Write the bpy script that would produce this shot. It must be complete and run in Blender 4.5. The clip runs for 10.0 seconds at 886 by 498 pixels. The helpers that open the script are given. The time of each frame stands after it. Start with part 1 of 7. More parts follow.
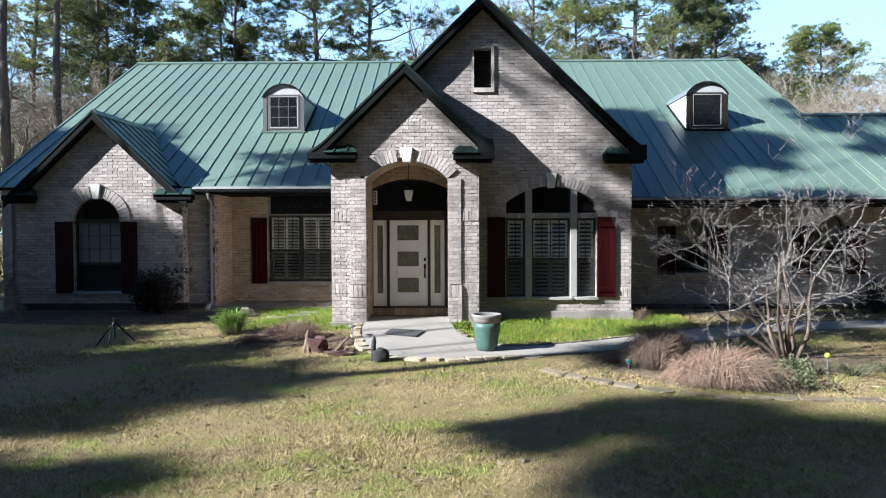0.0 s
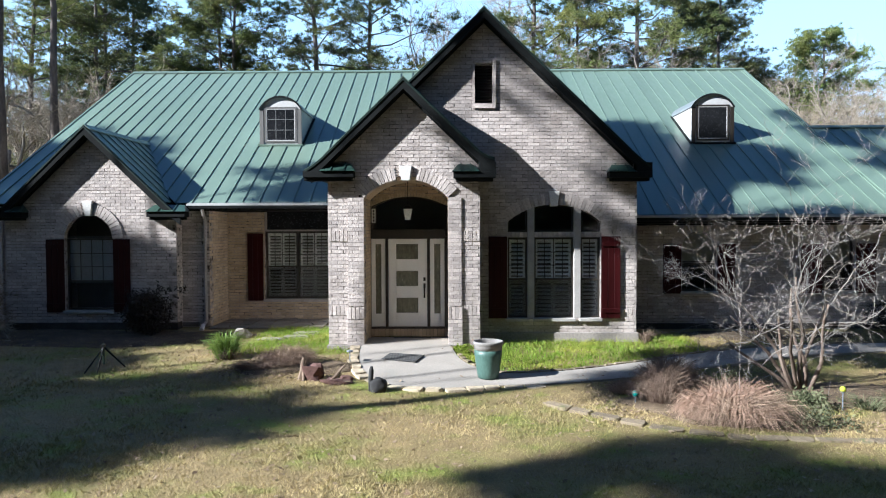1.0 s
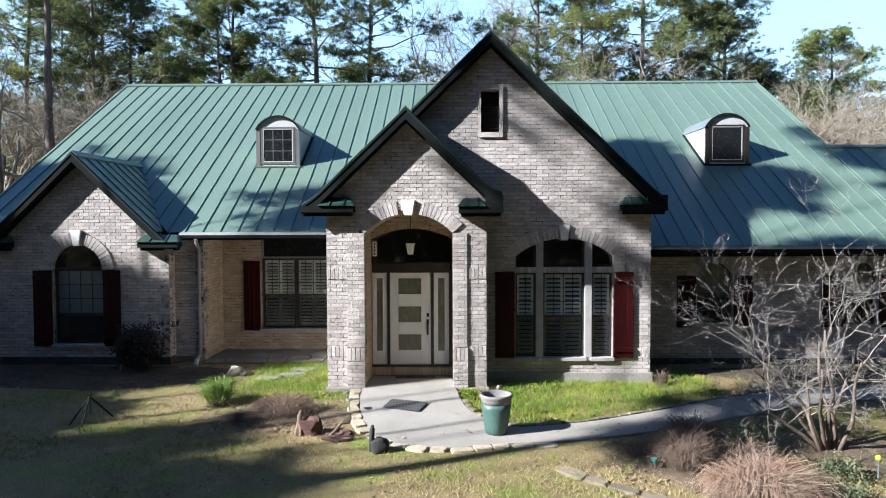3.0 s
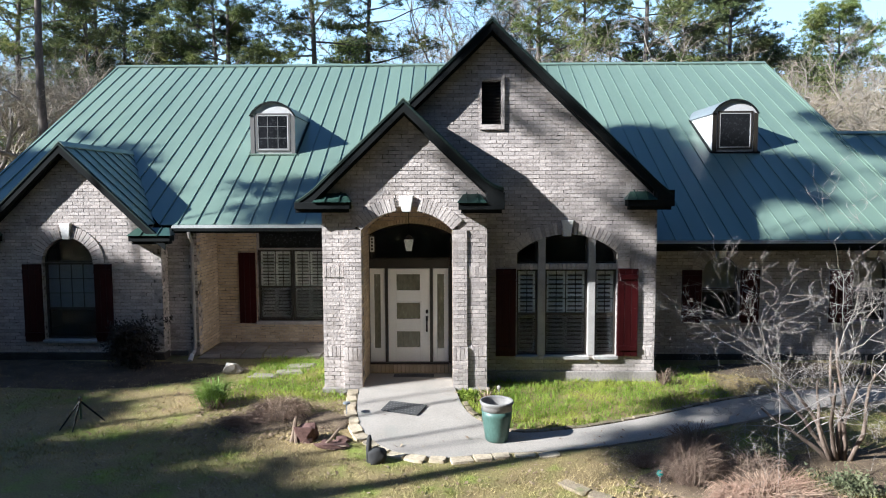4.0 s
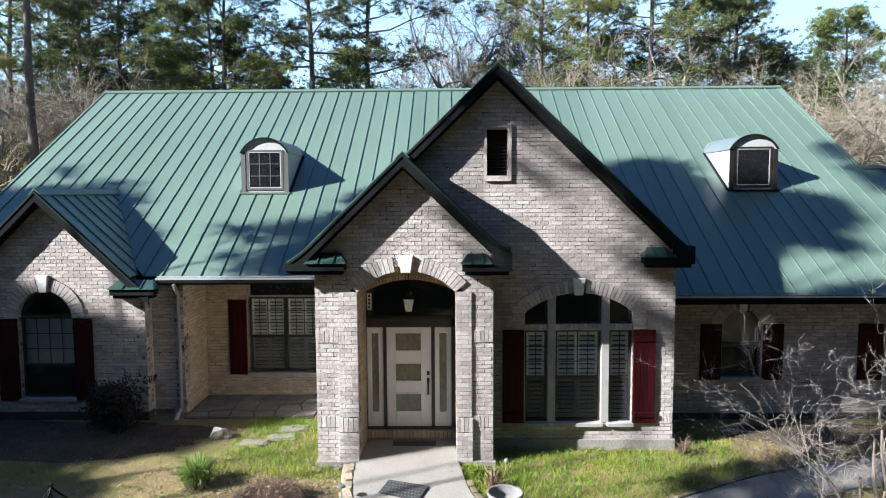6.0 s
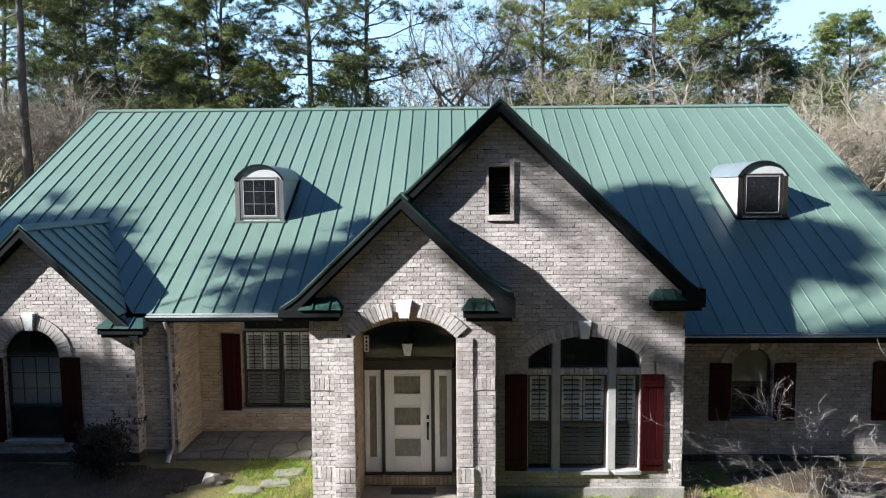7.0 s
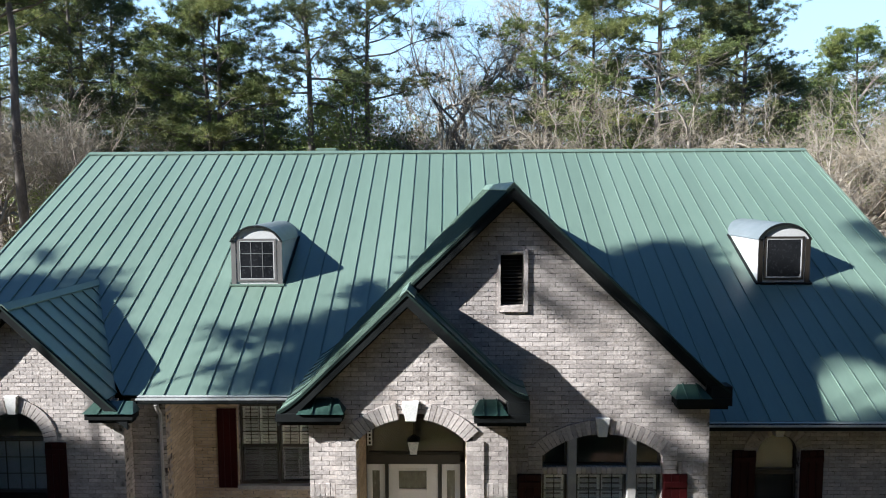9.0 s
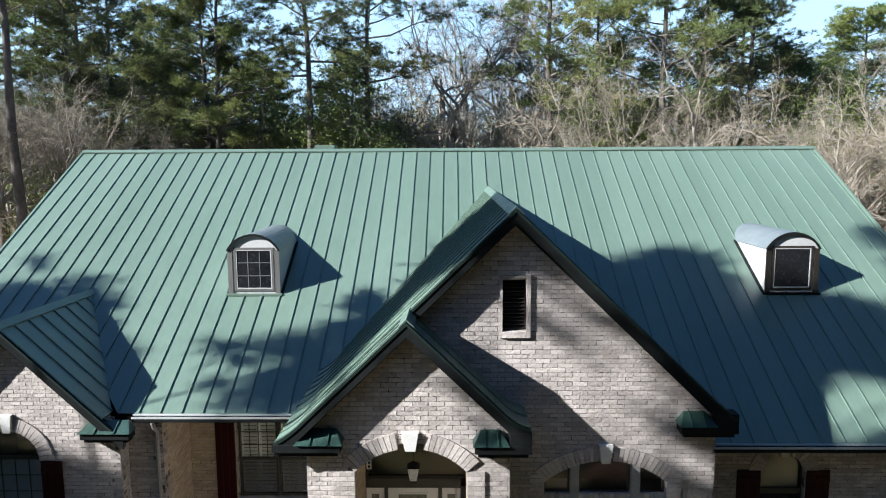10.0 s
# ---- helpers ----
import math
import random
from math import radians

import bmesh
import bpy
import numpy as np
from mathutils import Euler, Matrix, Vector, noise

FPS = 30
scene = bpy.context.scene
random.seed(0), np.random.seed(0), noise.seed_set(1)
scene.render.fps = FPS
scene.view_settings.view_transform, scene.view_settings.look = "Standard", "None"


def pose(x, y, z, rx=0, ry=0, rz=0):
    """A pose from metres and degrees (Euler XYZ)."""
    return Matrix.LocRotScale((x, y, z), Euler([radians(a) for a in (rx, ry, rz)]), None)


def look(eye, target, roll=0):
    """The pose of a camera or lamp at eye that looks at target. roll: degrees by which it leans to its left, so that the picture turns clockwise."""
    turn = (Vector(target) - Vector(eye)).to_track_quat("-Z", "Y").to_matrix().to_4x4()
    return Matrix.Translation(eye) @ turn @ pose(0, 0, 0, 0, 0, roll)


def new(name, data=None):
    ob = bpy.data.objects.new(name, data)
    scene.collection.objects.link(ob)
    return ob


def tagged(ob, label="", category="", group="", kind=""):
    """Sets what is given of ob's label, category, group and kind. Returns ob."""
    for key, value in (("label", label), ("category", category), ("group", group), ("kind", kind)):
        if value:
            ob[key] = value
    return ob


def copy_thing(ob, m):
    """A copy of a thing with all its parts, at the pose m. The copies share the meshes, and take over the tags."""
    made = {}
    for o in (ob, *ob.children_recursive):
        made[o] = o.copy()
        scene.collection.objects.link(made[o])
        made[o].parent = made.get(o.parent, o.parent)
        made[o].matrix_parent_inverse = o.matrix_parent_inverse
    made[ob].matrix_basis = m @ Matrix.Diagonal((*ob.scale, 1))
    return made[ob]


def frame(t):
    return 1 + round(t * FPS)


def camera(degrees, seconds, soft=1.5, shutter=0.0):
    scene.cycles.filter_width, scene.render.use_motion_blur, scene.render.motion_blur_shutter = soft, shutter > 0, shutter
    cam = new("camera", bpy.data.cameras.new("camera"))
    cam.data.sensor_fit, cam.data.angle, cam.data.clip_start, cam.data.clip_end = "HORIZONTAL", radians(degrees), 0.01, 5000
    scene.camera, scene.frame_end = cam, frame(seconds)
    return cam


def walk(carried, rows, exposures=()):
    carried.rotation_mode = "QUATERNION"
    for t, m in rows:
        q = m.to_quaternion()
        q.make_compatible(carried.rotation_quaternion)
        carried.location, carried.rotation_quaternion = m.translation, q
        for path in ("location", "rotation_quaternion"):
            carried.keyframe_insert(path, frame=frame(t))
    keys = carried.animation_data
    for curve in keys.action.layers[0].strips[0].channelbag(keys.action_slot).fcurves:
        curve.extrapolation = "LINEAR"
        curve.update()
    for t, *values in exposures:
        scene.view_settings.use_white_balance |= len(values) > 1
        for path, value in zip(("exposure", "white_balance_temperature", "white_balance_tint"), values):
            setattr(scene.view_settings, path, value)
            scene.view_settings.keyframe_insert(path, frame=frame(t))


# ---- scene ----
cam = camera(66.3, 10.0, soft=1.1)
PATH = [
    (0, (0.148, 0.485, 2.225), (0.127, 2.484, 2.163), -0.2),
    (0.5, (0.142, 0.667, 2.43), (0.123, 2.666, 2.37), -0.3),
    (1, (0.16, 0.902, 2.634), (0.137, 2.901, 2.575), -0.2),
    (1.5, (0.137, 1.107, 2.866), (0.115, 3.106, 2.805), -0.2),
    (2, (0.118, 1.303, 3.078), (0.091, 3.302, 3.021), -0.2),
    (2.5, (0.08, 1.467, 3.287), (0.054, 3.466, 3.232), -0.2),
    (4, (0.097, 2.086, 4.003), (0.07, 4.079, 3.841), -0.2),
    (4.5, (0.056, 2.341, 4.239), (0.032, 4.334, 4.071), -0.2),
    (5, (0.039, 2.597, 4.514), (0.014, 4.589, 4.344), -0.3),
    (5.5, (0.052, 2.872, 4.778), (0.024, 4.865, 4.612), -0.3),
    (7, (0.045, 3.726, 5.854), (0.017, 5.719, 5.681), -0.4),
    (7.5, (0.002, 3.983, 6.21), (-0.024, 5.976, 6.041), -0.3),
    (8, (-0.014, 4.221, 6.585), (-0.041, 6.214, 6.42), -0.3),
    (8.5, (-0.063, 4.429, 6.974), (-0.091, 6.422, 6.81), -0.3),
    (9, (-0.119, 4.636, 7.378), (-0.145, 6.627, 7.201), -0.3),
    (9.5, (-0.101, 4.848, 7.79), (-0.13, 6.836, 7.575), -0.3),
    (10, (-0.1, 5.059, 8.183), (-0.131, 7.042, 7.928), -0.3),
]
walk(cam, [(t, look(eye, target, roll)) for t, eye, target, roll in PATH], exposures=((0, 1.83, 5300, 9), (5, 1.87, 5390, 9), (10, 1.72, 5470, 8)))

# ---- light ----
SUN_AZ, SUN_EL = 21.0, 29.5          # the way the light travels: degrees from +x towards +y, and down
SUN_STRENGTH, SKY_STRENGTH = 5.0, 0.053
world = bpy.data.worlds.new("sky")
scene.world = world
world.use_nodes = True
sky = world.node_tree.nodes.new("ShaderNodeTexSky")
sky.sky_type = "NISHITA"
sky.sun_disc = False
sky.sun_elevation = radians(SUN_EL)
sky.sun_rotation = radians(270 - SUN_AZ)
sky.air_density, sky.dust_density, sky.ozone_density = 1.0, 0.3, 4.5
back = world.node_tree.nodes["Background"]
back.inputs["Strength"].default_value = SKY_STRENGTH
world.node_tree.links.new(sky.outputs[0], back.inputs["Color"])
SUN_WAY = Vector((math.cos(radians(SUN_EL)) * math.cos(radians(SUN_AZ)),
                  math.cos(radians(SUN_EL)) * math.sin(radians(SUN_AZ)), -math.sin(radians(SUN_EL))))
lamp = bpy.data.lights.new("sun", "SUN")
lamp.energy, lamp.angle, lamp.color = SUN_STRENGTH, radians(0.55), (1.0, 0.925, 0.81)
sun = new("sun", lamp)
sun.matrix_basis = look(Vector((-40, -15, 30)), Vector((-40, -15, 30)) + SUN_WAY)

# ---- materials ----
def material(name):
    m = bpy.data.materials.new(name)
    m.use_nodes = True
    t = m.node_tree
    return m, t, t.nodes["Principled BSDF"]


def mixed(t, a, b, fac, mode="MIX"):
    n = t.nodes.new("ShaderNodeMix")
    n.data_type, n.blend_type = "RGBA", mode
    for slot, v in ((0, fac), (6, a), (7, b)):
        if hasattr(v, "links"):
            t.links.new(v, n.inputs[slot])
        else:
            n.inputs[slot].default_value = v if slot == 0 else (*v[:3], 1)
    return n.outputs[2]


def noisy(t, scale, detail=4.0, stretch=(1, 1, 1), rough=0.55):
    g = t.nodes.new("ShaderNodeNewGeometry")
    mp = t.nodes.new("ShaderNodeMapping")
    mp.inputs["Scale"].default_value = stretch
    n = t.nodes.new("ShaderNodeTexNoise")
    n.inputs["Scale"].default_value, n.inputs["Detail"].default_value, n.inputs["Roughness"].default_value = scale, detail, rough
    t.links.new(g.outputs["Position"], mp.inputs["Vector"])
    t.links.new(mp.outputs[0], n.inputs["Vector"])
    return n.outputs[0]


def spread(t, value, low, high, to_low=0.0, to_high=1.0):
    r = t.nodes.new("ShaderNodeMapRange")
    t.links.new(value, r.inputs[0])
    for i, v in enumerate((low, high, to_low, to_high)):
        r.inputs[1 + i].default_value = v
    return r.outputs[0]


def chance(t):
    """A random value for each piece, whether it is an object or an island of a joined mesh."""
    o = t.nodes.new("ShaderNodeObjectInfo")
    g = t.nodes.new("ShaderNodeNewGeometry")
    a = t.nodes.new("ShaderNodeMath")
    a.operation = "ADD"
    f = t.nodes.new("ShaderNodeMath")
    f.operation = "FRACT"
    t.links.new(o.outputs["Random"], a.inputs[0])
    t.links.new(g.outputs["Random Per Island"], a.inputs[1])
    t.links.new(a.outputs[0], f.inputs[0])
    return f.outputs[0]


def surface(name, dark, light, coarse=1.5, fine=30.0, rough=0.7, bump=0.2, depth=0.01, metal=0.0, vary=0.0,
            stretch=(1, 1, 1), spec=0.5, stain=None, fine_mix=0.35):
    m, t, p = material(name)
    big = spread(t, noisy(t, coarse, 5, stretch), 0.3, 0.7)
    small = noisy(t, fine, 6, stretch)
    c = mixed(t, dark, light, big)
    mid = [(a + b) / 2 for a, b in zip(dark, light)]
    c = mixed(t, c, mixed(t, [v * 0.6 for v in dark], [min(1, v * 1.25) for v in light], spread(t, small, 0.3, 0.7)), fine_mix)
    if stain:
        c = mixed(t, c, stain[0], spread(t, noisy(t, stain[1], 6), stain[2], stain[2] + 0.15, 0, stain[3]))
    if vary:
        h = t.nodes.new("ShaderNodeHueSaturation")
        t.links.new(spread(t, chance(t), 0, 1, 1 - vary, 1 + vary), h.inputs["Value"])
        t.links.new(c, h.inputs["Color"])
        c = h.outputs[0]
    t.links.new(c, p.inputs["Base Color"])
    t.links.new(spread(t, small, 0.3, 0.7, rough - 0.1, min(1, rough + 0.1)), p.inputs["Roughness"])
    p.inputs["Metallic"].default_value = metal
    p.inputs["Specular IOR Level"].default_value = spec
    if bump:
        b = t.nodes.new("ShaderNodeBump")
        b.inputs["Strength"].default_value, b.inputs["Distance"].default_value = bump, depth
        t.links.new(small, b.inputs["Height"])
        t.links.new(b.outputs[0], p.inputs["Normal"])
    return m


def leafy(name, colours, rough=0.6, through_light=0.3, coarse=0.4):
    """Leaves, needles or blades: colours (dark, middle, light) by piece and by place, with some light through them."""
    m, t, p = material(name)
    c = mixed(t, colours[0], colours[1], chance(t))
    c = mixed(t, c, colours[2], spread(t, noisy(t, coarse, 3), 0.45, 0.7))
    t.links.new(c, p.inputs["Base Color"])
    p.inputs["Roughness"].default_value = rough
    p.inputs["Specular IOR Level"].default_value = 0.3
    tr = t.nodes.new("ShaderNodeBsdfTranslucent")
    t.links.new(c, tr.inputs["Color"])
    mx = t.nodes.new("ShaderNodeMixShader")
    mx.inputs[0].default_value = through_light
    t.links.new(p.outputs[0], mx.inputs[1])
    t.links.new(tr.outputs[0], mx.inputs[2])
    t.links.new(mx.outputs[0], t.nodes["Material Output"].inputs["Surface"])
    return m


def glass_material(name, tint=(0.98, 0.985, 0.98)):
    m, t, p = material(name)
    tr = t.nodes.new("ShaderNodeBsdfTransparent")
    tr.inputs[0].default_value = (*tint, 1)
    gl = t.nodes.new("ShaderNodeBsdfGlossy")
    gl.inputs["Roughness"].default_value = 0.02
    edge = t.nodes.new("ShaderNodeLayerWeight")
    edge.inputs["Blend"].default_value = 0.5
    power = t.nodes.new("ShaderNodeMath")
    power.operation, power.inputs[1].default_value = "POWER", 4.0
    t.links.new(edge.outputs["Facing"], power.inputs[0])
    mx = t.nodes.new("ShaderNodeMixShader")
    t.links.new(spread(t, power.outputs[0], 0, 1, 0.045, 0.9), mx.inputs[0])
    t.links.new(tr.outputs[0], mx.inputs[1])
    t.links.new(gl.outputs[0], mx.inputs[2])
    t.links.new(mx.outputs[0], t.nodes["Material Output"].inputs["Surface"])
    return m


def lawn_material(name, tan, green, bright, bump=0.6):
    """Winter lawn: tan thatch with green patches, the same patches for the soil and the blades."""
    m, t, p = material(name)
    patch = spread(t, noisy(t, 0.55, 5, (1, 1, 0.01), 0.62), 0.42, 0.6)
    patch2 = spread(t, noisy(t, 2.3, 4, (1, 1, 0.01)), 0.4, 0.68)
    c = mixed(t, tan, green, patch)
    c = mixed(t, c, bright, spread(t, noisy(t, 1.1, 4, (1, 1, 0.01)), 0.56, 0.7, 0, 0.75))
    c = mixed(t, c, [v * 0.75 for v in tan], patch2)
    c = mixed(t, c, [v * 0.45 for v in tan], spread(t, noisy(t, 30, 4), 0.5, 0.75, 0, 0.6))
    h = t.nodes.new("ShaderNodeHueSaturation")
    t.links.new(spread(t, chance(t), 0, 1, 0.78, 1.22), h.inputs["Value"])
    t.links.new(c, h.inputs["Color"])
    t.links.new(h.outputs[0], p.inputs["Base Color"])
    p.inputs["Roughness"].default_value = 0.85
    p.inputs["Specular IOR Level"].default_value = 0.2
    b = t.nodes.new("ShaderNodeBump")
    b.inputs["Strength"].default_value, b.inputs["Distance"].default_value = bump, 0.04
    t.links.new(noisy(t, 25, 6), b.inputs["Height"])
    t.links.new(b.outputs[0], p.inputs["Normal"])
    return m


BRICK = surface("whitewashed_brick", (0.345, 0.297, 0.266), (0.535, 0.468, 0.424), 1.6, 22, 0.88, 1.0, 0.012, vary=0.20,
                stain=((0.22, 0.18, 0.145), 2.2, 0.58, 0.55), spec=0.2)
BRICK_TAN = surface("tan_brick", (0.36, 0.275, 0.178), (0.51, 0.41, 0.285), 2.0, 45, 0.85, 0.5, 0.006, vary=0.16, spec=0.25)
MORTAR = surface("mortar", (0.27, 0.235, 0.21), (0.40, 0.355, 0.32), 3.0, 60, 0.95, 0.5, 0.004, spec=0.2, fine_mix=0.2, stain=((0.05, 0.042, 0.036), 8.0, 0.50, 0.95))
CONCRETE = surface("concrete", (0.200, 0.178, 0.150), (0.315, 0.281, 0.240), 0.9, 40, 0.9, 0.4, 0.004, stain=((0.22, 0.21, 0.18), 1.4, 0.56, 0.6), spec=0.3)
# darker version of the footing concrete, for the long wall and the wing
DARK_FOOTING = surface("dark_footing", (0.035, 0.031, 0.028), (0.075, 0.068, 0.06), 1.5, 30, 0.95, 0.4, 0.005, spec=0.15)
FOOTING = surface("footing_concrete", (0.19, 0.168, 0.148), (0.33, 0.295, 0.262), 1.5, 30, 0.92, 0.4, 0.005, spec=0.25)
LIMESTONE = surface("limestone", (0.62, 0.59, 0.55), (0.76, 0.73, 0.68), 3.0, 50, 0.8, 0.3, 0.003, spec=0.3)
GREEN_METAL = surface("green_roof_metal", (0.102, 0.146, 0.110), (0.130, 0.177, 0.137), 0.5, 12, 0.38, 0.05, 0.002, vary=0.06,
                      stretch=(1, 0.25, 0.25), spec=0.5, fine_mix=0.18)
DARK_GREEN = surface("dark_green_trim_metal", (0.018, 0.042, 0.032), (0.03, 0.06, 0.046), 2.0, 20, 0.4, 0.05, 0.002, spec=0.5)
GREY_METAL = surface("weathered_grey_metal", (0.10, 0.115, 0.12), (0.17, 0.185, 0.19), 2.0, 20, 0.42, 0.08, 0.002, spec=0.5)
RAKE_GREEN = surface("blackish_green_metal", (0.009, 0.017, 0.014), (0.016, 0.027, 0.022), 2.0, 20, 0.7, 0.05, 0.002, spec=0.15)
DARK_TRIM = surface("dark_fascia_paint", (0.009, 0.0100, 0.0100), (0.016, 0.017, 0.0165), 2.0, 40, 0.8, 0.1, 0.002, spec=0.06)
WHITE_PAINT = surface("white_paint", (0.40, 0.388, 0.375), (0.54, 0.522, 0.505), 1.5, 30, 0.5, 0.08, 0.002, fine_mix=0.15)
DOOR_WHITE = surface("door_paint", (0.74, 0.73, 0.70), (0.82, 0.81, 0.78), 1.2, 30, 0.4, 0.04, 0.001, fine_mix=0.1)
GREY_TRIM = surface("taupe_trim_paint", (0.24, 0.22, 0.20), (0.34, 0.31, 0.285), 2.0, 40, 0.6, 0.1, 0.002)
BRONZE = surface("bronze_frame", (0.020, 0.016, 0.013), (0.034, 0.028, 0.022), 3.0, 40, 0.4, 0.05, 0.001)
BLACK_IRON = surface("black_iron", (0.012, 0.012, 0.012), (0.025, 0.024, 0.023), 6.0, 50, 0.4, 0.1, 0.002, metal=0.6)
SHUTTER_RED = surface("oxblood_paint", (0.020, 0.0024, 0.0028), (0.036, 0.0037, 0.0043), 2.0, 40, 0.5, 0.15, 0.003, stretch=(6, 6, 0.6), vary=0.08, spec=0.15)
LOUVRE_WHITE = surface("louvre_paint", (0.72, 0.71, 0.66), (0.82, 0.81, 0.77), 2.0, 30, 0.5, 0.05, 0.001, fine_mix=0.1)
BLIND_GREY = surface("grey_blind", (0.20, 0.215, 0.225), (0.28, 0.295, 0.305), 3.0, 60, 0.8, 0.1, 0.001)
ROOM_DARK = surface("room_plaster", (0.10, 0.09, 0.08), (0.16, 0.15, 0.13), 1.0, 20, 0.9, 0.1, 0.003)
GLASS = glass_material("window_glass")
FROSTED = surface("frosted_glass", (0.55, 0.55, 0.52), (0.72, 0.72, 0.68), 3.0, 30, 0.3, 0.05, 0.001)
RUBBER = surface("black_rubber_mat", (0.018, 0.018, 0.017), (0.045, 0.043, 0.040), 8.0, 60, 0.8, 0.5, 0.004)
WORN_RUBBER = surface("worn_grey_rubber", (0.05, 0.048, 0.045), (0.16, 0.155, 0.145), 9.0, 60, 0.8, 0.4, 0.003)
LAWN_SOIL = lawn_material("lawn", (0.20, 0.148, 0.07), (0.118, 0.122, 0.03), (0.16, 0.20, 0.03))
LAWN_BLADE = lawn_material("grass_blades", (0.41, 0.322, 0.155), (0.215, 0.218, 0.06), (0.28, 0.32, 0.066), 0.0)
BED_GRASS = leafy("bed_grass", ((0.10, 0.165, 0.016), (0.235, 0.325, 0.030), (0.35, 0.36, 0.060)), 0.6, 0.3, 1.5)
STRAP_LEAF = leafy("strap_leaves", ((0.08, 0.15, 0.022), (0.18, 0.28, 0.05), (0.28, 0.32, 0.09)), 0.45, 0.3)
DEAD_STRAW = leafy("dead_straw", ((0.13, 0.085, 0.06), (0.43, 0.32, 0.225), (0.30, 0.185, 0.13)), 0.8, 0.15, 1.5)
DEAD_BROWN = leafy("dead_brown_stems", ((0.101, 0.066, 0.047), (0.234, 0.172, 0.125), (0.172, 0.117, 0.086)), 0.85, 0.1, 1.5)
BUSH_LEAF = leafy("bush_leaves", ((0.022, 0.022, 0.018), (0.060, 0.055, 0.045), (0.045, 0.032, 0.030)), 0.95, 0.1)
SHRUB_LEAF = leafy("grey_green_leaves", ((0.05, 0.06, 0.028), (0.14, 0.15, 0.075), (0.20, 0.185, 0.105)), 0.7, 0.25, 2.0)
PINE_NEEDLE = leafy("pine_needles", ((0.050, 0.073, 0.024), (0.155, 0.181, 0.055), (0.265, 0.268, 0.083)), 0.55, 0.38, 0.25)
PINE_DARK = leafy("dark_pine_needles", ((0.030, 0.044, 0.018), (0.106, 0.122, 0.042), (0.195, 0.192, 0.062)), 0.55, 0.33, 0.25)
LIGHT_LEAF = leafy("yellow_green_leaves", ((0.09, 0.13, 0.03), (0.17, 0.21, 0.05), (0.22, 0.23, 0.07)), 0.6, 0.3, 0.3)
TWIG = leafy("bare_twigs", ((0.15, 0.125, 0.095), (0.33, 0.285, 0.215), (0.27, 0.215, 0.145)), 0.9, 0.0, 0.3)
TRIPOD_BLACK = surface("black_coated_steel", (0.004, 0.005, 0.0045), (0.009, 0.011, 0.009), 5.0, 40, 0.6, 0.1, 0.002, spec=0.15)
# pine needles in darkened colours, only for the unseen masses that block sky light
STAND_NEEDLE = leafy("sky_screen_needles", ((0.018, 0.028, 0.018), (0.045, 0.062, 0.038), (0.06, 0.078, 0.045)), 0.7, 0.2, 0.3)
PINE_BARK = surface("pine_bark", (0.060, 0.050, 0.044), (0.165, 0.138, 0.118), 1.5, 9, 0.9, 0.8, 0.03, stretch=(1, 1, 0.35), spec=0.2)
PALE_BARK = surface("pale_bark", (0.14, 0.115, 0.09), (0.34, 0.295, 0.24), 1.0, 10, 0.9, 0.5, 0.02, stretch=(1, 1, 0.4), spec=0.2)
MYRTLE_BARK = surface("myrtle_bark", (0.15, 0.122, 0.10), (0.36, 0.325, 0.29), 3.0, 25, 0.8, 0.4, 0.006, stretch=(1, 1, 0.3), spec=0.25)
GLAZE = surface("teal_glaze", (0.038, 0.076, 0.062), (0.072, 0.128, 0.104), 3.5, 30, 0.46, 0.1, 0.003, stretch=(1, 1, 0.5), spec=0.4)
CLAY_RIM = surface("bare_clay_rim", (0.15, 0.138, 0.125), (0.235, 0.218, 0.198), 4.0, 40, 0.8, 0.3, 0.004)
PALE_METAL = surface("pale_drip_metal", (0.36, 0.37, 0.36), (0.48, 0.48, 0.46), 2.0, 30, 0.45, 0.05, 0.001)
MULCH = surface("mulch_soil", (0.065, 0.045, 0.03), (0.17, 0.125, 0.08), 2.5, 40, 0.95, 1.0, 0.03, spec=0.15, stain=((0.26, 0.20, 0.13), 9.0, 0.56, 0.7))
# mulch colours darkened: the shade by the walls is put into this soil
SHADE_TONED_SOIL = surface("shade_toned_leaf_soil", (0.04, 0.03, 0.02), (0.11, 0.082, 0.056), 2.5, 40, 0.95, 1.0, 0.03, spec=0.15, stain=((0.15, 0.11, 0.07), 9.0, 0.60, 0.6))
POTTING_SOIL = surface("potting_soil", (0.035, 0.026, 0.02), (0.07, 0.055, 0.04), 8.0, 60, 0.95, 0.8, 0.01)
STONE = surface("edging_stone", (0.25, 0.20, 0.13), (0.46, 0.385, 0.275), 3.0, 25, 0.9, 0.7, 0.015, vary=0.2, stain=((0.16, 0.17, 0.07), 5.0, 0.58, 0.6), spec=0.2)
OLD_EDGING = surface("mossy_edging_brick", (0.12, 0.095, 0.062), (0.26, 0.21, 0.145), 3.0, 25, 0.92, 0.7, 0.015, vary=0.25, stain=((0.10, 0.11, 0.04), 5.0, 0.54, 0.7), spec=0.15)
FLAG = surface("flagstone", (0.13, 0.113, 0.09), (0.25, 0.22, 0.18), 2.0, 25, 0.9, 0.6, 0.01, vary=0.15, spec=0.2)
RED_ROCK = surface("red_sandstone", (0.07, 0.038, 0.032), (0.14, 0.08, 0.065), 5.0, 30, 0.9, 0.7, 0.02, spec=0.2)
WHITE_ROCK = surface("pale_rock", (0.15, 0.13, 0.11), (0.32, 0.285, 0.245), 5.0, 30, 0.9, 0.7, 0.015, spec=0.2)
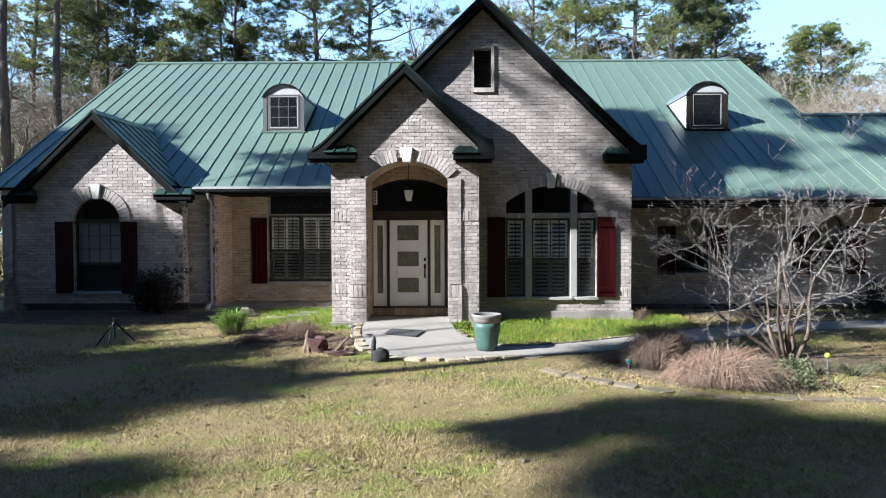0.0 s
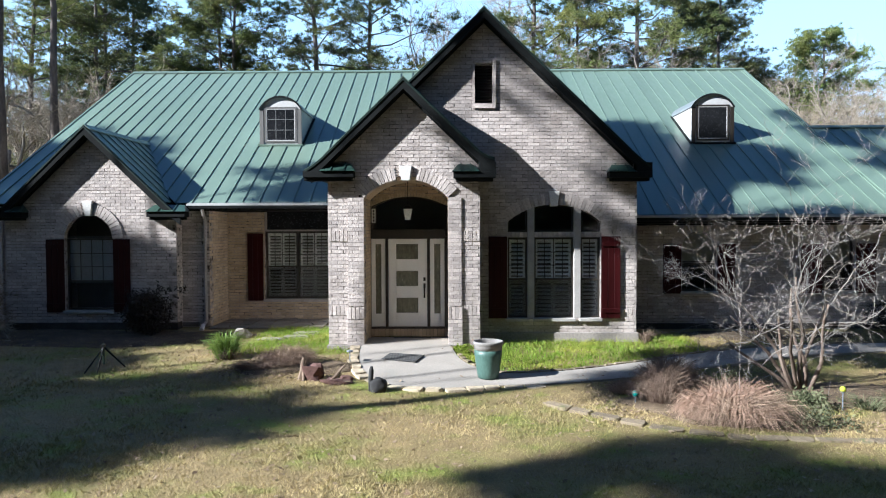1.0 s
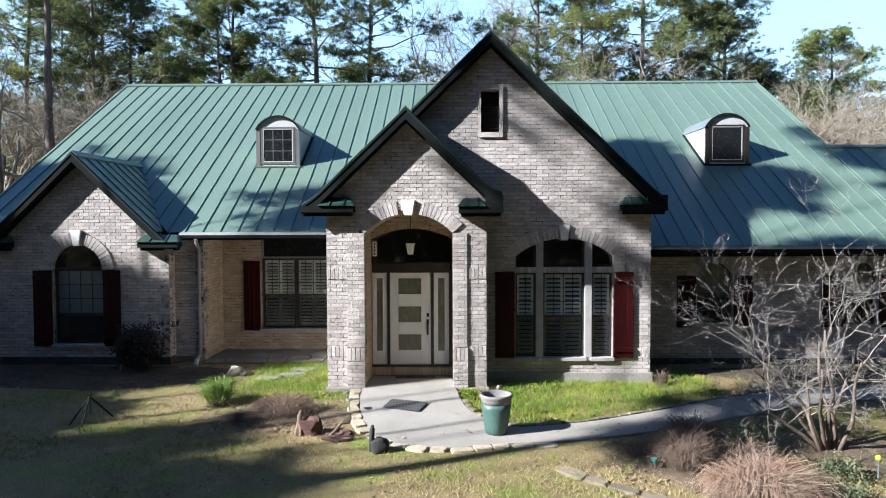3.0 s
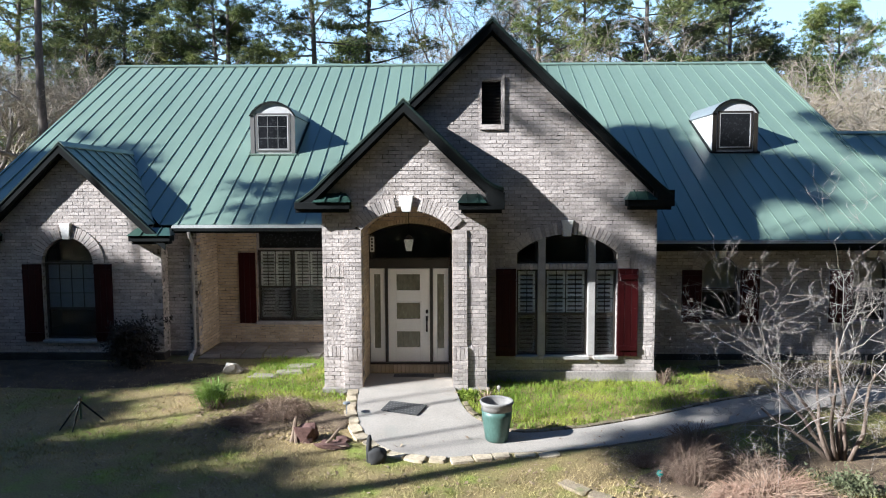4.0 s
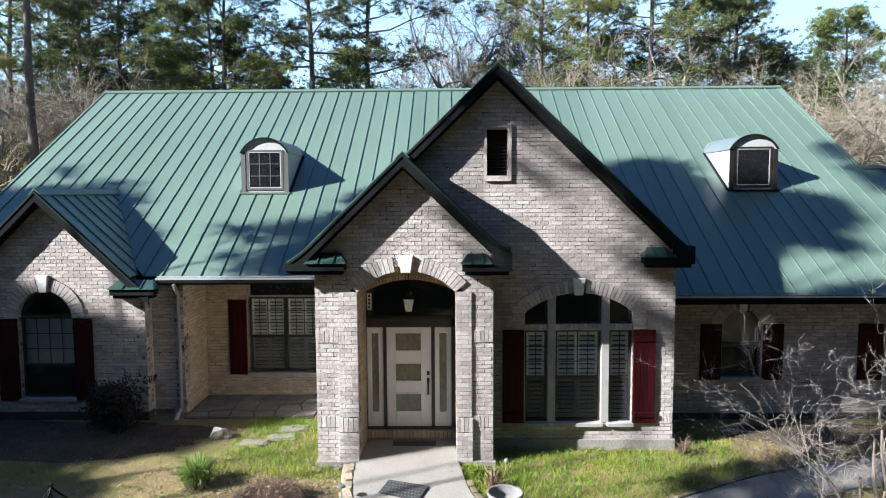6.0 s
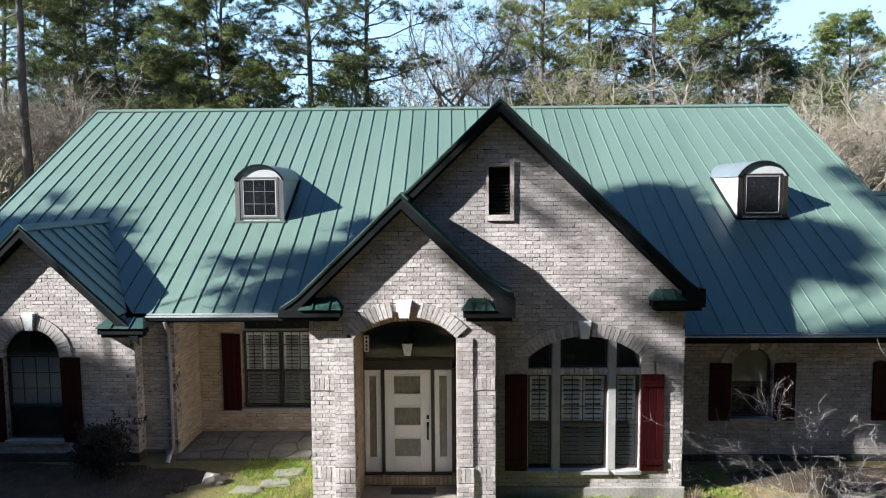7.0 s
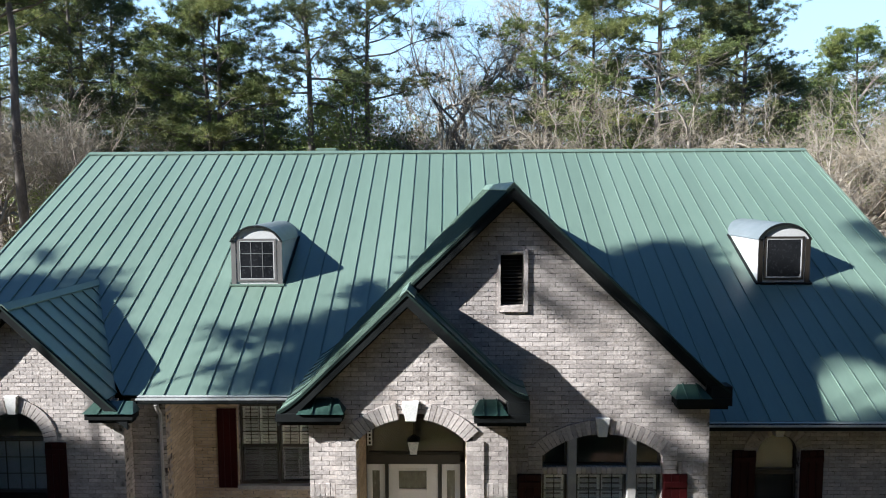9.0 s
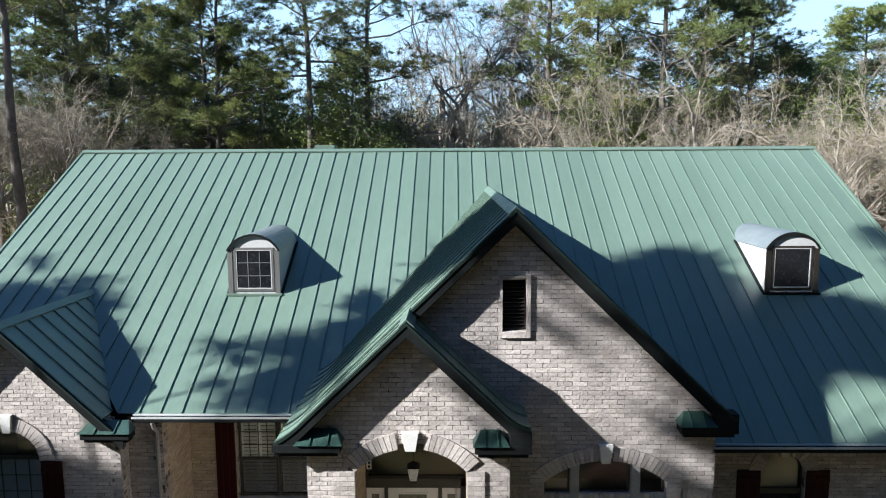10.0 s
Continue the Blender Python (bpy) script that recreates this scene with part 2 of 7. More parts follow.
DRIFTWOOD = surface("weathered_wood", (0.12, 0.085, 0.06), (0.27, 0.20, 0.145), 4.0, 30, 0.9, 0.6, 0.01, stretch=(1, 1, 0.2), spec=0.2)
DARK_STONE = surface("dark_cast_stone", (0.012, 0.011, 0.011), (0.032, 0.030, 0.028), 6.0, 40, 0.85, 0.5, 0.008)
STAND_GREEN = surface("green_enamel", (0.02, 0.045, 0.03), (0.035, 0.075, 0.048), 5.0, 40, 0.5, 0.1, 0.002)
TEAL_PLASTIC = surface("teal_glass_ball", (0.01, 0.17, 0.15), (0.02, 0.25, 0.22), 5.0, 40, 0.2, 0.02, 0.001)
LIME_PLASTIC = surface("lime_glass_ball", (0.30, 0.35, 0.03), (0.40, 0.44, 0.05), 5.0, 40, 0.25, 0.02, 0.001)
SOLAR_GREY = surface("grey_plastic", (0.09, 0.10, 0.115), (0.16, 0.17, 0.19), 5.0, 40, 0.5, 0.05, 0.001)
LEAF_LITTER = leafy("fallen_leaves", ((0.10, 0.065, 0.04), (0.34, 0.26, 0.17), (0.20, 0.13, 0.08)), 0.8, 0.1, 2.0)

# ---- building tools ----
def world_of(ob):
    m = ob.matrix_basis.copy()
    return world_of(ob.parent) @ ob.matrix_parent_inverse @ m if ob.parent else m


def adopt(ob, parent):
    ob.parent = parent
    ob.matrix_parent_inverse = world_of(parent).inverted()
    return ob


def part(name, bm, mat, parent, label="", kind="", smooth=False):
    """One mesh object from a bmesh in world coordinates, under a thing or a part."""
    me = bpy.data.meshes.new(name)
    if isinstance(bm, bmesh.types.BMesh):
        bmesh.ops.recalc_face_normals(bm, faces=bm.faces)
        bm.to_mesh(me)
        bm.free()
    else:
        me = bm
    me.materials.append(mat)
    if smooth:
        me.polygons.foreach_set("use_smooth", [True] * len(me.polygons))
    ob = new(name, me)
    if parent:
        adopt(ob, parent)
    return tagged(ob, label, kind=kind)


def thing(name, at, label, category, group="", kind=""):
    ob = new(name)
    ob.empty_display_size = 0.2
    ob.location = at
    return tagged(ob, label, category, group, kind)


def box(bm, x0, x1, y0, y1, z0, z1):
    v = [bm.verts.new(p) for p in ((x0, y0, z0), (x1, y0, z0), (x1, y1, z0), (x0, y1, z0), (x0, y0, z1), (x1, y0, z1), (x1, y1, z1), (x0, y1, z1))]
    for f in ((0, 1, 2, 3), (4, 5, 6, 7), (0, 1, 5, 4), (1, 2, 6, 5), (2, 3, 7, 6), (3, 0, 4, 7)):
        bm.faces.new([v[i] for i in f])
    return bm


def boxed(*spans):
    bm = bmesh.new()
    for s in spans:
        box(bm, *s)
    return bm


def softened(bm, width=0.006, segments=2):
    bmesh.ops.bevel(bm, geom=list(bm.edges), offset=width, segments=segments, affect="EDGES", profile=0.6)
    return bm


def hexa(bm, p):
    """A solid from eight corners: four below, four above."""
    v = [bm.verts.new(q) for q in p]
    for f in ((0, 1, 2, 3), (4, 5, 6, 7), (0, 1, 5, 4), (1, 2, 6, 5), (2, 3, 7, 6), (3, 0, 4, 7)):
        bm.faces.new([v[i] for i in f])
    return bm


def prism(bm, outline, y0, y1):
    """An outline in x and z, drawn out from y0 to y1."""
    a = [bm.verts.new((x, y0, z)) for x, z in outline]
    b = [bm.verts.new((x, y1, z)) for x, z in outline]
    bm.faces.new(a)
    bm.faces.new(b)
    n = len(a)
    for i in range(n):
        bm.faces.new((a[i], a[(i + 1) % n], b[(i + 1) % n], b[i]))
    return bm


def band(bm, inner, outer, y0, y1):
    """A strip between two open lines in x and z, drawn out from y0 to y1."""
    for i in range(len(inner) - 1):
        (a, b), (c, d) = (inner[i], inner[i + 1]), (outer[i], outer[i + 1])
        hexa(bm, [(a[0], y0, a[1]), (b[0], y0, b[1]), (b[0], y1, b[1]), (a[0], y1, a[1]),
                  (c[0], y0, c[1]), (d[0], y0, d[1]), (d[0], y1, d[1]), (c[0], y1, c[1])])
    bmesh.ops.remove_doubles(bm, verts=bm.verts, dist=1e-5)
    return bm


def arc(xc, half, spring, rise, n=24):
    """The line of a round arch, from its left spring to its right one."""
    r = (half * half + rise * rise) / (2 * rise)
    zc = spring + rise - r
    a = math.asin(min(1, half / r)) if rise <= half else math.pi - math.asin(half / r)
    return [(xc + r * math.sin(-a + 2 * a * i / n), zc + r * math.cos(-a + 2 * a * i / n)) for i in range(n + 1)], (xc, zc, r, a)


def tube(bm, points, radii, sides=6):
    """A tube through points, with its radius at each."""
    rings = []
    n = len(points)
    for i, p in enumerate(points):
        d = (Vector(points[min(i + 1, n - 1)]) - Vector(points[max(i - 1, 0)])).normalized()
        u = d.orthogonal().normalized()
        if i:
            u = (u0 - d * u0.dot(d)).normalized()
        u0 = u
        w = d.cross(u)
        rings.append([bm.verts.new(Vector(p) + radii[i] * (math.cos(k * math.tau / sides) * u + math.sin(k * math.tau / sides) * w)) for k in range(sides)])
    for a, b in zip(rings, rings[1:]):
        for k in range(sides):
            bm.faces.new((a[k], a[(k + 1) % sides], b[(k + 1) % sides], b[k]))
    bm.faces.new(rings[0])
    bm.faces.new(rings[-1])
    return bm


def lathe(bm, outline, centre, sides=32):
    """A turned shape from (radius, z) pairs round an upright line."""
    rings = [[bm.verts.new((centre[0] + r * math.cos(k * math.tau / sides), centre[1] + r * math.sin(k * math.tau / sides), centre[2] + z)) for k in range(sides)] for r, z in outline]
    for a, b in zip(rings, rings[1:]):
        for k in range(sides):
            bm.faces.new((a[k], a[(k + 1) % sides], b[(k + 1) % sides], b[k]))
    bm.faces.new(rings[0])
    bm.faces.new(rings[-1])
    return bm


def mesh_from(name, verts, faces):
    me = bpy.data.meshes.new(name)
    verts, faces = np.asarray(verts, dtype=np.float32), np.asarray(faces, dtype=np.int32)
    k = faces.shape[1]
    me.vertices.add(len(verts))
    me.vertices.foreach_set("co", verts.ravel())
    me.loops.add(faces.size)
    me.loops.foreach_set("vertex_index", faces.ravel())
    me.polygons.add(len(faces))
    me.polygons.foreach_set("loop_start", np.arange(0, faces.size, k, dtype=np.int32))
    me.polygons.foreach_set("loop_total", np.full(len(faces), k, dtype=np.int32))
    me.polygons.foreach_set("use_smooth", np.zeros(len(faces), dtype=bool))
    me.update(calc_edges=True)
    return me


def blades_mesh(name, roots, tips, widths, bend=None, rng=None):
    """Thin leaves, one triangle each, or two where they bend, from roots to tips."""
    roots, tips = np.asarray(roots, dtype=np.float64), np.asarray(tips, dtype=np.float64)
    d = tips - roots
    side = np.cross(d, rng.normal(size=d.shape))
    side *= (np.asarray(widths) / 2 / np.maximum(np.linalg.norm(side, axis=1), 1e-9))[:, None]
    n = len(roots)
    if bend is None:
        v = np.stack([roots - side, roots + side, tips], 1).reshape(-1, 3)
        f = np.arange(3 * n).reshape(-1, 3)
    else:
        mid = roots + d * 0.55 + np.asarray(bend)
        v = np.stack([roots - side, roots + side, mid + side * 0.8, mid - side * 0.8, tips], 1).reshape(-1, 3)
        i = 5 * np.arange(n)[:, None]
        f = np.concatenate([i + [0, 1, 2], i + [0, 2, 3], i + [3, 2, 4]], 1).reshape(-1, 3)
    return mesh_from(name, v, f)


def lump(bm, centre, size, seed, rough=0.25, detail=2, boxy=0.75):
    """A stone: a ball pushed about by noise and flattened at its foot."""
    start = len(bm.verts)
    made = bmesh.ops.create_icosphere(bm, subdivisions=detail, radius=1.0)["verts"]
    for v in made:
        p = v.co.copy()
        k = 1 + rough * noise.noise(p * 1.3 + Vector((seed * 7.1, seed * 3.3, seed))) + rough * 0.5 * noise.noise(p * 3.1 + Vector((seed, 0, 0)))
        p = Vector([math.copysign(abs(c) ** boxy, c) for c in p]) * k
        v.co = Vector(centre) + Vector((p.x * size[0], p.y * size[1], max(p.z, -0.55) * size[2]))
    return bm


def ground_z(x, y):
    """The height of the ground: it falls gently from the house to the lawn."""
    z = float(np.interp(y, [-50, 6, 10, 13, 14.4, 16, 18, 60], [-0.3, -0.16, -0.12, -0.06, 0.05, 0.11, 0.18, 0.1]))
    return z

# ---- the house ----
BRICK_L, BRICK_H, JOINT = 0.25, 0.078, 0.011
RIDGE_Y, RIDGE_Z, PITCH = 26.54, 8.556, 0.599
BAY_X, BAY_Z, STEEP = 0.90, 7.43, 0.965
PORCH_X, PORCH_Z = -0.82, 5.77
WING_X, WING_Z = -8.75, 5.17
Y_PORCH, Y_BAY, Y_WING, Y_RIGHT, Y_SET, Y_RECESS, Y_DOOR = 15.30, 16.0, 17.60, 17.60, 17.95, 19.35, 16.50
house = thing("house", (0, 17.6, 0.1), "one-storey whitewashed brick house with a green standing-seam metal roof", "house")


def roof_z(y):
    return RIDGE_Z + PITCH * (y - RIDGE_Y)


def roof_y(z):
    return RIDGE_Y + (z - RIDGE_Z) / PITCH


def rect_mesh(name, rects, place, out, back):
    """Joined bricks: each a low block with slightly drawn-in front edges."""
    v, f = [], []
    e = 0.002
    for u0, u1, z0, z1, d in rects:
        i = len(v)
        v += [place(u0, back, z0), place(u1, back, z0), place(u1, back, z1), place(u0, back, z1),
              place(u0 + e, out + d, z0 + e), place(u1 - e, out + d, z0 + e), place(u1 - e, out + d, z1 - e), place(u0 + e, out + d, z1 - e)]
        f += [(i + 4, i + 5, i + 6, i + 7), (i, i + 1, i + 5, i + 4), (i + 1, i + 2, i + 6, i + 5), (i + 2, i + 3, i + 7, i + 6), (i + 3, i, i + 4, i + 7)]
    return mesh_from(name, v, f)


def brick_wall(rows, z0, z1, place, mat, label, single=None, thick=0.22, seed=1, tag="wall"):
    """A wall of mortar with its bricks. rows(z): the solid stretches at a height; place(u, out, z): the point of the world."""
    rng = random.Random(seed)
    count = int(round((z1 - z0) / BRICK_H))
    course = (z1 - z0) / count
    bm = bmesh.new()
    solid = [rows(z0 + (i + 0.5) * course) for i in range(count)]
    i = 0
    while i < count:
        j = i
        while j + 1 < count and solid[j + 1] == solid[i]:
            j += 1
        for u0, u1 in solid[i]:
            a, b = z0 + i * course, z0 + (j + 1) * course
            hexa(bm, [place(u0, -thick, a), place(u1, -thick, a), place(u1, -0.005, a), place(u0, -0.005, a),
                      place(u0, -thick, b), place(u1, -thick, b), place(u1, -0.005, b), place(u0, -0.005, b)])
        i = j + 1
    wall = part(tag, bm, MORTAR, house, label)
    joined, apart = [], []
    for i, spans in enumerate(solid):
        a, b = z0 + i * course + JOINT / 2, z0 + (i + 1) * course - JOINT / 2
        shift = (i % 2) * BRICK_L / 2
        for u0, u1 in spans:
            k = math.floor((u0 - shift) / BRICK_L)
            while k * BRICK_L + shift < u1:
                p, q = max(u0, k * BRICK_L + shift + JOINT / 2), min(u1, (k + 1) * BRICK_L + shift - JOINT / 2)
                k += 1
                if q - p < 0.035:
                    continue
                d = rng.uniform(-0.004, 0.003)
                if single and q - p > 0.2 and single((p + q) / 2, (a + b) / 2):
                    apart.append(((p + q) / 2, (a + b) / 2, d))
                else:
                    joined.append((p, q, a, b, d))
    if joined:
        part("brickwork", rect_mesh("brickwork", joined, place, 0.0, -0.02), mat, wall, kind="stuff")
    if apart:
        half_l, half_h = (BRICK_L - JOINT) / 2, (course - JOINT) / 2
        o = Vector(place(0, 0, 0))
        flat = lambda u, d, z: Vector(place(u, d, z)) - o
        me = rect_mesh("brick", [(-half_l, half_l, -half_h, half_h, 0)], flat, 0.0, -0.02)
        me.materials.append(mat)
        for u, z, d in apart:
            ob = new("brick", me)
            ob.location = place(u, d, z)
            adopt(ob, wall)
    return wall


def voussoirs(wall, xc, half, spring, rise, ring, y, deep, mat, count, skip=0.0):
    """A ring of bricks on edge round an arch; skip leaves room for the keystone."""
    _, (cx, cz, r, a) = arc(xc, half, spring, rise)
    step = 2 * a / count
    w0, w1 = r * step / 2 - JOINT / 2, (r + ring) * step / 2 - JOINT / 2
    bm = hexa(bmesh.new(), [(-w0, 0, r), (w0, 0, r), (w0, deep, r), (-w0, deep, r), (-w1, 0, r + ring), (w1, 0, r + ring), (w1, deep, r + ring), (-w1, deep, r + ring)])
    me = bpy.data.meshes.new("brick")
    bmesh.ops.recalc_face_normals(bm, faces=bm.faces)
    bm.to_mesh(me)
    bm.free()
    me.materials.append(mat)
    for i in range(count):
        t = -a + (i + 0.5) * step
        if abs(t) * r < skip:
            continue
        ob = new("brick", me)
        ob.matrix_basis = Matrix.Translation((cx, y + 0.002 * (i % 3), cz)) @ Matrix.Rotation(t, 4, "Y")
        adopt(ob, wall)


def soldier(wall, x0, x1, z0, z1, y, mat, deep=0.03):
    """A course of bricks on end."""
    n = max(1, round((x1 - x0) / 0.085))
    w = (x1 - x0) / n
    bm = softened(boxed((-w / 2 + JOINT / 2, w / 2 - JOINT / 2, 0, deep, z0, z1)), 0.003, 1)
    me = bpy.data.meshes.new("brick")
    bm.to_mesh(me)
    bm.free()
    me.materials.append(mat)
    for i in range(n):
        ob = new("brick", me)
        ob.location = (x0 + (i + 0.5) * w, y + 0.002 * ((i * 7) % 3), 0)
        adopt(ob, wall)


def keystone(x, z0, z1, w0, w1, y):
    bm = hexa(bmesh.new(), [(x - w0, y, z0), (x + w0, y, z0), (x + w0, y + 0.2, z0), (x - w0, y + 0.2, z0),
                            (x - w1, y - 0.02, z1), (x + w1, y - 0.02, z1), (x + w1, y + 0.2, z1), (x - w1, y + 0.2, z1)])
    part("keystone", softened(bm, 0.008), LIMESTONE, house, "pale limestone keystone")


def inside(z, x0, x1, hole):
    """Takes an opening (x0, x1, z0, spring, rise) out of a stretch of wall."""
    out = [(x0, x1)]
    for h0, h1, low, spring, rise, grow in hole:
        if z < low:
            continue
        c, half = (h0 + h1) / 2, (h1 - h0) / 2
        if z > spring:
            if rise <= 0:
                continue
            r = (half * half + rise * rise) / (2 * rise) + grow
            zc = spring + rise + grow - r
            if z >= zc + r:
                continue
            w = math.sqrt(max(0, r * r - (z - zc) ** 2))
        else:
            w = half
        nxt = []
        for a, b in out:
            if c + w <= a or c - w >= b:
                nxt.append((a, b))
                continue
            if c - w > a + 0.02:
                nxt.append((a, c - w))
            if c + w < b - 0.02:
                nxt.append((c + w, b))
        out = nxt
    return [(round(a, 4), round(b, 4)) for a, b in out]


def front(y):
    return lambda u, d, z: (u, y - d, z)


def gable_span(z, xc, top, x0, x1):
    w = (top - z) / STEEP
    return max(x0, xc - w), min(x1, xc + w)


# openings: left, right, sill, spring, rise, part of the ring that overlaps the wall
PORCH_ARCH = (-1.68, 0.10, -1, 3.30, 0.39, 0.10)
BAY_ARCH = (1.43, 3.49, 0.60, 2.79, 0.38, 0.10)
WING_ARCH = (-9.40, -8.21, 0.60, 2.43, 0.59, 0.10)
RIGHT_ARCH_A = (5.83, 6.67, 1.05, 2.20, 0.36, 0.10)
RIGHT_ARCH_B = (9.26, 10.05, 1.05, 2.20, 0.36, 0.10)
VENT_HOLE = (0.70, 1.09, 5.40, 6.30, 0, 0)
RECESS_HOLE = (-4.92, -3.12, 0.72, 3.30, 0, 0)


def porch_rows(z):
    a, b = gable_span(z, -0.835, PORCH_Z - 0.12, -2.45, 0.78)
    return inside(z, a, b, [PORCH_ARCH]) if b - a > 0.1 else []


def bay_rows(z):
    a, b = gable_span(z, BAY_X, BAY_Z - 0.12, -2.45, 4.285)
    if z < 3.75:
        a = 0.78
    else:
        a = max(a, min(0.78, PORCH_X + (PORCH_Z - z) / STEEP - 0.12)) if z < PORCH_Z else a
    return inside(z, a, b, [BAY_ARCH, VENT_HOLE]) if b - a > 0.1 else []


def wing_rows(z):
    a, b = gable_span(z, WING_X, WING_Z - 0.12, -10.87, -6.62)
    return inside(z, a, b, [WING_ARCH]) if b - a > 0.1 else []


wall_porch = brick_wall(porch_rows, 0.02, 5.62, front(Y_PORCH), BRICK, "whitewashed brick porch gable with an arched opening",
                        lambda u, z: (u < -2.05 or u > 0.45 or z > 3.9) and 0.3 < z < 5.2, 0.30, 2)
wall_bay = brick_wall(bay_rows, 0.32, 7.28, front(Y_BAY), BRICK, "whitewashed brick gable wall with a large arched window", None, 0.25, 3)
wall_wing = brick_wall(wing_rows, 0.10, 5.02, front(Y_WING), BRICK, "whitewashed brick wing gable with an arched window", None, 0.25, 4)
wall_right = brick_wall(lambda z: inside(z, 4.285, 21.0, [RIGHT_ARCH_A, RIGHT_ARCH_B]), 0.10, 2.90, front(Y_RIGHT), BRICK, "long whitewashed brick wall under the low eave", None, 0.25, 5)
brick_wall(lambda z: [(-6.62, -5.93)], 0.10, 3.20, front(Y_SET), BRICK, "short whitewashed brick wall beside the recess", None, 0.25, 6)
brick_wall(lambda z: inside(z, -5.93, -2.45, [RECESS_HOLE]), 0.14, 3.24, front(Y_RECESS), BRICK_TAN, "tan brick back wall of the recess", None, 0.25, 7)
brick_wall(lambda z: [(Y_SET, Y_RECESS)], 0.10, 3.20, lambda u, d, z: (-5.93 + d, u, z), BRICK_TAN, "tan brick side wall of the recess", None, 0.2, 8)
brick_wall(lambda z: [(Y_WING, Y_SET)], 0.10, 3.00, lambda u, d, z: (-6.62 + d, u, z), BRICK, "whitewashed brick return of the wing", None, 0.2, 9)
# porch passage: brick sides and step below the door
brick_wall(lambda z: [(Y_PORCH + 0.0, Y_DOOR)], 0.12, 3.31, lambda u, d, z: (-1.68 + d, u, z), BRICK_TAN, "tan brick cheek of the porch passage", None, 0.2, 10)
brick_wall(lambda z: [(Y_PORCH + 0.0, Y_DOOR)], 0.12, 3.31, lambda u, d, z: (0.10 - d, u, z), BRICK_TAN, "tan brick cheek of the porch passage", None, 0.2, 11)

voussoirs(wall_porch, -0.79, 0.89, 3.30, 0.39, 0.27, Y_PORCH - 0.035, 0.30, BRICK, 25, 0.16)
voussoirs(wall_bay, 2.46, 1.03, 2.79, 0.38, 0.25, Y_BAY - 0.03, 0.22, BRICK, 29, 0.14)
voussoirs(wall_wing, -8.805, 0.595, 2.43, 0.59, 0.27, Y_WING - 0.03, 0.22, BRICK, 23, 0.13)
for a in (RIGHT_ARCH_A, RIGHT_ARCH_B):
    voussoirs(wall_right, (a[0] + a[1]) / 2, (a[1] - a[0]) / 2, a[3], a[4], 0.25, Y_RIGHT - 0.03, 0.22, BRICK, 15, 0.12)
keystone(-0.79, 3.66, 3.97, 0.085, 0.135, Y_PORCH - 0.075)
keystone(2.45, 3.13, 3.46, 0.075, 0.12, Y_BAY - 0.06)
keystone(-8.80, 2.99, 3.36, 0.075, 0.125, Y_WING - 0.06)
keystone(6.25, 2.53, 2.82, 0.07, 0.11, Y_RIGHT - 0.06)
keystone(9.655, 2.53, 2.82, 0.07, 0.11, Y_RIGHT - 0.06)

# vault of the porch passage
line, _ = arc(-0.79, 0.89, 3.30, 0.39, 28)
outer, _ = arc(-0.79, 1.05, 3.30, 0.52, 28)
part("porch_vault", band(bmesh.new(), line, outer, Y_PORCH + 0.27, Y_DOOR), BRICK_TAN, house, "tan brick arch vault over the door")
TRANSOM_ARCH = (-1.66, 0.08, -1, 3.15, 0.23, 0.06)


def header_rows(z):
    """The back wall of the porch passage, between its vault and the transom."""
    r = (0.89 ** 2 + 0.39 ** 2) / (2 * 0.39)
    w = 0.89 if z < 3.30 else math.sqrt(max(0.0, r * r - (z - 3.69 + r) ** 2))
    return inside(z, -0.79 - w, -0.79 + w, [TRANSOM_ARCH]) if w > 0.1 else []


wall_header = brick_wall(header_rows, 3.05, 3.69, front(Y_DOOR - 0.02), BRICK_TAN, "tan brick wall over the arched transom", None, 0.12, 12)
voussoirs(wall_header, -0.79, 0.88, 3.15, 0.23, 0.10, Y_DOOR - 0.045, 0.06, BRICK_TAN, 29)
# proud strips beside the arch, on pedestals with courses on end
for x0, x1 in ((-2.03, -1.68), (0.10, 0.39)):
    bm = bmesh.new()
    n = 29
    for i in range(n):
        z, cut = 1.00 + i * 0.0795, x0 + (0.235 if i % 2 else 0.11)
        for a, b in ((x0, cut), (cut, x1)):
            box(bm, a + 0.004, b - 0.004, Y_PORCH - 0.030 - 0.002 * ((i * 3 + (a > x0)) % 3), Y_PORCH + 0.004, z + 0.004, z + 0.0755)
    part("brick_pilaster", bm, BRICK, wall_porch, kind="stuff")
    part("pilaster_joints", boxed((x0 + 0.008, x1 - 0.008, Y_PORCH - 0.024, Y_PORCH + 0.003, 1.002, 1.0 + n * 0.0795)), MORTAR, wall_porch)
for x0, x1 in ((-2.45, -2.03), (0.39, 0.78)):
    soldier(wall_porch, x0, x1, 0.80, 1.01, Y_PORCH - 0.012, BRICK)
    soldier(wall_porch, x0, x1, 2.38, 2.60, Y_PORCH - 0.012, BRICK)
for x0, x1 in ((-2.05, -1.68), (0.10, 0.41)):
    soldier(wall_porch, x0, x1, 0.72, 0.98, Y_PORCH - 0.055, BRICK, 0.06)
    part("pedestal_joints", boxed((x0 + 0.006, x1 - 0.006, Y_PORCH - 0.043, Y_PORCH + 0.01, 0.0, 0.708)), MORTAR, wall_porch)
    for i in range(9):
        z, cut = i * 0.0788, x0 + (0.205 if i % 2 else 0.11)
        for a, b in ((x0, cut), (cut, x1)):
            part("brick", softened(boxed((a + 0.004, b - 0.004, Y_PORCH - 0.054 - 0.003 * (i % 2), Y_PORCH - 0.02, z + 0.004, z + 0.0745)), 0.004, 1), BRICK, wall_porch)
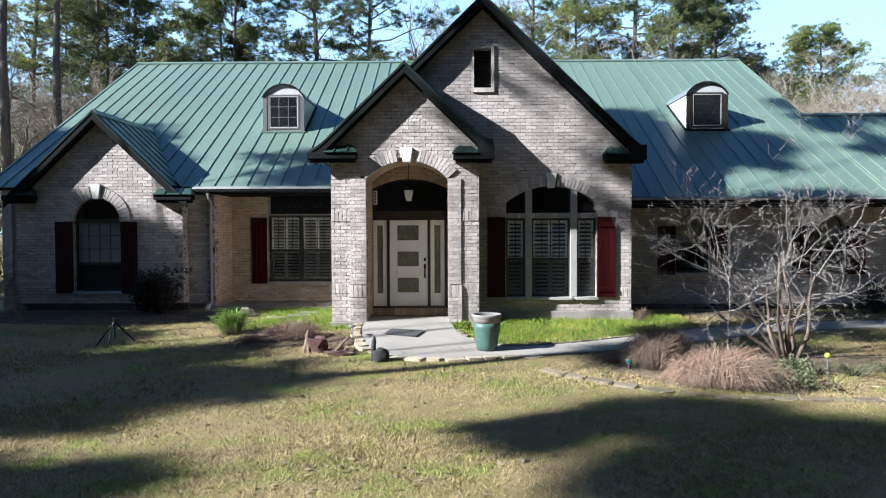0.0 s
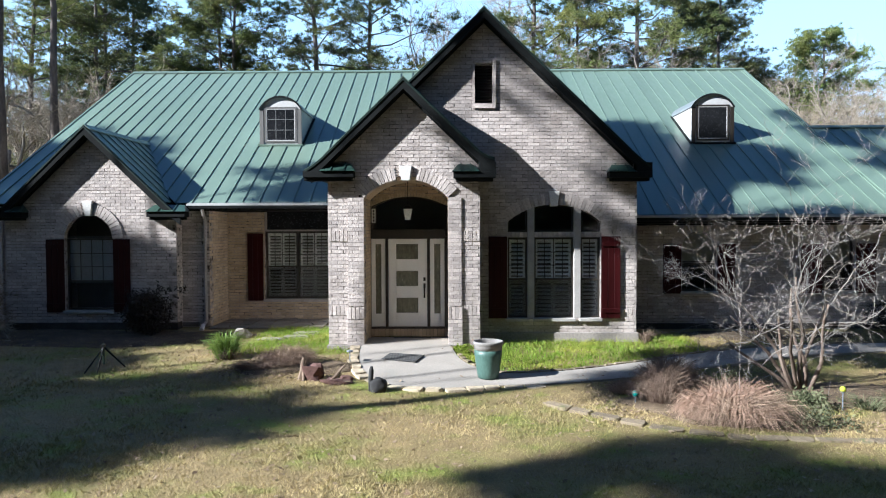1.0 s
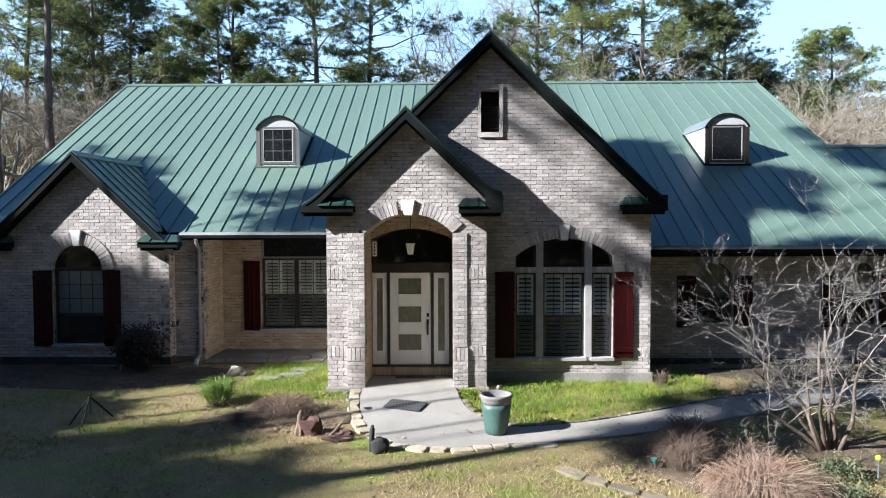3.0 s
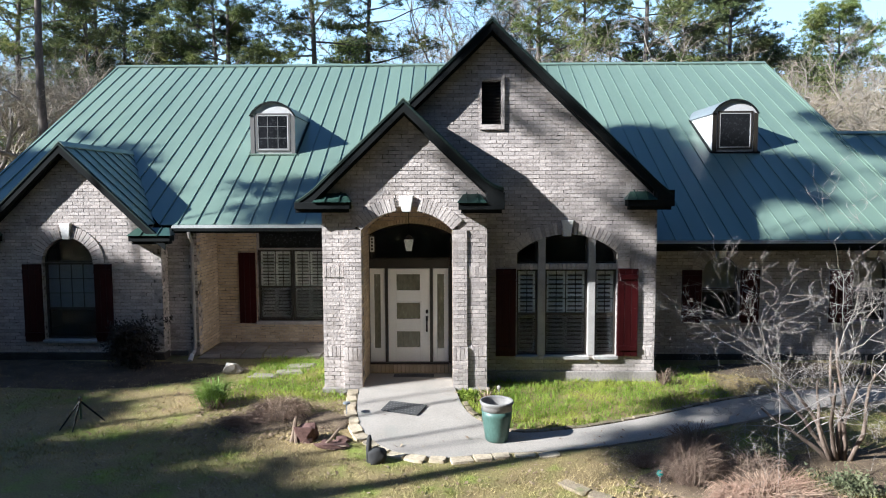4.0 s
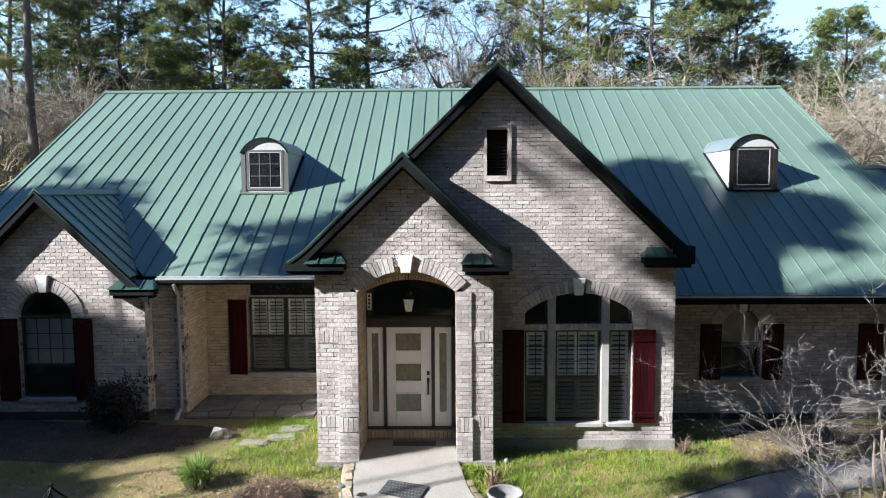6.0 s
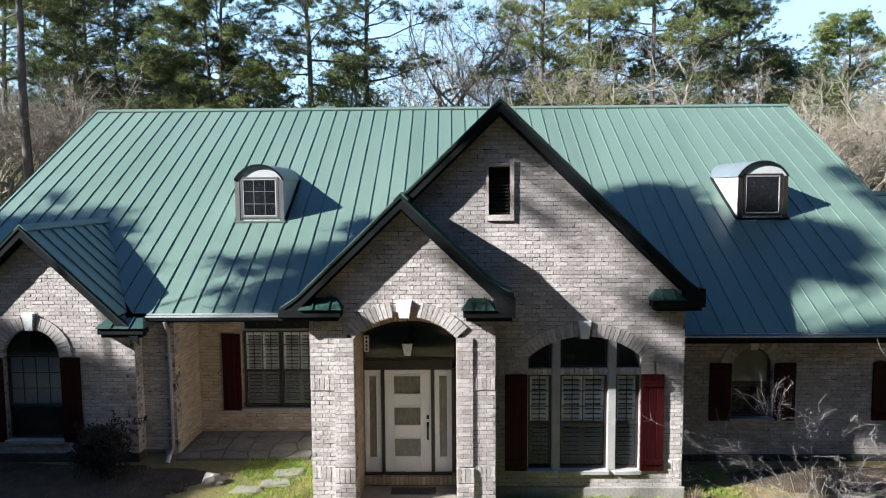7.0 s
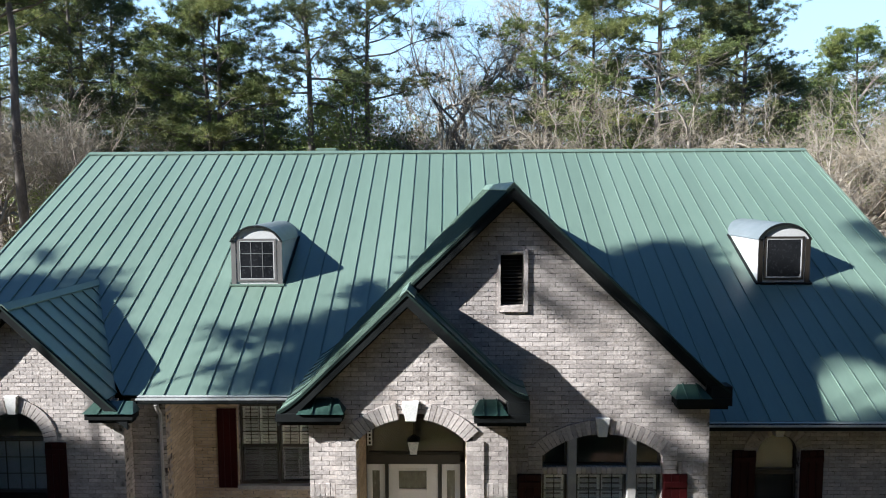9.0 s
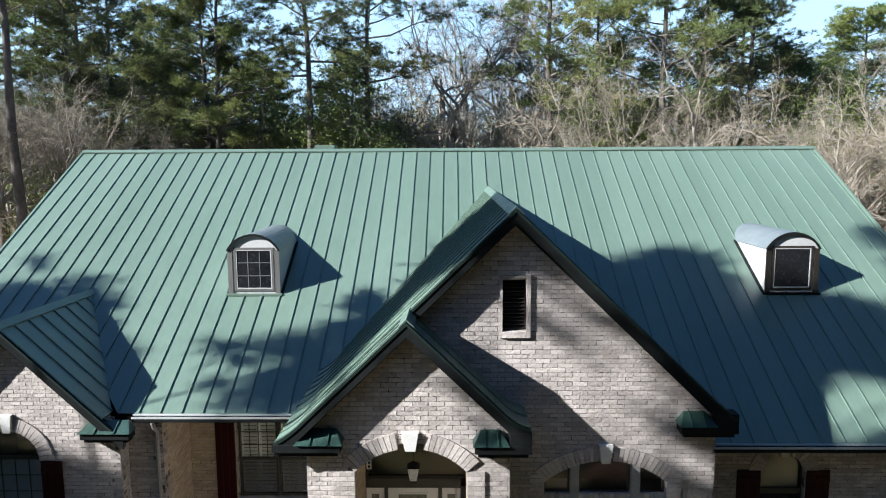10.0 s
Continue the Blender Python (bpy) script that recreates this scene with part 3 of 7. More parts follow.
for x0, x1 in ((-2.52, -1.66), (0.08, 0.85)):
    part("footing", softened(boxed((x0 + 0.04, x1 - 0.02, Y_PORCH - 0.062, Y_PORCH + 0.3, -0.2, 0.17)), 0.012), FOOTING, house, "rough concrete footing under the porch pier")
# beside the bay window
for x0, x1 in ((1.18, 1.43), (3.49, 3.74)):
    bm = bmesh.new()
    for i in range(6):
        z = 2.47 + i * 0.078
        box(bm, x0 + 0.004, x1 - 0.004, Y_BAY - 0.028, Y_BAY + 0.004, z + 0.004, z + 0.073)
    part("brick_pilaster", bm, BRICK, wall_bay, kind="stuff")
    part("pilaster_joints", boxed((x0 + 0.008, x1 - 0.008, Y_BAY - 0.021, Y_BAY + 0.003, 2.472, 2.93)), MORTAR, wall_bay)
soldier(wall_bay, 0.80, 1.17, 2.46, 2.68, Y_BAY - 0.012, BRICK)
soldier(wall_bay, 3.75, 4.28, 2.46, 2.68, Y_BAY - 0.012, BRICK)
soldier(wall_bay, 3.94, 4.28, 0.62, 0.84, Y_BAY - 0.012, BRICK)
part("footing", softened(boxed((0.80, 4.33, Y_BAY - 0.05, Y_BAY + 0.25, -0.3, 0.322)), 0.015), FOOTING, house, "grey concrete footing under the bay wall")
part("footing", softened(boxed((4.34, 21.0, Y_RIGHT - 0.05, Y_RIGHT + 0.25, -0.3, 0.30)), 0.015), DARK_FOOTING, house, "dark concrete footing under the long wall")
part("footing", softened(boxed((-10.9, -6.60, Y_WING - 0.05, Y_WING + 0.25, -0.3, 0.34)), 0.015), DARK_FOOTING, house, "dark concrete footing under the wing")

# plain walls that close the house behind and at its ends
def plain_wall(outline, y0=None, y1=None, x0=None, x1=None, label="plain brick end wall"):
    bm = bmesh.new()
    if x0 is None:
        prism(bm, outline, y0, y1)
    else:
        prism(bm, outline, x0, x1)
        for v in bm.verts:
            v.co = Vector((v.co.y, v.co.x, v.co.z))
    part("wall", bm, BRICK, house, label)


plain_wall([(17.86, 0), (35.2, 0), (35.2, 3.2), (RIDGE_Y, RIDGE_Z - 0.12), (17.86, roof_z(17.86) - 0.12)], x0=-11.4, x1=-11.15)
plain_wall([(17.86, 0), (35.2, 0), (35.2, 3.2), (RIDGE_Y, RIDGE_Z - 0.12), (17.86, roof_z(17.86) - 0.12)], x0=10.6, x1=10.85)
plain_wall([(17.86, 0), (25.5, 0), (25.5, 3.1), (21.76, 5.5), (17.86, 3.1)], x0=20.75, x1=21.0)
plain_wall([(-11.14, 0), (10.59, 0), (10.59, 3.2), (-11.14, 3.2)], y0=34.95, y1=35.19)
plain_wall([(10.86, 0), (20.74, 0), (20.74, 3.0), (10.86, 3.0)], y0=25.25, y1=25.49)
plain_wall([(-11.39, 0), (-10.87, 0), (-10.87, 3.0), (-11.39, 3.0)], y0=Y_SET, y1=Y_SET + 0.25)
plain_wall([(Y_PORCH + 0.31, 0), (Y_RECESS + 0.2, 0), (Y_RECESS + 0.2, 3.6), (Y_PORCH + 0.31, 3.6)], x0=-2.45, x1=-2.25)
plain_wall([(Y_BAY + 0.26, 0), (Y_RIGHT - 0.01, 0), (Y_RIGHT - 0.01, 3.7), (Y_BAY + 0.26, 3.7)], x0=4.05, x1=4.285)
plain_wall([(17.61, 3.0), (19.0, 3.0), (19.0, 3.78), (17.61, 3.78)], x0=4.05, x1=4.285)
plain_wall([(17.61, 3.0), (19.3, 3.0), (19.3, 3.78), (17.61, 3.78)], x0=-2.70, x1=-2.45)
plain_wall([(Y_WING + 0.26, 0), (Y_SET, 0), (Y_SET, 3.0), (Y_WING + 0.26, 3.0)], x0=-10.87, x1=-10.65)
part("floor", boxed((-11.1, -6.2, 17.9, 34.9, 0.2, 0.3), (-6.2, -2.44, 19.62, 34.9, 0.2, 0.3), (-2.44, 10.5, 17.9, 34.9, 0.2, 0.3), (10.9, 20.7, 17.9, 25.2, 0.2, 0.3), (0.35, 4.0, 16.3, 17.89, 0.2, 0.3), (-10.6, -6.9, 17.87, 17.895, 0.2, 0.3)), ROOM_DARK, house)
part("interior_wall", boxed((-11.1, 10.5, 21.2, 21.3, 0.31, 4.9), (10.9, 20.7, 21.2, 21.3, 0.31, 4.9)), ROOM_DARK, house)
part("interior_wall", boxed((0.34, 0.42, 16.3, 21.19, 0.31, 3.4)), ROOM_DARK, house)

# ---- roofs ----
SEAM = 0.4205
BREAKS = (-6.62, -2.72, 4.36)          # where a panel is cut beside a gable, with no seam


def metal_slope(strips, point, lift, parent, name="roof_panel", rib=0.027, rib_w=0.012):
    """Standing-seam panels. strips: (a0, a1, low0, low1, high0, high1); point(a, s): the place on the slope; lift: its upward normal."""
    up = Vector(lift).normalized()
    for a0, a1, l0, l1, h0, h1 in strips:
        if h0 - l0 < 0.02 and h1 - l1 < 0.02:
            continue
        h0, h1 = max(h0, l0 + 0.005), max(h1, l1 + 0.005)
        q = [Vector(point(a0, l0)), Vector(point(a1, l1)), Vector(point(a1, h1)), Vector(point(a0, h0))]
        bm = hexa(bmesh.new(), [p - up * 0.02 for p in q] + [p for p in q])
        t = (q[1] - q[0])
        t = (t - up * t.dot(up))
        side = (Vector(point(a1, l0)) - Vector(point(a0, l0))).normalized() * rib_w
        r = [q[0], q[0] + side, q[3] + side, q[3]]
        if a0 not in BREAKS:
            hexa(bm, [p - up * 0.001 for p in r] + [p + up * rib for p in r])
        part(name, bm, GREEN_METAL, parent)


def columns(a0, a1, low, high, step=SEAM):
    n = max(1, round((a1 - a0) / step))
    e = [a0 + (a1 - a0) * i / n for i in range(n + 1)]
    return [(p, q, low(p), low(q), high(p), high(q)) for p, q in zip(e, e[1:])]


def deck(strips, point, lift, name, label):
    up = Vector(lift).normalized()
    bm = bmesh.new()
    for a0, a1, l0, l1, h0, h1 in strips:
        if h0 - l0 < 0.02 and h1 - l1 < 0.02:
            continue
        h0, h1 = max(h0, l0 + 0.005), max(h1, l1 + 0.005)
        q = [Vector(point(a0, l0)), Vector(point(a1, l1)), Vector(point(a1, h1)), Vector(point(a0, h0))]
        hexa(bm, [p - up * 0.09 for p in q] + [p - up * 0.024 for p in q])
    return part(name, bm, DARK_TRIM, house, label)


def main_low(x):
    eave = 17.78 if x < -2.0 else 17.20
    y = eave
    zw = WING_Z - STEEP * abs(x - WING_X)
    if zw > roof_z(eave) and x < -6.62:
        y = max(y, roof_y(zw) - 0.05)
    zb = BAY_Z - STEEP * abs(x - BAY_X)
    if zb > roof_z(eave) and -2.72 < x < 4.36:
        y = max(y, roof_y(zb) - 0.05)
    return y


UP_MAIN = (0, -PITCH, 1)
main_point = lambda x, y: (x, y, roof_z(y))
seams = sorted([-11.75, *BREAKS] + [-0.41 + SEAM * k for k in range(-26, 28)])
main_strips = [(p, q, main_low(p + 0.001), main_low(q - 0.001), RIDGE_Y, RIDGE_Y) for p, q in zip(seams, seams[1:] + [11.08])]
low_strips = columns(11.08, 21.3, main_low, lambda x: 21.76)
main_roof = deck(main_strips, main_point, UP_MAIN, "roof", "green standing-seam metal main roof")
metal_slope(main_strips, main_point, UP_MAIN, main_roof)
low_roof = deck(low_strips, main_point, UP_MAIN, "roof", "lower green standing-seam metal roof")
metal_slope(low_strips, main_point, UP_MAIN, low_roof)
back_point = lambda x, y: (x, y, RIDGE_Z - PITCH * (y - RIDGE_Y))
back_strips = columns(-11.75, 11.08, lambda x: RIDGE_Y, lambda x: 35.6, 0.82)
back_roof = deck(back_strips, back_point, (0, PITCH, 1), "roof", "rear slope of the green metal roof")
metal_slope(back_strips, back_point, (0, PITCH, 1), back_roof)
low_back = lambda x, y: (x, y, roof_z(21.76) - PITCH * (y - 21.76))
lb_strips = columns(11.08, 21.3, lambda x: 21.76, lambda x: 26.0, 0.82)
metal_slope(lb_strips, low_back, (0, PITCH, 1), deck(lb_strips, low_back, (0, PITCH, 1), "roof", "rear slope of the lower green metal roof"))


def ridge_cap(p0, p1, w=0.13, slope=PITCH, along="x"):
    bm = bmesh.new()
    for s in (-1, 1):
        if along == "x":
            q = [(p0[0], p0[1], p0[2]), (p1[0], p1[1], p1[2]), (p1[0], p1[1] + s * w, p1[2] - slope * w), (p0[0], p0[1] + s * w, p0[2] - slope * w)]
        else:
            q = [(p0[0], p0[1], p0[2]), (p1[0], p1[1], p1[2]), (p1[0] + s * w, p1[1], p1[2] - slope * w), (p0[0] + s * w, p0[1], p0[2] - slope * w)]
        hexa(bm, [Vector(v) + Vector((0, 0, 0.030)) for v in q] + [Vector(v) + Vector((0, 0, 0.055)) for v in q])
    part("ridge_cap", bm, GREEN_METAL, house)


ridge_cap((-11.78, RIDGE_Y, RIDGE_Z), (11.11, RIDGE_Y, RIDGE_Z))
ridge_cap((11.0, 21.76, roof_z(21.76)), (21.3, 21.76, roof_z(21.76)))
part("roof_vent", softened(boxed((-4.55, -3.9, RIDGE_Y + 0.5, RIDGE_Y + 1.1, RIDGE_Z - 0.6, RIDGE_Z + 0.17)), 0.02), GREEN_METAL, house, "small green metal roof vent behind the ridge")


def beam(bm, p0, p1, y0, y1, drop, rise=0.0):
    """A board that follows a slope from p0 to p1 (x, z), from y0 to y1, hanging drop below the line."""
    hexa(bm, [(p0[0], y0, p0[1] - drop), (p1[0], y0, p1[1] - drop), (p1[0], y1, p1[1] - drop), (p0[0], y1, p0[1] - drop),
              (p0[0], y0, p0[1] + rise), (p1[0], y0, p1[1] + rise), (p1[0], y1, p1[1] + rise), (p0[0], y1, p0[1] + rise)])
    return bm


FLARE = 0.42          # the length of the kick of the eaves at the foot of each gable slope


def kicked(xc, zt, s, reach, lift, n=6):
    """The line of a gable slope from its ridge to its kicked-up eave, as (x, z)."""
    d = [0.0, reach - FLARE] + [reach - FLARE + FLARE * k / n for k in range(1, n + 1)]
    return [(xc + s * v, zt - STEEP * v + lift * max(0.0, (v - reach + FLARE) / FLARE) ** 2) for v in d]


def sloped_board(line, y0, y1, drop, rise=0.0):
    """A board that follows a line in x and z, from drop below it to rise above it."""
    return band(bmesh.new(), [(x, z - drop) for x, z in line], [(x, z + rise) for x, z in line], y0, y1)


def gable_roof(xc, zt, x_left, x_right, y0, y_wall, label, y_left=None, y_right=None, kick_left=0.0, kick_right=0.05):
    """Two steep slopes of standing-seam metal, with rake boards and soffit in front of the gable wall."""
    for s, xe, y_end in ((-1, x_left, y_left), (1, x_right, y_right)):
        reach = abs(xe - xc)
        point = lambda a, d, s=s: (xc + s * (reach_of[s] - d), a, zt - STEEP * (reach_of[s] - d))
        reach_of = {-1: abs(x_left - xc), 1: abs(x_right - xc)}

        def low(a, s=s, y_end=y_end, reach=reach):
            if y_end is not None:
                return FLARE
            half = (zt - roof_z(a)) / STEEP
            return max(FLARE, reach - min(reach, max(0.0, half))) if a > 17.0 else FLARE
        last = y_end if y_end is not None else roof_y(zt)
        strips = columns(y0, last, low, lambda a, reach=reach: reach)
        up = (s * STEEP, 0, 1)
        ob = deck(strips, point, up, "roof", label)
        metal_slope(strips, point, up, ob)
        # the kicked eave, the rake board, a frieze behind it on the wall, and the soffit
        line = kicked(xc, zt, s, reach, kick_left if s < 0 else kick_right)
        foot = y_end if y_end is not None else min(last, roof_y(line[-1][1]) + 0.15)
        kick = sloped_board(line[1:], y0, foot, 0.09)
        for a0 in np.arange(y0, foot - 0.05, (last - y0) / len(strips)):
            band(kick, [(x, z - 0.001) for x, z in line[1:]], [(x, z + 0.027) for x, z in line[1:]], float(a0), float(a0) + 0.012)
        part("eave_kick", kick, GREEN_METAL, ob, "green metal eave curving outward")
        part("rake_board", sloped_board(line, y0 - 0.035, y0 - 0.003, 0.22, 0.01), DARK_TRIM, house, "black rake board with a kicked foot")
        inner = (xc + s * (reach - 0.34), zt - STEEP * (reach - 0.34))
        part("rake_frieze", beam(bmesh.new(), (xc, zt - 0.09), (inner[0], inner[1] - 0.09), y_wall - 0.06, y_wall - 0.012, 0.18), DARK_TRIM, house)
        part("soffit", beam(bmesh.new(), (xc, zt - 0.18), (inner[0], inner[1] - 0.18), y0, y_wall - 0.065, 0.03), DARK_TRIM, house)
        part("rake_trim", sloped_board([(x, z + 0.008) for x, z in line], y0 - 0.05, y0 + 0.05, 0.05), RAKE_GREEN, house)


gable_roof(BAY_X, BAY_Z, -2.90, 4.52, 15.79, Y_BAY, "steep green metal roof of the bay gable", kick_left=0.10)
gable_roof(PORCH_X, PORCH_Z, -2.90, 1.08, 15.09, Y_PORCH, "steep green metal roof of the porch gable", y_left=15.79, y_right=16.0, kick_left=0.10, kick_right=0.17)
gable_roof(WING_X, WING_Z, -11.02, -6.42, 17.38, Y_WING, "steep green metal roof of the wing gable")
ridge_cap((BAY_X, 15.77, BAY_Z), (BAY_X, roof_y(BAY_Z) + 0.1, BAY_Z), 0.12, STEEP, "y")
ridge_cap((PORCH_X, 15.07, PORCH_Z), (PORCH_X, 15.99, PORCH_Z), 0.12, STEEP, "y")
ridge_cap((WING_X, 17.36, WING_Z), (WING_X, roof_y(WING_Z) + 0.1, WING_Z), 0.12, STEEP, "y")


def cornice_return(x0, x1, y0, y1, z0, outer, block=True):
    """A boxed return of the eave at the foot of a gable, with a little hipped metal cap."""
    ob = part("cornice_return", softened(boxed((x0, x1, y0, y1, z0, z0 + 0.13)), 0.006), DARK_TRIM, house, "black boxed cornice return with a green metal cap")
    part("moulding", boxed((x0 + 0.05, x1 - 0.05, y0 + 0.05, y1, z0 - 0.07, z0 - 0.002)), DARK_TRIM, ob)
    end = (x1 - 0.34, x1) if outer > 0 else (x0, x0 + 0.34)
    if outer > 0 and block:
        part("end_block", boxed((end[0], end[1], y0 + 0.012, y1, z0 + 0.132, z0 + 0.33)), DARK_TRIM, ob)
    if block:
        x0, x1 = (x0, end[0] - 0.032) if outer > 0 else (end[1] + 0.032, x1)
    g = 0.10
    bm = hexa(bmesh.new(), [(x0 - 0.03, y0 - 0.04, z0 + 0.132), (x1 + 0.03, y0 - 0.04, z0 + 0.132), (x1 + 0.03, y1, z0 + 0.132), (x0 - 0.03, y1, z0 + 0.132),
                            (x0 + g, y1 - 0.03, z0 + 0.30), (x1 - g, y1 - 0.03, z0 + 0.30), (x1 - g, y1, z0 + 0.30), (x0 + g, y1, z0 + 0.30)])
    part("metal_cap", bm, DARK_GREEN, ob)
    for k in (0.3, 0.7):
        x = x0 + (x1 - x0) * k
        part("seam", hexa(bmesh.new(), [(x, y0 - 0.04, z0 + 0.132), (x + 0.02, y0 - 0.04, z0 + 0.132), (x + 0.02, y1 - 0.03, z0 + 0.30), (x, y1 - 0.03, z0 + 0.30),
                                        (x, y0 - 0.04, z0 + 0.16), (x + 0.02, y0 - 0.04, z0 + 0.16), (x + 0.02, y1 - 0.03, z0 + 0.33), (x, y1 - 0.03, z0 + 0.33)]), DARK_GREEN, ob)


cornice_return(-2.92, -1.86, 15.03, Y_PORCH - 0.005, 3.72, -1)
cornice_return(0.22, 1.10, 15.03, Y_PORCH - 0.005, 3.70, 1)
cornice_return(3.62, 4.55, 15.73, Y_BAY - 0.005, 3.74, 1)
cornice_return(-7.24, -6.30, 17.32, Y_WING - 0.005, 2.95, 1, False)
cornice_return(-11.05, -10.3, 17.32, Y_WING - 0.005, 2.95, -1)


def eave(x0, x1, y, z, y_wall):
    part("gutter", softened(boxed((x0, x1, y - 0.10, y + 0.02, z - 0.15, z - 0.035)), 0.012), DARK_TRIM, house, "dark metal gutter")
    part("drip_edge", boxed((x0, x1, y - 0.045, y + 0.04, z - 0.034, z - 0.008), (x0, x1, y - 0.112, y - 0.10, z - 0.075, z - 0.034)), PALE_METAL, house, "pale metal drip edge over the gutter")
    part("soffit", boxed((x0, x1, y + 0.03, y_wall, z - 0.20, z - 0.16)), DARK_TRIM, house)


eave(-6.40, -2.75, 17.78, roof_z(17.78), Y_RECESS - 0.005)
eave(4.40, 21.3, 17.20, roof_z(17.20), Y_RIGHT - 0.005)
part("fascia", boxed((4.40, 21.3, Y_RIGHT - 0.20, Y_RIGHT - 0.01, 2.70, roof_z(17.2) - 0.21)), DARK_TRIM, house)
# end rakes of the main roof
for x in (-11.80, 11.05):
    bm = bmesh.new()
    for y0, y1 in ((17.78, RIDGE_Y), (35.6, RIDGE_Y)):
        z0, z1 = RIDGE_Z - PITCH * abs(y0 - RIDGE_Y), RIDGE_Z
        hexa(bm, [(x, y0, z0 - 0.2), (x + 0.06, y0, z0 - 0.2), (x + 0.06, y1, z1 - 0.2), (x, y1, z1 - 0.2), (x, y0, z0 + 0.03), (x + 0.06, y0, z0 + 0.03), (x + 0.06, y1, z1 + 0.03), (x, y1, z1 + 0.03)])
    part("end_rake", bm, GREEN_METAL, house)


# ---- dormers ----
def dormer(xc, trim, with_grid, label):
    half, y0, base, spring, rise = 0.60, 20.78, 5.10, 6.13, 0.36
    line, _ = arc(xc, half, spring, rise, 16)
    body = part("dormer", prism(bmesh.new(), [(xc - half, base)] + line + [(xc + half, base)], y0, y0 + 0.06), WHITE_PAINT, house, label)
    yb = roof_y(base + 0.02)
    for s in (-1, 1):
        x0, x1 = sorted((xc + s * half, xc + s * (half - 0.05)))
        bm = bmesh.new()
        yt = roof_y(spring)
        hexa(bm, [(x0, y0 + 0.061, base), (x1, y0 + 0.061, base), (x1, y0 + 0.3, base), (x0, y0 + 0.3, base),
                  (x0, y0 + 0.061, spring), (x1, y0 + 0.061, spring), (x1, yt + 0.3, spring), (x0, yt + 0.3, spring)])
        part("cheek", bm, WHITE_PAINT, body)
        part("corner_board", boxed((x0 - 0.012 if s < 0 else x0 - 0.05, x1 + 0.05 if s < 0 else x1 + 0.012, y0 - 0.03, y0 - 0.002, base, spring + 0.02)), trim, body)
        part("flashing", hexa(bmesh.new(), [(xc + s * (half + d), y, roof_z(y) + h) for h in (0.0, 0.03) for d, y in ((0.0, y0), (0.07, y0), (0.07, yt), (0.0, yt))]), DARK_TRIM, body)
    inner, _ = arc(xc, half + 0.008, spring + 0.005, rise + 0.005, 16)
    outer, _ = arc(xc, half + 0.035, spring + 0.008, rise + 0.035, 16)
    part("barrel_roof", band(bmesh.new(), inner, outer, y0 - 0.03, roof_y(spring + rise) + 0.15), GREY_METAL, body, "curved grey metal barrel roof", smooth=False)
    fi, _ = arc(xc, half - 0.008, spring - 0.002, rise - 0.006, 16)
    part("arch_trim", band(bmesh.new(), fi, outer, y0 - 0.055, y0 - 0.032), DARK_TRIM, body)
    wx0, wx1, wz0, wz1 = xc - 0.42, xc + 0.42, base + 0.13, spring + 0.03
    y = y0 - 0.022
    part("window_frame", boxed((wx0 - 0.05, wx1 + 0.05, y, y + 0.02, wz1, wz1 + 0.05), (wx0 - 0.05, wx1 + 0.05, y, y + 0.02, wz0 - 0.05, wz0),
                               (wx0 - 0.05, wx0, y, y + 0.02, wz0, wz1), (wx1, wx1 + 0.05, y, y + 0.02, wz0, wz1)), trim, body)
    part("sash", boxed((wx0, wx1, y + 0.004, y + 0.018, wz1 - 0.022, wz1 - 0.001), (wx0, wx1, y + 0.004, y + 0.018, wz0 + 0.001, wz0 + 0.022),
                       (wx0 + 0.001, wx0 + 0.022, y + 0.004, y + 0.018, wz0 + 0.036, wz1 - 0.036), (wx1 - 0.022, wx1 - 0.001, y + 0.004, y + 0.018, wz0 + 0.036, wz1 - 0.036)), WHITE_PAINT, body)
    part("dark_glazing", boxed((wx0 + 0.021, wx1 - 0.021, y + 0.014, y + 0.0195, wz0 + 0.021, wz1 - 0.021)), DARK_PANE, body)
    if with_grid:
        for k in (1, 2):
            x = wx0 + (wx1 - wx0) * k / 3
            z = wz0 + (wz1 - wz0) * k / 3
            part("muntin", boxed((x - 0.007, x + 0.007, y + 0.006, y + 0.0135, wz0 + 0.037, wz1 - 0.037)), MUNTIN_GREY, body)
            part("muntin", boxed((wx0 + 0.037, wx1 - 0.037, y + 0.007, y + 0.0130, z - 0.007, z + 0.007)), MUNTIN_GREY, body)
    part("sill", softened(boxed((xc - half - 0.06, xc + half + 0.06, y0 - 0.09, y0 - 0.003, base - 0.03, base + 0.02)), 0.008), GREEN_METAL if with_grid else DARK_TRIM, body)


MUNTIN_GREY = surface("grey_muntin_paint", (0.13, 0.13, 0.128), (0.19, 0.19, 0.187), 2.0, 40, 0.6, 0.05, 0.001)
DORMER_TRIM = surface("weathered_taupe_trim", (0.085, 0.078, 0.072), (0.135, 0.125, 0.115), 2.0, 40, 0.6, 0.1, 0.002)
DARK_PANE = surface("dark_glazing", (0.008, 0.009, 0.010), (0.02, 0.02, 0.022), 2.0, 20, 0.22, 0.02, 0.001, spec=0.3)
dormer(-4.80, DORMER_TRIM, True, "white arched dormer with a gridded window")
dormer(7.77, BRONZE, False, "white arched dormer with a dark framed window")


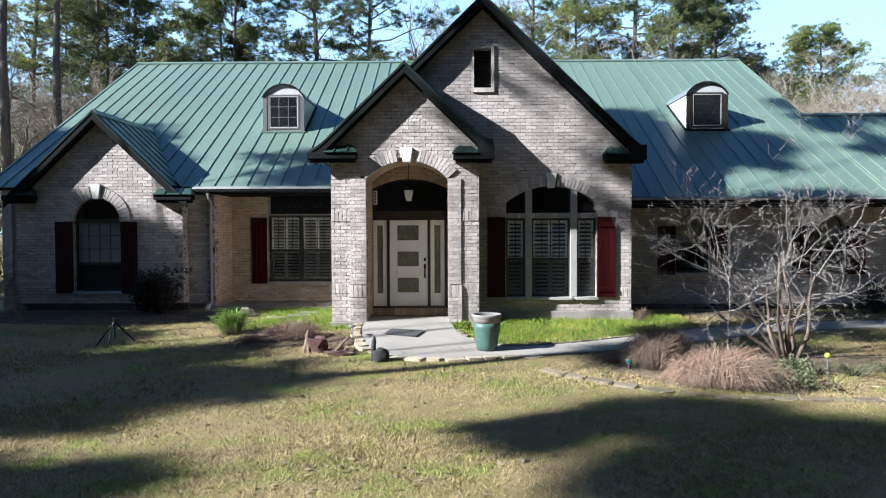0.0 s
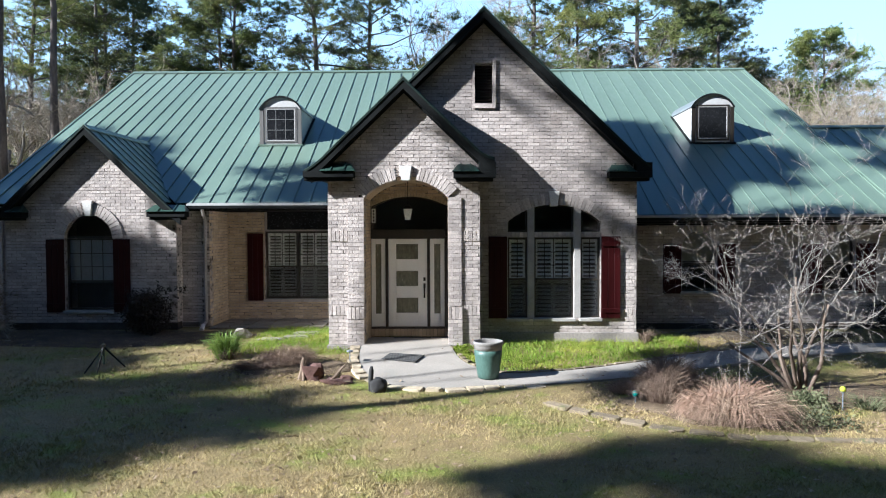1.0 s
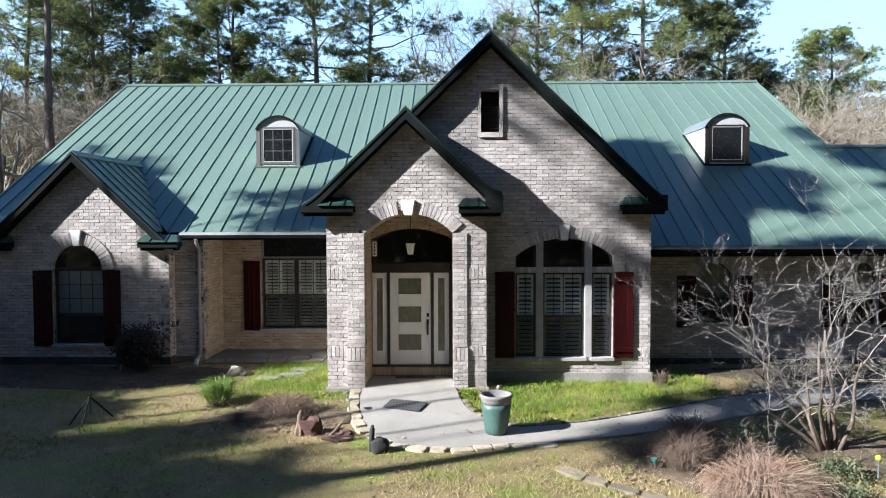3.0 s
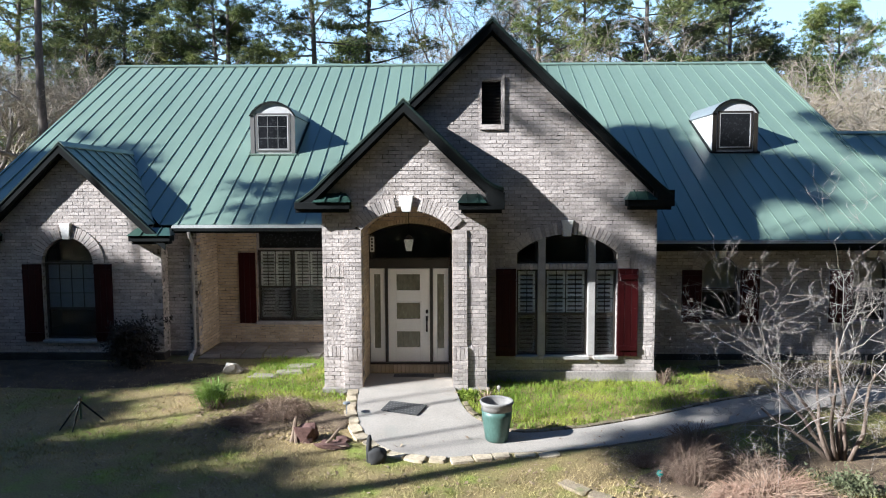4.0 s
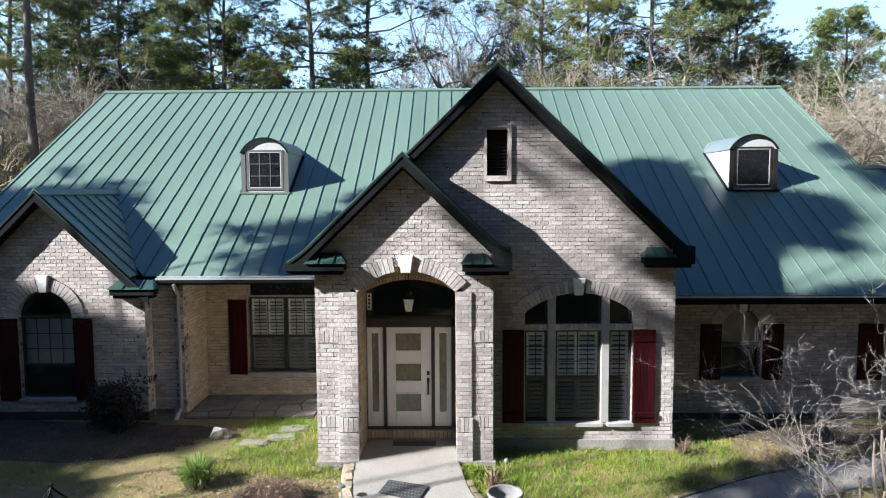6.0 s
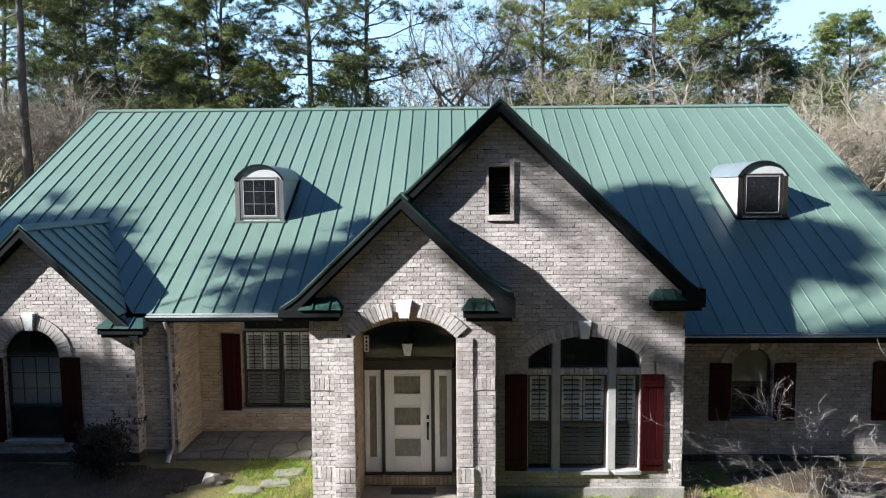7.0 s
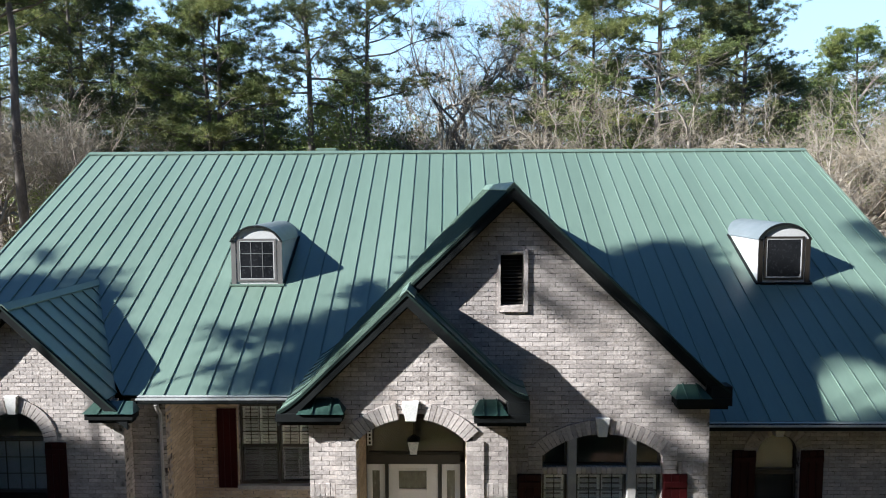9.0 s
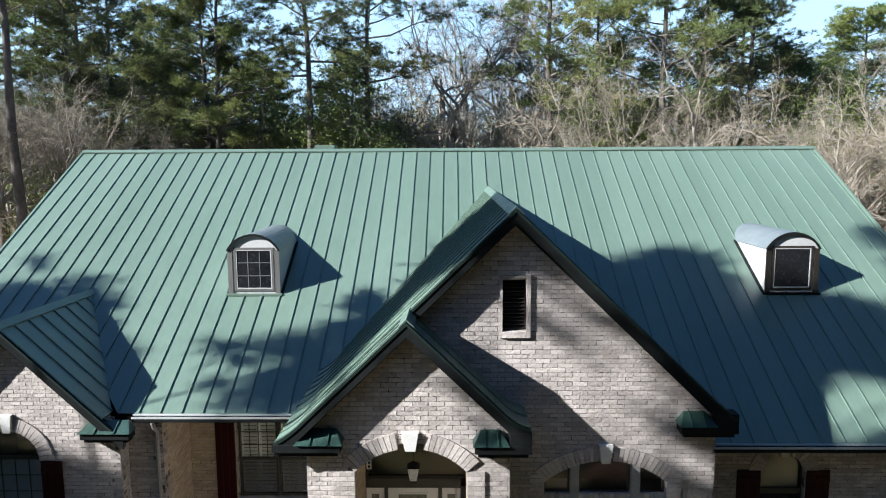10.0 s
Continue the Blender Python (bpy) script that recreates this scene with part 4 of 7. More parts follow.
# ---- windows and shutters ----
def board_shutter(x0, x1, z0, z1, y, battens=True):
    """A board-and-batten shutter on the wall."""
    ob = part("shutter", boxed((x0, x1, y - 0.030, y - 0.008, z0, z1)), SHUTTER_RED, house, "dark oxblood board-and-batten shutter")
    n = 3
    w = (x1 - x0) / n
    for i in range(n):
        part("board", softened(boxed((x0 + i * w + 0.004, x0 + (i + 1) * w - 0.004, y - 0.052, y - 0.031, z0, z1)), 0.004, 1), SHUTTER_RED, ob)
    for z in ((z0 + 0.12, z1 - 0.22) if battens else ()):
        part("batten", softened(boxed((x0 + 0.01, x1 - 0.01, y - 0.076, y - 0.053, z, z + 0.10)), 0.004, 1), SHUTTER_RED, ob)


def louvre_panel(win, x0, x1, z0, z1, y):
    """An inner shutter with tilted white slats in a frame."""
    s = 0.045
    ob = part("inner_shutter", boxed((x0, x0 + s, y, y + 0.03, z0, z1), (x1 - s, x1, y, y + 0.03, z0, z1), (x0 + s, x1 - s, y, y + 0.03, z0, z0 + 0.07), (x0 + s, x1 - s, y, y + 0.03, z1 - 0.07, z1)), LOUVRE_WHITE, win, "white louvred inner shutter")
    n = int((z1 - z0 - 0.15) / 0.085)
    bm = bmesh.new()
    for i in range(n):
        z = z0 + 0.085 + (i + 0.5) * (z1 - z0 - 0.17) / n
        hexa(bm, [(x0 + s, y - 0.012, z - 0.028), (x1 - s, y - 0.012, z - 0.028), (x1 - s, y + 0.035, z + 0.014), (x0 + s, y + 0.035, z + 0.014),
                  (x0 + s, y - 0.012, z - 0.020), (x1 - s, y - 0.012, z - 0.020), (x1 - s, y + 0.035, z + 0.022), (x0 + s, y + 0.035, z + 0.022)])
    me = bpy.data.meshes.new("slats")
    bm.to_mesh(me)
    bm.free()
    part("slats", me, LOUVRE_WHITE, win, kind="stuff")


def sash_window(x0, x1, z0, z1, y, meet, cols, rows_up, label, louvres=0, screen=True, blind=None, rows_low=0, top_frame=True):
    """A double-hung window: bronze frame, glass, muntins on the upper sash, a screen over the lower one, slats or a blind behind."""
    f = 0.04
    win = part("window", boxed((x0, x0 + f, y, y + 0.08, z0, z1), (x1 - f, x1, y, y + 0.08, z0, z1), (x0 + f, x1 - f, y, y + 0.08, z0, z0 + f),
                               (x0 + f, x1 - f, y, y + 0.08, z1 - f, z1), (x0 + f, x1 - f, y + 0.005, y + 0.07, meet - 0.025, meet + 0.025)), BRONZE, house, label)
    part("pane", boxed((x0 + f, x1 - f, y + 0.035, y + 0.041, meet + 0.026, z1 - f - 0.001)), GLASS, win)
    part("pane", boxed((x0 + f, x1 - f, y + 0.045, y + 0.051, z0 + f + 0.001, meet - 0.026)), GLASS, win)
    for k in range(1, cols):
        x = x0 + f + (x1 - x0 - 2 * f) * k / cols
        part("muntin", boxed((x - 0.008, x + 0.008, y + 0.022, y + 0.034, meet + 0.027, z1 - f - 0.002)), BRONZE, win)
    for k in range(1, rows_up):
        z = meet + 0.025 + (z1 - f - meet - 0.025) * k / rows_up
        part("muntin", boxed((x0 + f, x1 - f, y + 0.024, y + 0.033, z - 0.008, z + 0.008)), BRONZE, win)
    if screen:
        part("insect_screen", boxed((x0 + f + 0.001, x1 - f - 0.001, y + 0.012, y + 0.014, z0 + f + 0.002, meet - 0.027)), SCREEN_MESH, win, "dark insect screen")
    for k in range(louvres):
        a, b = x0 + f + (x1 - x0 - 2 * f) * k / louvres, x0 + f + (x1 - x0 - 2 * f) * (k + 1) / louvres
        louvre_panel(win, a + 0.004, b - 0.004, meet - 0.02, z1 - f - 0.01, y + 0.075)
        louvre_panel(win, a + 0.004, b - 0.004, z0 + f + 0.01, meet - 0.03, y + 0.075)
    if blind:
        part("roller_blind", boxed((x0 + f, x1 - f, y + 0.060, y + 0.066, blind, z1 - f - 0.002)), BLIND_GREY, win, "pale blind behind the glass")
    return win


def screen_material():
    m, t, p = material("screen_weave")
    p.inputs["Base Color"].default_value = (0.02, 0.021, 0.023, 1)
    p.inputs["Roughness"].default_value = 0.7
    tr = t.nodes.new("ShaderNodeBsdfTransparent")
    mx = t.nodes.new("ShaderNodeMixShader")
    mx.inputs[0].default_value = 0.35
    t.links.new(tr.outputs[0], mx.inputs[1])
    t.links.new(p.outputs[0], mx.inputs[2])
    t.links.new(mx.outputs[0], t.nodes["Material Output"].inputs["Surface"])
    return m


SCREEN_MESH = screen_material()


def arched_light(xc, half, z0, spring, rise, y, label, left=None, right=None, dark=False):
    """A fixed light under an arch, or the slice of one between left and right."""
    line, _ = arc(xc, half, spring, rise, 32)
    lo, hi = (left if left is not None else xc - half), (right if right is not None else xc + half)
    pts = [p for p in line if lo < p[0] < hi]
    top = lambda x: float(np.interp(x, [p[0] for p in line], [p[1] for p in line]))
    pts = [(lo, top(lo))] + pts + [(hi, top(hi))]
    cx = (lo + hi) / 2
    f = 0.035
    inner = [(min(max(x, lo + f), hi - f), max(z - f, z0 + f)) for x, z in pts]
    bm = band(bmesh.new(), inner, pts, y, y + 0.07)
    box(bm, lo, hi, y, y + 0.07, z0, z0 + f - 0.001)
    for a, b in ((lo, lo + f), (hi - f, hi)):
        box(bm, a, b, y, y + 0.069, z0 + f, max(z0 + f + 0.005, min(top(a), top(b)) - f))
    win = part("window", bm, BRONZE, house, label)
    part("pane", prism(bmesh.new(), [(lo + f * 0.5, z0 + f * 0.5)] + [(x, z + 0.01) for x, z in inner] + [(hi - f * 0.5, z0 + f * 0.5)], y + 0.03, y + 0.036), GLASS, win)
    return win


# bay window: three lights with arched lights above, between pale posts
Y_GLASS = Y_BAY + 0.10
for a, b, n in ((1.43, 1.87, 1), (2.02, 2.90, 2), (3.05, 3.49, 1)):
    sash_window(a, b, 0.64, 2.44, Y_GLASS, 1.50, 2 if n == 1 else 4, 3, "bronze double-hung window with white inner shutters", n)
    arched_light(2.46, 1.03, 2.56, 2.79, 0.38, Y_GLASS, "arched bronze transom light", a, b)
# pale tone of the blind also carries the reflection on the arched glass
BLIND_AND_REFLECTION = surface("blind_and_reflection", (0.22, 0.20, 0.145), (0.30, 0.275, 0.20), 3.0, 60, 0.9, 0.2, 0.001, spec=0.2)
# door panes: the olive reflection of the garden is painted into the colour
DOOR_GLASS = surface("painted_reflection_glass", (0.07, 0.07, 0.052), (0.21, 0.205, 0.15), 2.2, 18, 0.2, 0.15, 0.003, stretch=(1, 1, 0.4), spec=0.7)
GREY_POST = surface("stuccoed_post", (0.28, 0.26, 0.24), (0.40, 0.375, 0.345), 4.0, 40, 0.9, 0.6, 0.008, stain=((0.24, 0.22, 0.2), 6.0, 0.58, 0.6))
for a, b in ((1.87, 2.02), (2.90, 3.05)):
    part("mullion_post", softened(boxed((a, b, Y_BAY + 0.0, Y_BAY + 0.2, 0.64, 3.12)), 0.01), GREY_POST, house, "pale stuccoed mullion post")
for a, b in ((1.43, 1.87), (2.02, 2.90), (3.05, 3.49)):
    soldier(wall_bay, a, b, 2.44, 2.56, Y_BAY + 0.03, BRICK, 0.15)
    part("sill", softened(boxed((a - 0.03, b + 0.03, Y_BAY - 0.07, Y_BAY + 0.12, 0.57, 0.64)), 0.008), GREY_POST, house, "rowlock brick window sill")
for a, b in ((1.00, 1.41), (3.50, 3.92)):
    board_shutter(a, b, 0.64, 2.46, Y_BAY)
# wing window
arched_light(-8.805, 0.595, 2.44, 2.45, 0.57, Y_WING + 0.10, "dark half-round light over the wing window")
sash_window(-9.40, -8.21, 0.66, 2.43, Y_WING + 0.10, 1.36, 4, 3, "bronze double-hung window with a pale blind", 0, True, 1.30)
part("sill", softened(boxed((-9.44, -8.17, Y_WING - 0.07, Y_WING + 0.1, 0.57, 0.645)), 0.008), GREY_POST, house, "brick window sill")
board_shutter(-9.86, -9.42, 0.60, 2.41, Y_WING)
board_shutter(-8.19, -7.78, 0.60, 2.41, Y_WING)
# right wall windows
for a, sh in ((RIGHT_ARCH_A, ((5.36, 5.81), (6.69, 7.13))), (RIGHT_ARCH_B, ((8.72, 9.24), (10.07, 10.55)))):
    xc, half = (a[0] + a[1]) / 2, (a[1] - a[0]) / 2
    arched_light(xc, half, 1.79, 2.20, 0.36, Y_RIGHT + 0.10, "arched bronze upper light")
    sash_window(a[0], a[1], 1.09, 1.78, Y_RIGHT + 0.10, 1.74, 1, 1, "bronze lower sash with a screen", 0, True)
    part("roller_blind", boxed((a[0] + 0.05, a[1] - 0.05, Y_RIGHT + 0.165, Y_RIGHT + 0.172, 1.80, 2.54)), BLIND_AND_REFLECTION, house, "pale blind behind the arched light, toned for the glass reflection too")
    part("sill", softened(boxed((a[0] - 0.04, a[1] + 0.04, Y_RIGHT - 0.07, Y_RIGHT + 0.1, 1.0, 1.075)), 0.008), GREY_POST, house, "brick window sill")
    for p, q in sh:
        board_shutter(p, q, 1.03, 2.25, Y_RIGHT)
# recess windows
for a, b in ((-4.90, -4.03), (-4.01, -3.14)):
    sash_window(a, b, 0.76, 2.58, Y_RECESS + 0.08, 1.62, 4, 3, "bronze double-hung window with white inner shutters", 2)
part("window", boxed((-4.92, -3.12, Y_RECESS + 0.06, Y_RECESS + 0.13, 2.59, 2.63), (-4.92, -3.12, Y_RECESS + 0.06, Y_RECESS + 0.13, 3.20, 3.24),
                     (-4.92, -4.87, Y_RECESS + 0.06, Y_RECESS + 0.13, 2.631, 3.199), (-3.17, -3.12, Y_RECESS + 0.06, Y_RECESS + 0.13, 2.631, 3.199)), GREY_TRIM, house, "transom over the recess window")
part("transom_glass", boxed((-4.87, -3.17, Y_RECESS + 0.09, Y_RECESS + 0.096, 2.631, 3.199)), DARK_PANE, house)
part("sill", softened(boxed((-4.95, -3.05, Y_RECESS - 0.06, Y_RECESS + 0.07, 0.66, 0.745)), 0.008), GREY_POST, house, "brick window sill")
board_shutter(-5.38, -4.95, 0.70, 2.52, Y_RECESS, False)
# gable vent
part("vent_surround", boxed((0.655, 0.70, Y_BAY - 0.025, Y_BAY + 0.10, 5.30, 6.345), (1.09, 1.16, Y_BAY - 0.04, Y_BAY + 0.10, 5.30, 6.36),
                            (0.701, 1.089, Y_BAY - 0.04, Y_BAY + 0.10, 5.30, 5.40), (0.701, 1.089, Y_BAY - 0.025, Y_BAY + 0.10, 6.30, 6.335)), BRICK, house, "brick surround of the gable vent")
vent = part("gable_vent", boxed((0.70, 1.09, Y_BAY + 0.17, Y_BAY + 0.19, 5.40, 6.30)), BRONZE, house, "dark louvred gable vent")
for i in range(14):
    z = 5.43 + i * 0.062
    part("slat", hexa(bmesh.new(), [(0.71, Y_BAY + 0.09, z), (1.08, Y_BAY + 0.09, z), (1.08, Y_BAY + 0.165, z + 0.05), (0.71, Y_BAY + 0.165, z + 0.05),
                                    (0.71, Y_BAY + 0.09, z + 0.008), (1.08, Y_BAY + 0.09, z + 0.008), (1.08, Y_BAY + 0.165, z + 0.058), (0.71, Y_BAY + 0.165, z + 0.058)]), BRONZE, vent)

# ---- front door ----
S = 0.377
frame_ob = part("door_frame", boxed((-1.679, 0.019, Y_DOOR, Y_DOOR + 0.14, 2.42, 2.60)), BRONZE, house, "dark bronze door frame with sidelights and transom")
for x0, x1, top in ((-1.75, -1.68, 2.45), (0.02, 0.10, 2.45), (-1.345, -1.285, 2.419), (-0.385, -0.325, 2.419)):
    part("jamb", boxed((x0, x1, Y_DOOR, Y_DOOR + 0.14, S, top)), BRONZE, frame_ob)
part("threshold", boxed((-1.68, 0.02, Y_DOOR - 0.03, Y_DOOR + 0.14, S - 0.04, S - 0.001)), BRONZE, frame_ob)
arched_light(-0.79, 0.885, 2.601, 3.15, 0.24, Y_DOOR + 0.02, "large arched transom of dark glass")
for x0, x1 in ((-1.679, -1.346), (-0.324, 0.019)):
    g0, g1 = x0 + 0.10, x1 - 0.10
    ob = part("sidelight", softened(boxed((x0 + 0.006, g0, Y_DOOR + 0.03, Y_DOOR + 0.075, S + 0.005, 2.41), (g1, x1 - 0.006, Y_DOOR + 0.03, Y_DOOR + 0.075, S + 0.005, 2.41),
                                 (g0, g1, Y_DOOR + 0.03, Y_DOOR + 0.075, 2.29, 2.41), (g0, g1, Y_DOOR + 0.03, Y_DOOR + 0.075, S + 0.005, 0.68)), 0.004, 1), DOOR_WHITE, house, "white sidelight with a narrow pane")
    part("pane", boxed((g0 - 0.005, g1 + 0.005, Y_DOOR + 0.05, Y_DOOR + 0.058, 0.675, 2.295)), DOOR_GLASS, ob, "obscured glass")
door = part("door", softened(boxed((-1.284, -1.10, Y_DOOR + 0.03, Y_DOOR + 0.075, S + 0.005, 2.41), (-0.595, -0.386, Y_DOOR + 0.03, Y_DOOR + 0.075, S + 0.005, 2.41),
                          *[(-1.10, -0.595, Y_DOOR + 0.03, Y_DOOR + 0.075, a, b) for a, b in ((S + 0.005, 0.70), (1.05, 1.32), (1.67, 1.94), (2.29, 2.41))]), 0.004, 1), DOOR_WHITE, house, "white front door with three glass panels")
for a, b in ((0.70, 1.05), (1.32, 1.67), (1.94, 2.29)):
    part("pane", boxed((-1.105, -0.59, Y_DOOR + 0.05, Y_DOOR + 0.058, a - 0.005, b + 0.005)), DOOR_GLASS, door, "obscured glass")
    part("glazing_bead", boxed((-1.13, -1.10, Y_DOOR + 0.016, Y_DOOR + 0.029, a - 0.03, b + 0.03), (-0.595, -0.565, Y_DOOR + 0.016, Y_DOOR + 0.029, a - 0.03, b + 0.03),
                               (-1.099, -0.596, Y_DOOR + 0.016, Y_DOOR + 0.029, a - 0.03, a), (-1.099, -0.596, Y_DOOR + 0.016, Y_DOOR + 0.029, b, b + 0.03)), DOOR_WHITE, door)
part("door_handle", softened(boxed((-0.475, -0.425, Y_DOOR + 0.005, Y_DOOR + 0.028, 1.44, 1.52), (-0.475, -0.425, Y_DOOR + 0.005, Y_DOOR + 0.028, 1.28, 1.38), (-0.468, -0.432, Y_DOOR - 0.05, Y_DOOR - 0.02, 1.05, 1.36),
                          (-0.468, -0.432, Y_DOOR - 0.02, Y_DOOR + 0.028, 1.05, 1.09), (-0.468, -0.432, Y_DOOR - 0.02, Y_DOOR + 0.028, 1.31, 1.35)), 0.004, 1), BLACK_IRON, door, "black door handle set and lock")
soldier(wall_porch, -1.68, 0.10, 0.17, 0.335, Y_DOOR - 0.10, BRICK_TAN, 0.2)
part("porch_floor", boxed((-1.679, 0.099, Y_PORCH - 0.1, Y_DOOR - 0.11, 0.0, 0.16)), CONCRETE, house, "concrete porch floor")
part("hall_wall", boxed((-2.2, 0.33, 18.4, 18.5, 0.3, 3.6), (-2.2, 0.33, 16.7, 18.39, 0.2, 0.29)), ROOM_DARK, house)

# white plate with plain dark bars beside the transom
plate = part("sign_plate", softened(boxed((-1.655, -1.565, Y_DOOR - 0.03, Y_DOOR - 0.012, 2.78, 3.10)), 0.004, 1), LOUVRE_WHITE, house, "narrow white plate with dark bars")
for k in range(4):
    part("bar", boxed((-1.628, -1.592, Y_DOOR - 0.034, Y_DOOR - 0.031, 2.81 + 0.073 * k, 2.855 + 0.073 * k)), BLACK_IRON, plate)

# lantern in the porch arch
lantern = thing("porch_lantern", (-0.79, 15.95, 3.14), "black porch lantern with white frosted glass hanging from the vault", "lantern")
part("glass_shade", hexa(bmesh.new(), [(-0.845, 15.895, 2.84), (-0.735, 15.895, 2.84), (-0.735, 16.005, 2.84), (-0.845, 16.005, 2.84),
                                       (-0.885, 15.855, 3.08), (-0.695, 15.855, 3.08), (-0.695, 16.045, 3.08), (-0.885, 16.045, 3.08)]), FROSTED, lantern, "white frosted glass")
part("cap", hexa(bmesh.new(), [(-0.90, 15.84, 3.081), (-0.68, 15.84, 3.081), (-0.68, 16.06, 3.081), (-0.90, 16.06, 3.081),
                               (-0.81, 15.93, 3.17), (-0.77, 15.93, 3.17), (-0.77, 15.97, 3.17), (-0.81, 15.97, 3.17)]), BLACK_IRON, lantern)
part("base_plate", boxed((-0.85, -0.73, 15.89, 16.01, 2.82, 2.839)), BLACK_IRON, lantern)
part("chain", tube(bmesh.new(), [(-0.79, 15.95, 3.171), (-0.79, 15.95, 3.69)], [0.008, 0.008]), BLACK_IRON, lantern)

# downspout by the recess
spout = part("downspout", tube(bmesh.new(), [(-6.02, 17.72, 3.14), (-6.02, 17.80, 3.0), (-6.02, 17.90, 2.88), (-6.02, 17.90, 0.42), (-6.02, 17.86, 0.30), (-6.0, 17.62, 0.24)], [0.042] * 6, 8), GREY_TRIM, house, "taupe metal downspout")
part("elbow", tube(bmesh.new(), [(-6.0, 17.64, 0.26), (-5.98, 17.52, 0.22), (-5.97, 17.44, 0.17)], [0.05, 0.052, 0.055], 10), WHITE_PAINT, spout, "white downspout elbow")
# ---- ground, walk and beds ----
def grid_line(lo, hi, fine_lo, fine_hi, fine, coarse):
    a = list(np.arange(fine_lo, fine_hi, fine))
    return sorted(set([round(float(v), 3) for v in list(np.linspace(lo, fine_lo, coarse)) + a + list(np.linspace(fine_hi, hi, coarse))]))


xs, ys = grid_line(-900, 900, -16, 16, 0.4, 26), grid_line(-300, 1500, 3, 20, 0.4, 26)
verts = [(x, y, ground_z(x, y) - (0.12 if -11.3 < x < 20.9 and y > 20 and y < 34 else 0) + 0.035 * noise.noise(Vector((x * 0.6, y * 0.6, 0))) * (1 if abs(x) < 18 and y < 15.5 else 0.2)) for y in ys for x in xs]
nx = len(xs)
faces = [(j * nx + i, j * nx + i + 1, (j + 1) * nx + i + 1, (j + 1) * nx + i) for j in range(len(ys) - 1) for i in range(nx - 1)]
ground = part("ground", mesh_from("ground", verts, faces), LAWN_SOIL, None, "", "structure", smooth=True)
tagged(ground, "winter lawn of tan thatch with green patches", "lawn")


def smooth_line(points, n=60):
    """A soft curve through a few points of the plan."""
    p = np.array(points, dtype=float)
    s = np.concatenate([[0], np.cumsum(np.linalg.norm(np.diff(p, axis=0), axis=1))])
    m = np.gradient(p, s, axis=0)
    out = []
    for q in np.linspace(0, s[-1], n):
        i = min(len(s) - 2, int(np.searchsorted(s, q, side="right") - 1))
        h = s[i + 1] - s[i]
        t = (q - s[i]) / h
        out.append((2 * t**3 - 3 * t**2 + 1) * p[i] + (t**3 - 2 * t**2 + t) * h * m[i] + (-2 * t**3 + 3 * t**2) * p[i + 1] + (t**3 - t**2) * h * m[i + 1])
    return out


WALK_OUT = smooth_line([(-1.72, 15.9), (-1.70, 14.6), (-1.36, 13.2), (-0.85, 12.5), (-0.1, 12.25), (0.75, 12.40), (1.95, 12.55), (3.46, 13.04), (5.18, 13.7), (6.7, 14.3), (8.6, 14.76), (12, 15.0), (18, 15.1)], 90)
WALK_IN = smooth_line([(0.08, 15.9), (0.17, 15.03), (0.47, 13.86), (1.1, 13.26), (2.05, 13.36), (3.7, 13.95), (5.5, 14.80), (6.96, 15.28), (9.0, 15.6), (12, 15.9), (18, 16.0)], 90)


def walk_top(x, y):
    return ground_z(x, y) + 0.035 + 0.07 * max(0.0, min(1.0, (y - 13.6) / 1.6)) * (1 if x < 1 else 0)


bm = bmesh.new()
tops = [[bm.verts.new((p[0] + (q[0] - p[0]) * k / 4, p[1] + (q[1] - p[1]) * k / 4, walk_top(p[0] + (q[0] - p[0]) * k / 4, p[1] + (q[1] - p[1]) * k / 4))) for k in range(5)] for p, q in zip(WALK_OUT, WALK_IN)]
for a, b in zip(tops, tops[1:]):
    for k in range(4):
        bm.faces.new((a[k], a[k + 1], b[k + 1], b[k]))
ext = bmesh.ops.extrude_face_region(bm, geom=list(bm.faces))
for v in ext["geom"]:
    if isinstance(v, bmesh.types.BMVert):
        v.co.z -= 0.14
walkway = part("pavement", bm, CONCRETE, None, "", "structure")
tagged(walkway, "curved pale concrete front walk", "path")


def near_walk(x, y, pad=0.0):
    """Whether a place lies on the walk."""
    best = None
    for p, q in zip(WALK_OUT[::2], WALK_IN[::2]):
        d = q - p
        l = float(np.hypot(*d))
        e = np.array((x, y)) - p
        t = float(e @ d) / (l * l)
        off = abs(float(e[0] * d[1] - e[1] * d[0])) / l
        if off < 0.16 and -pad / l < t < 1 + pad / l:
            return True
    return False


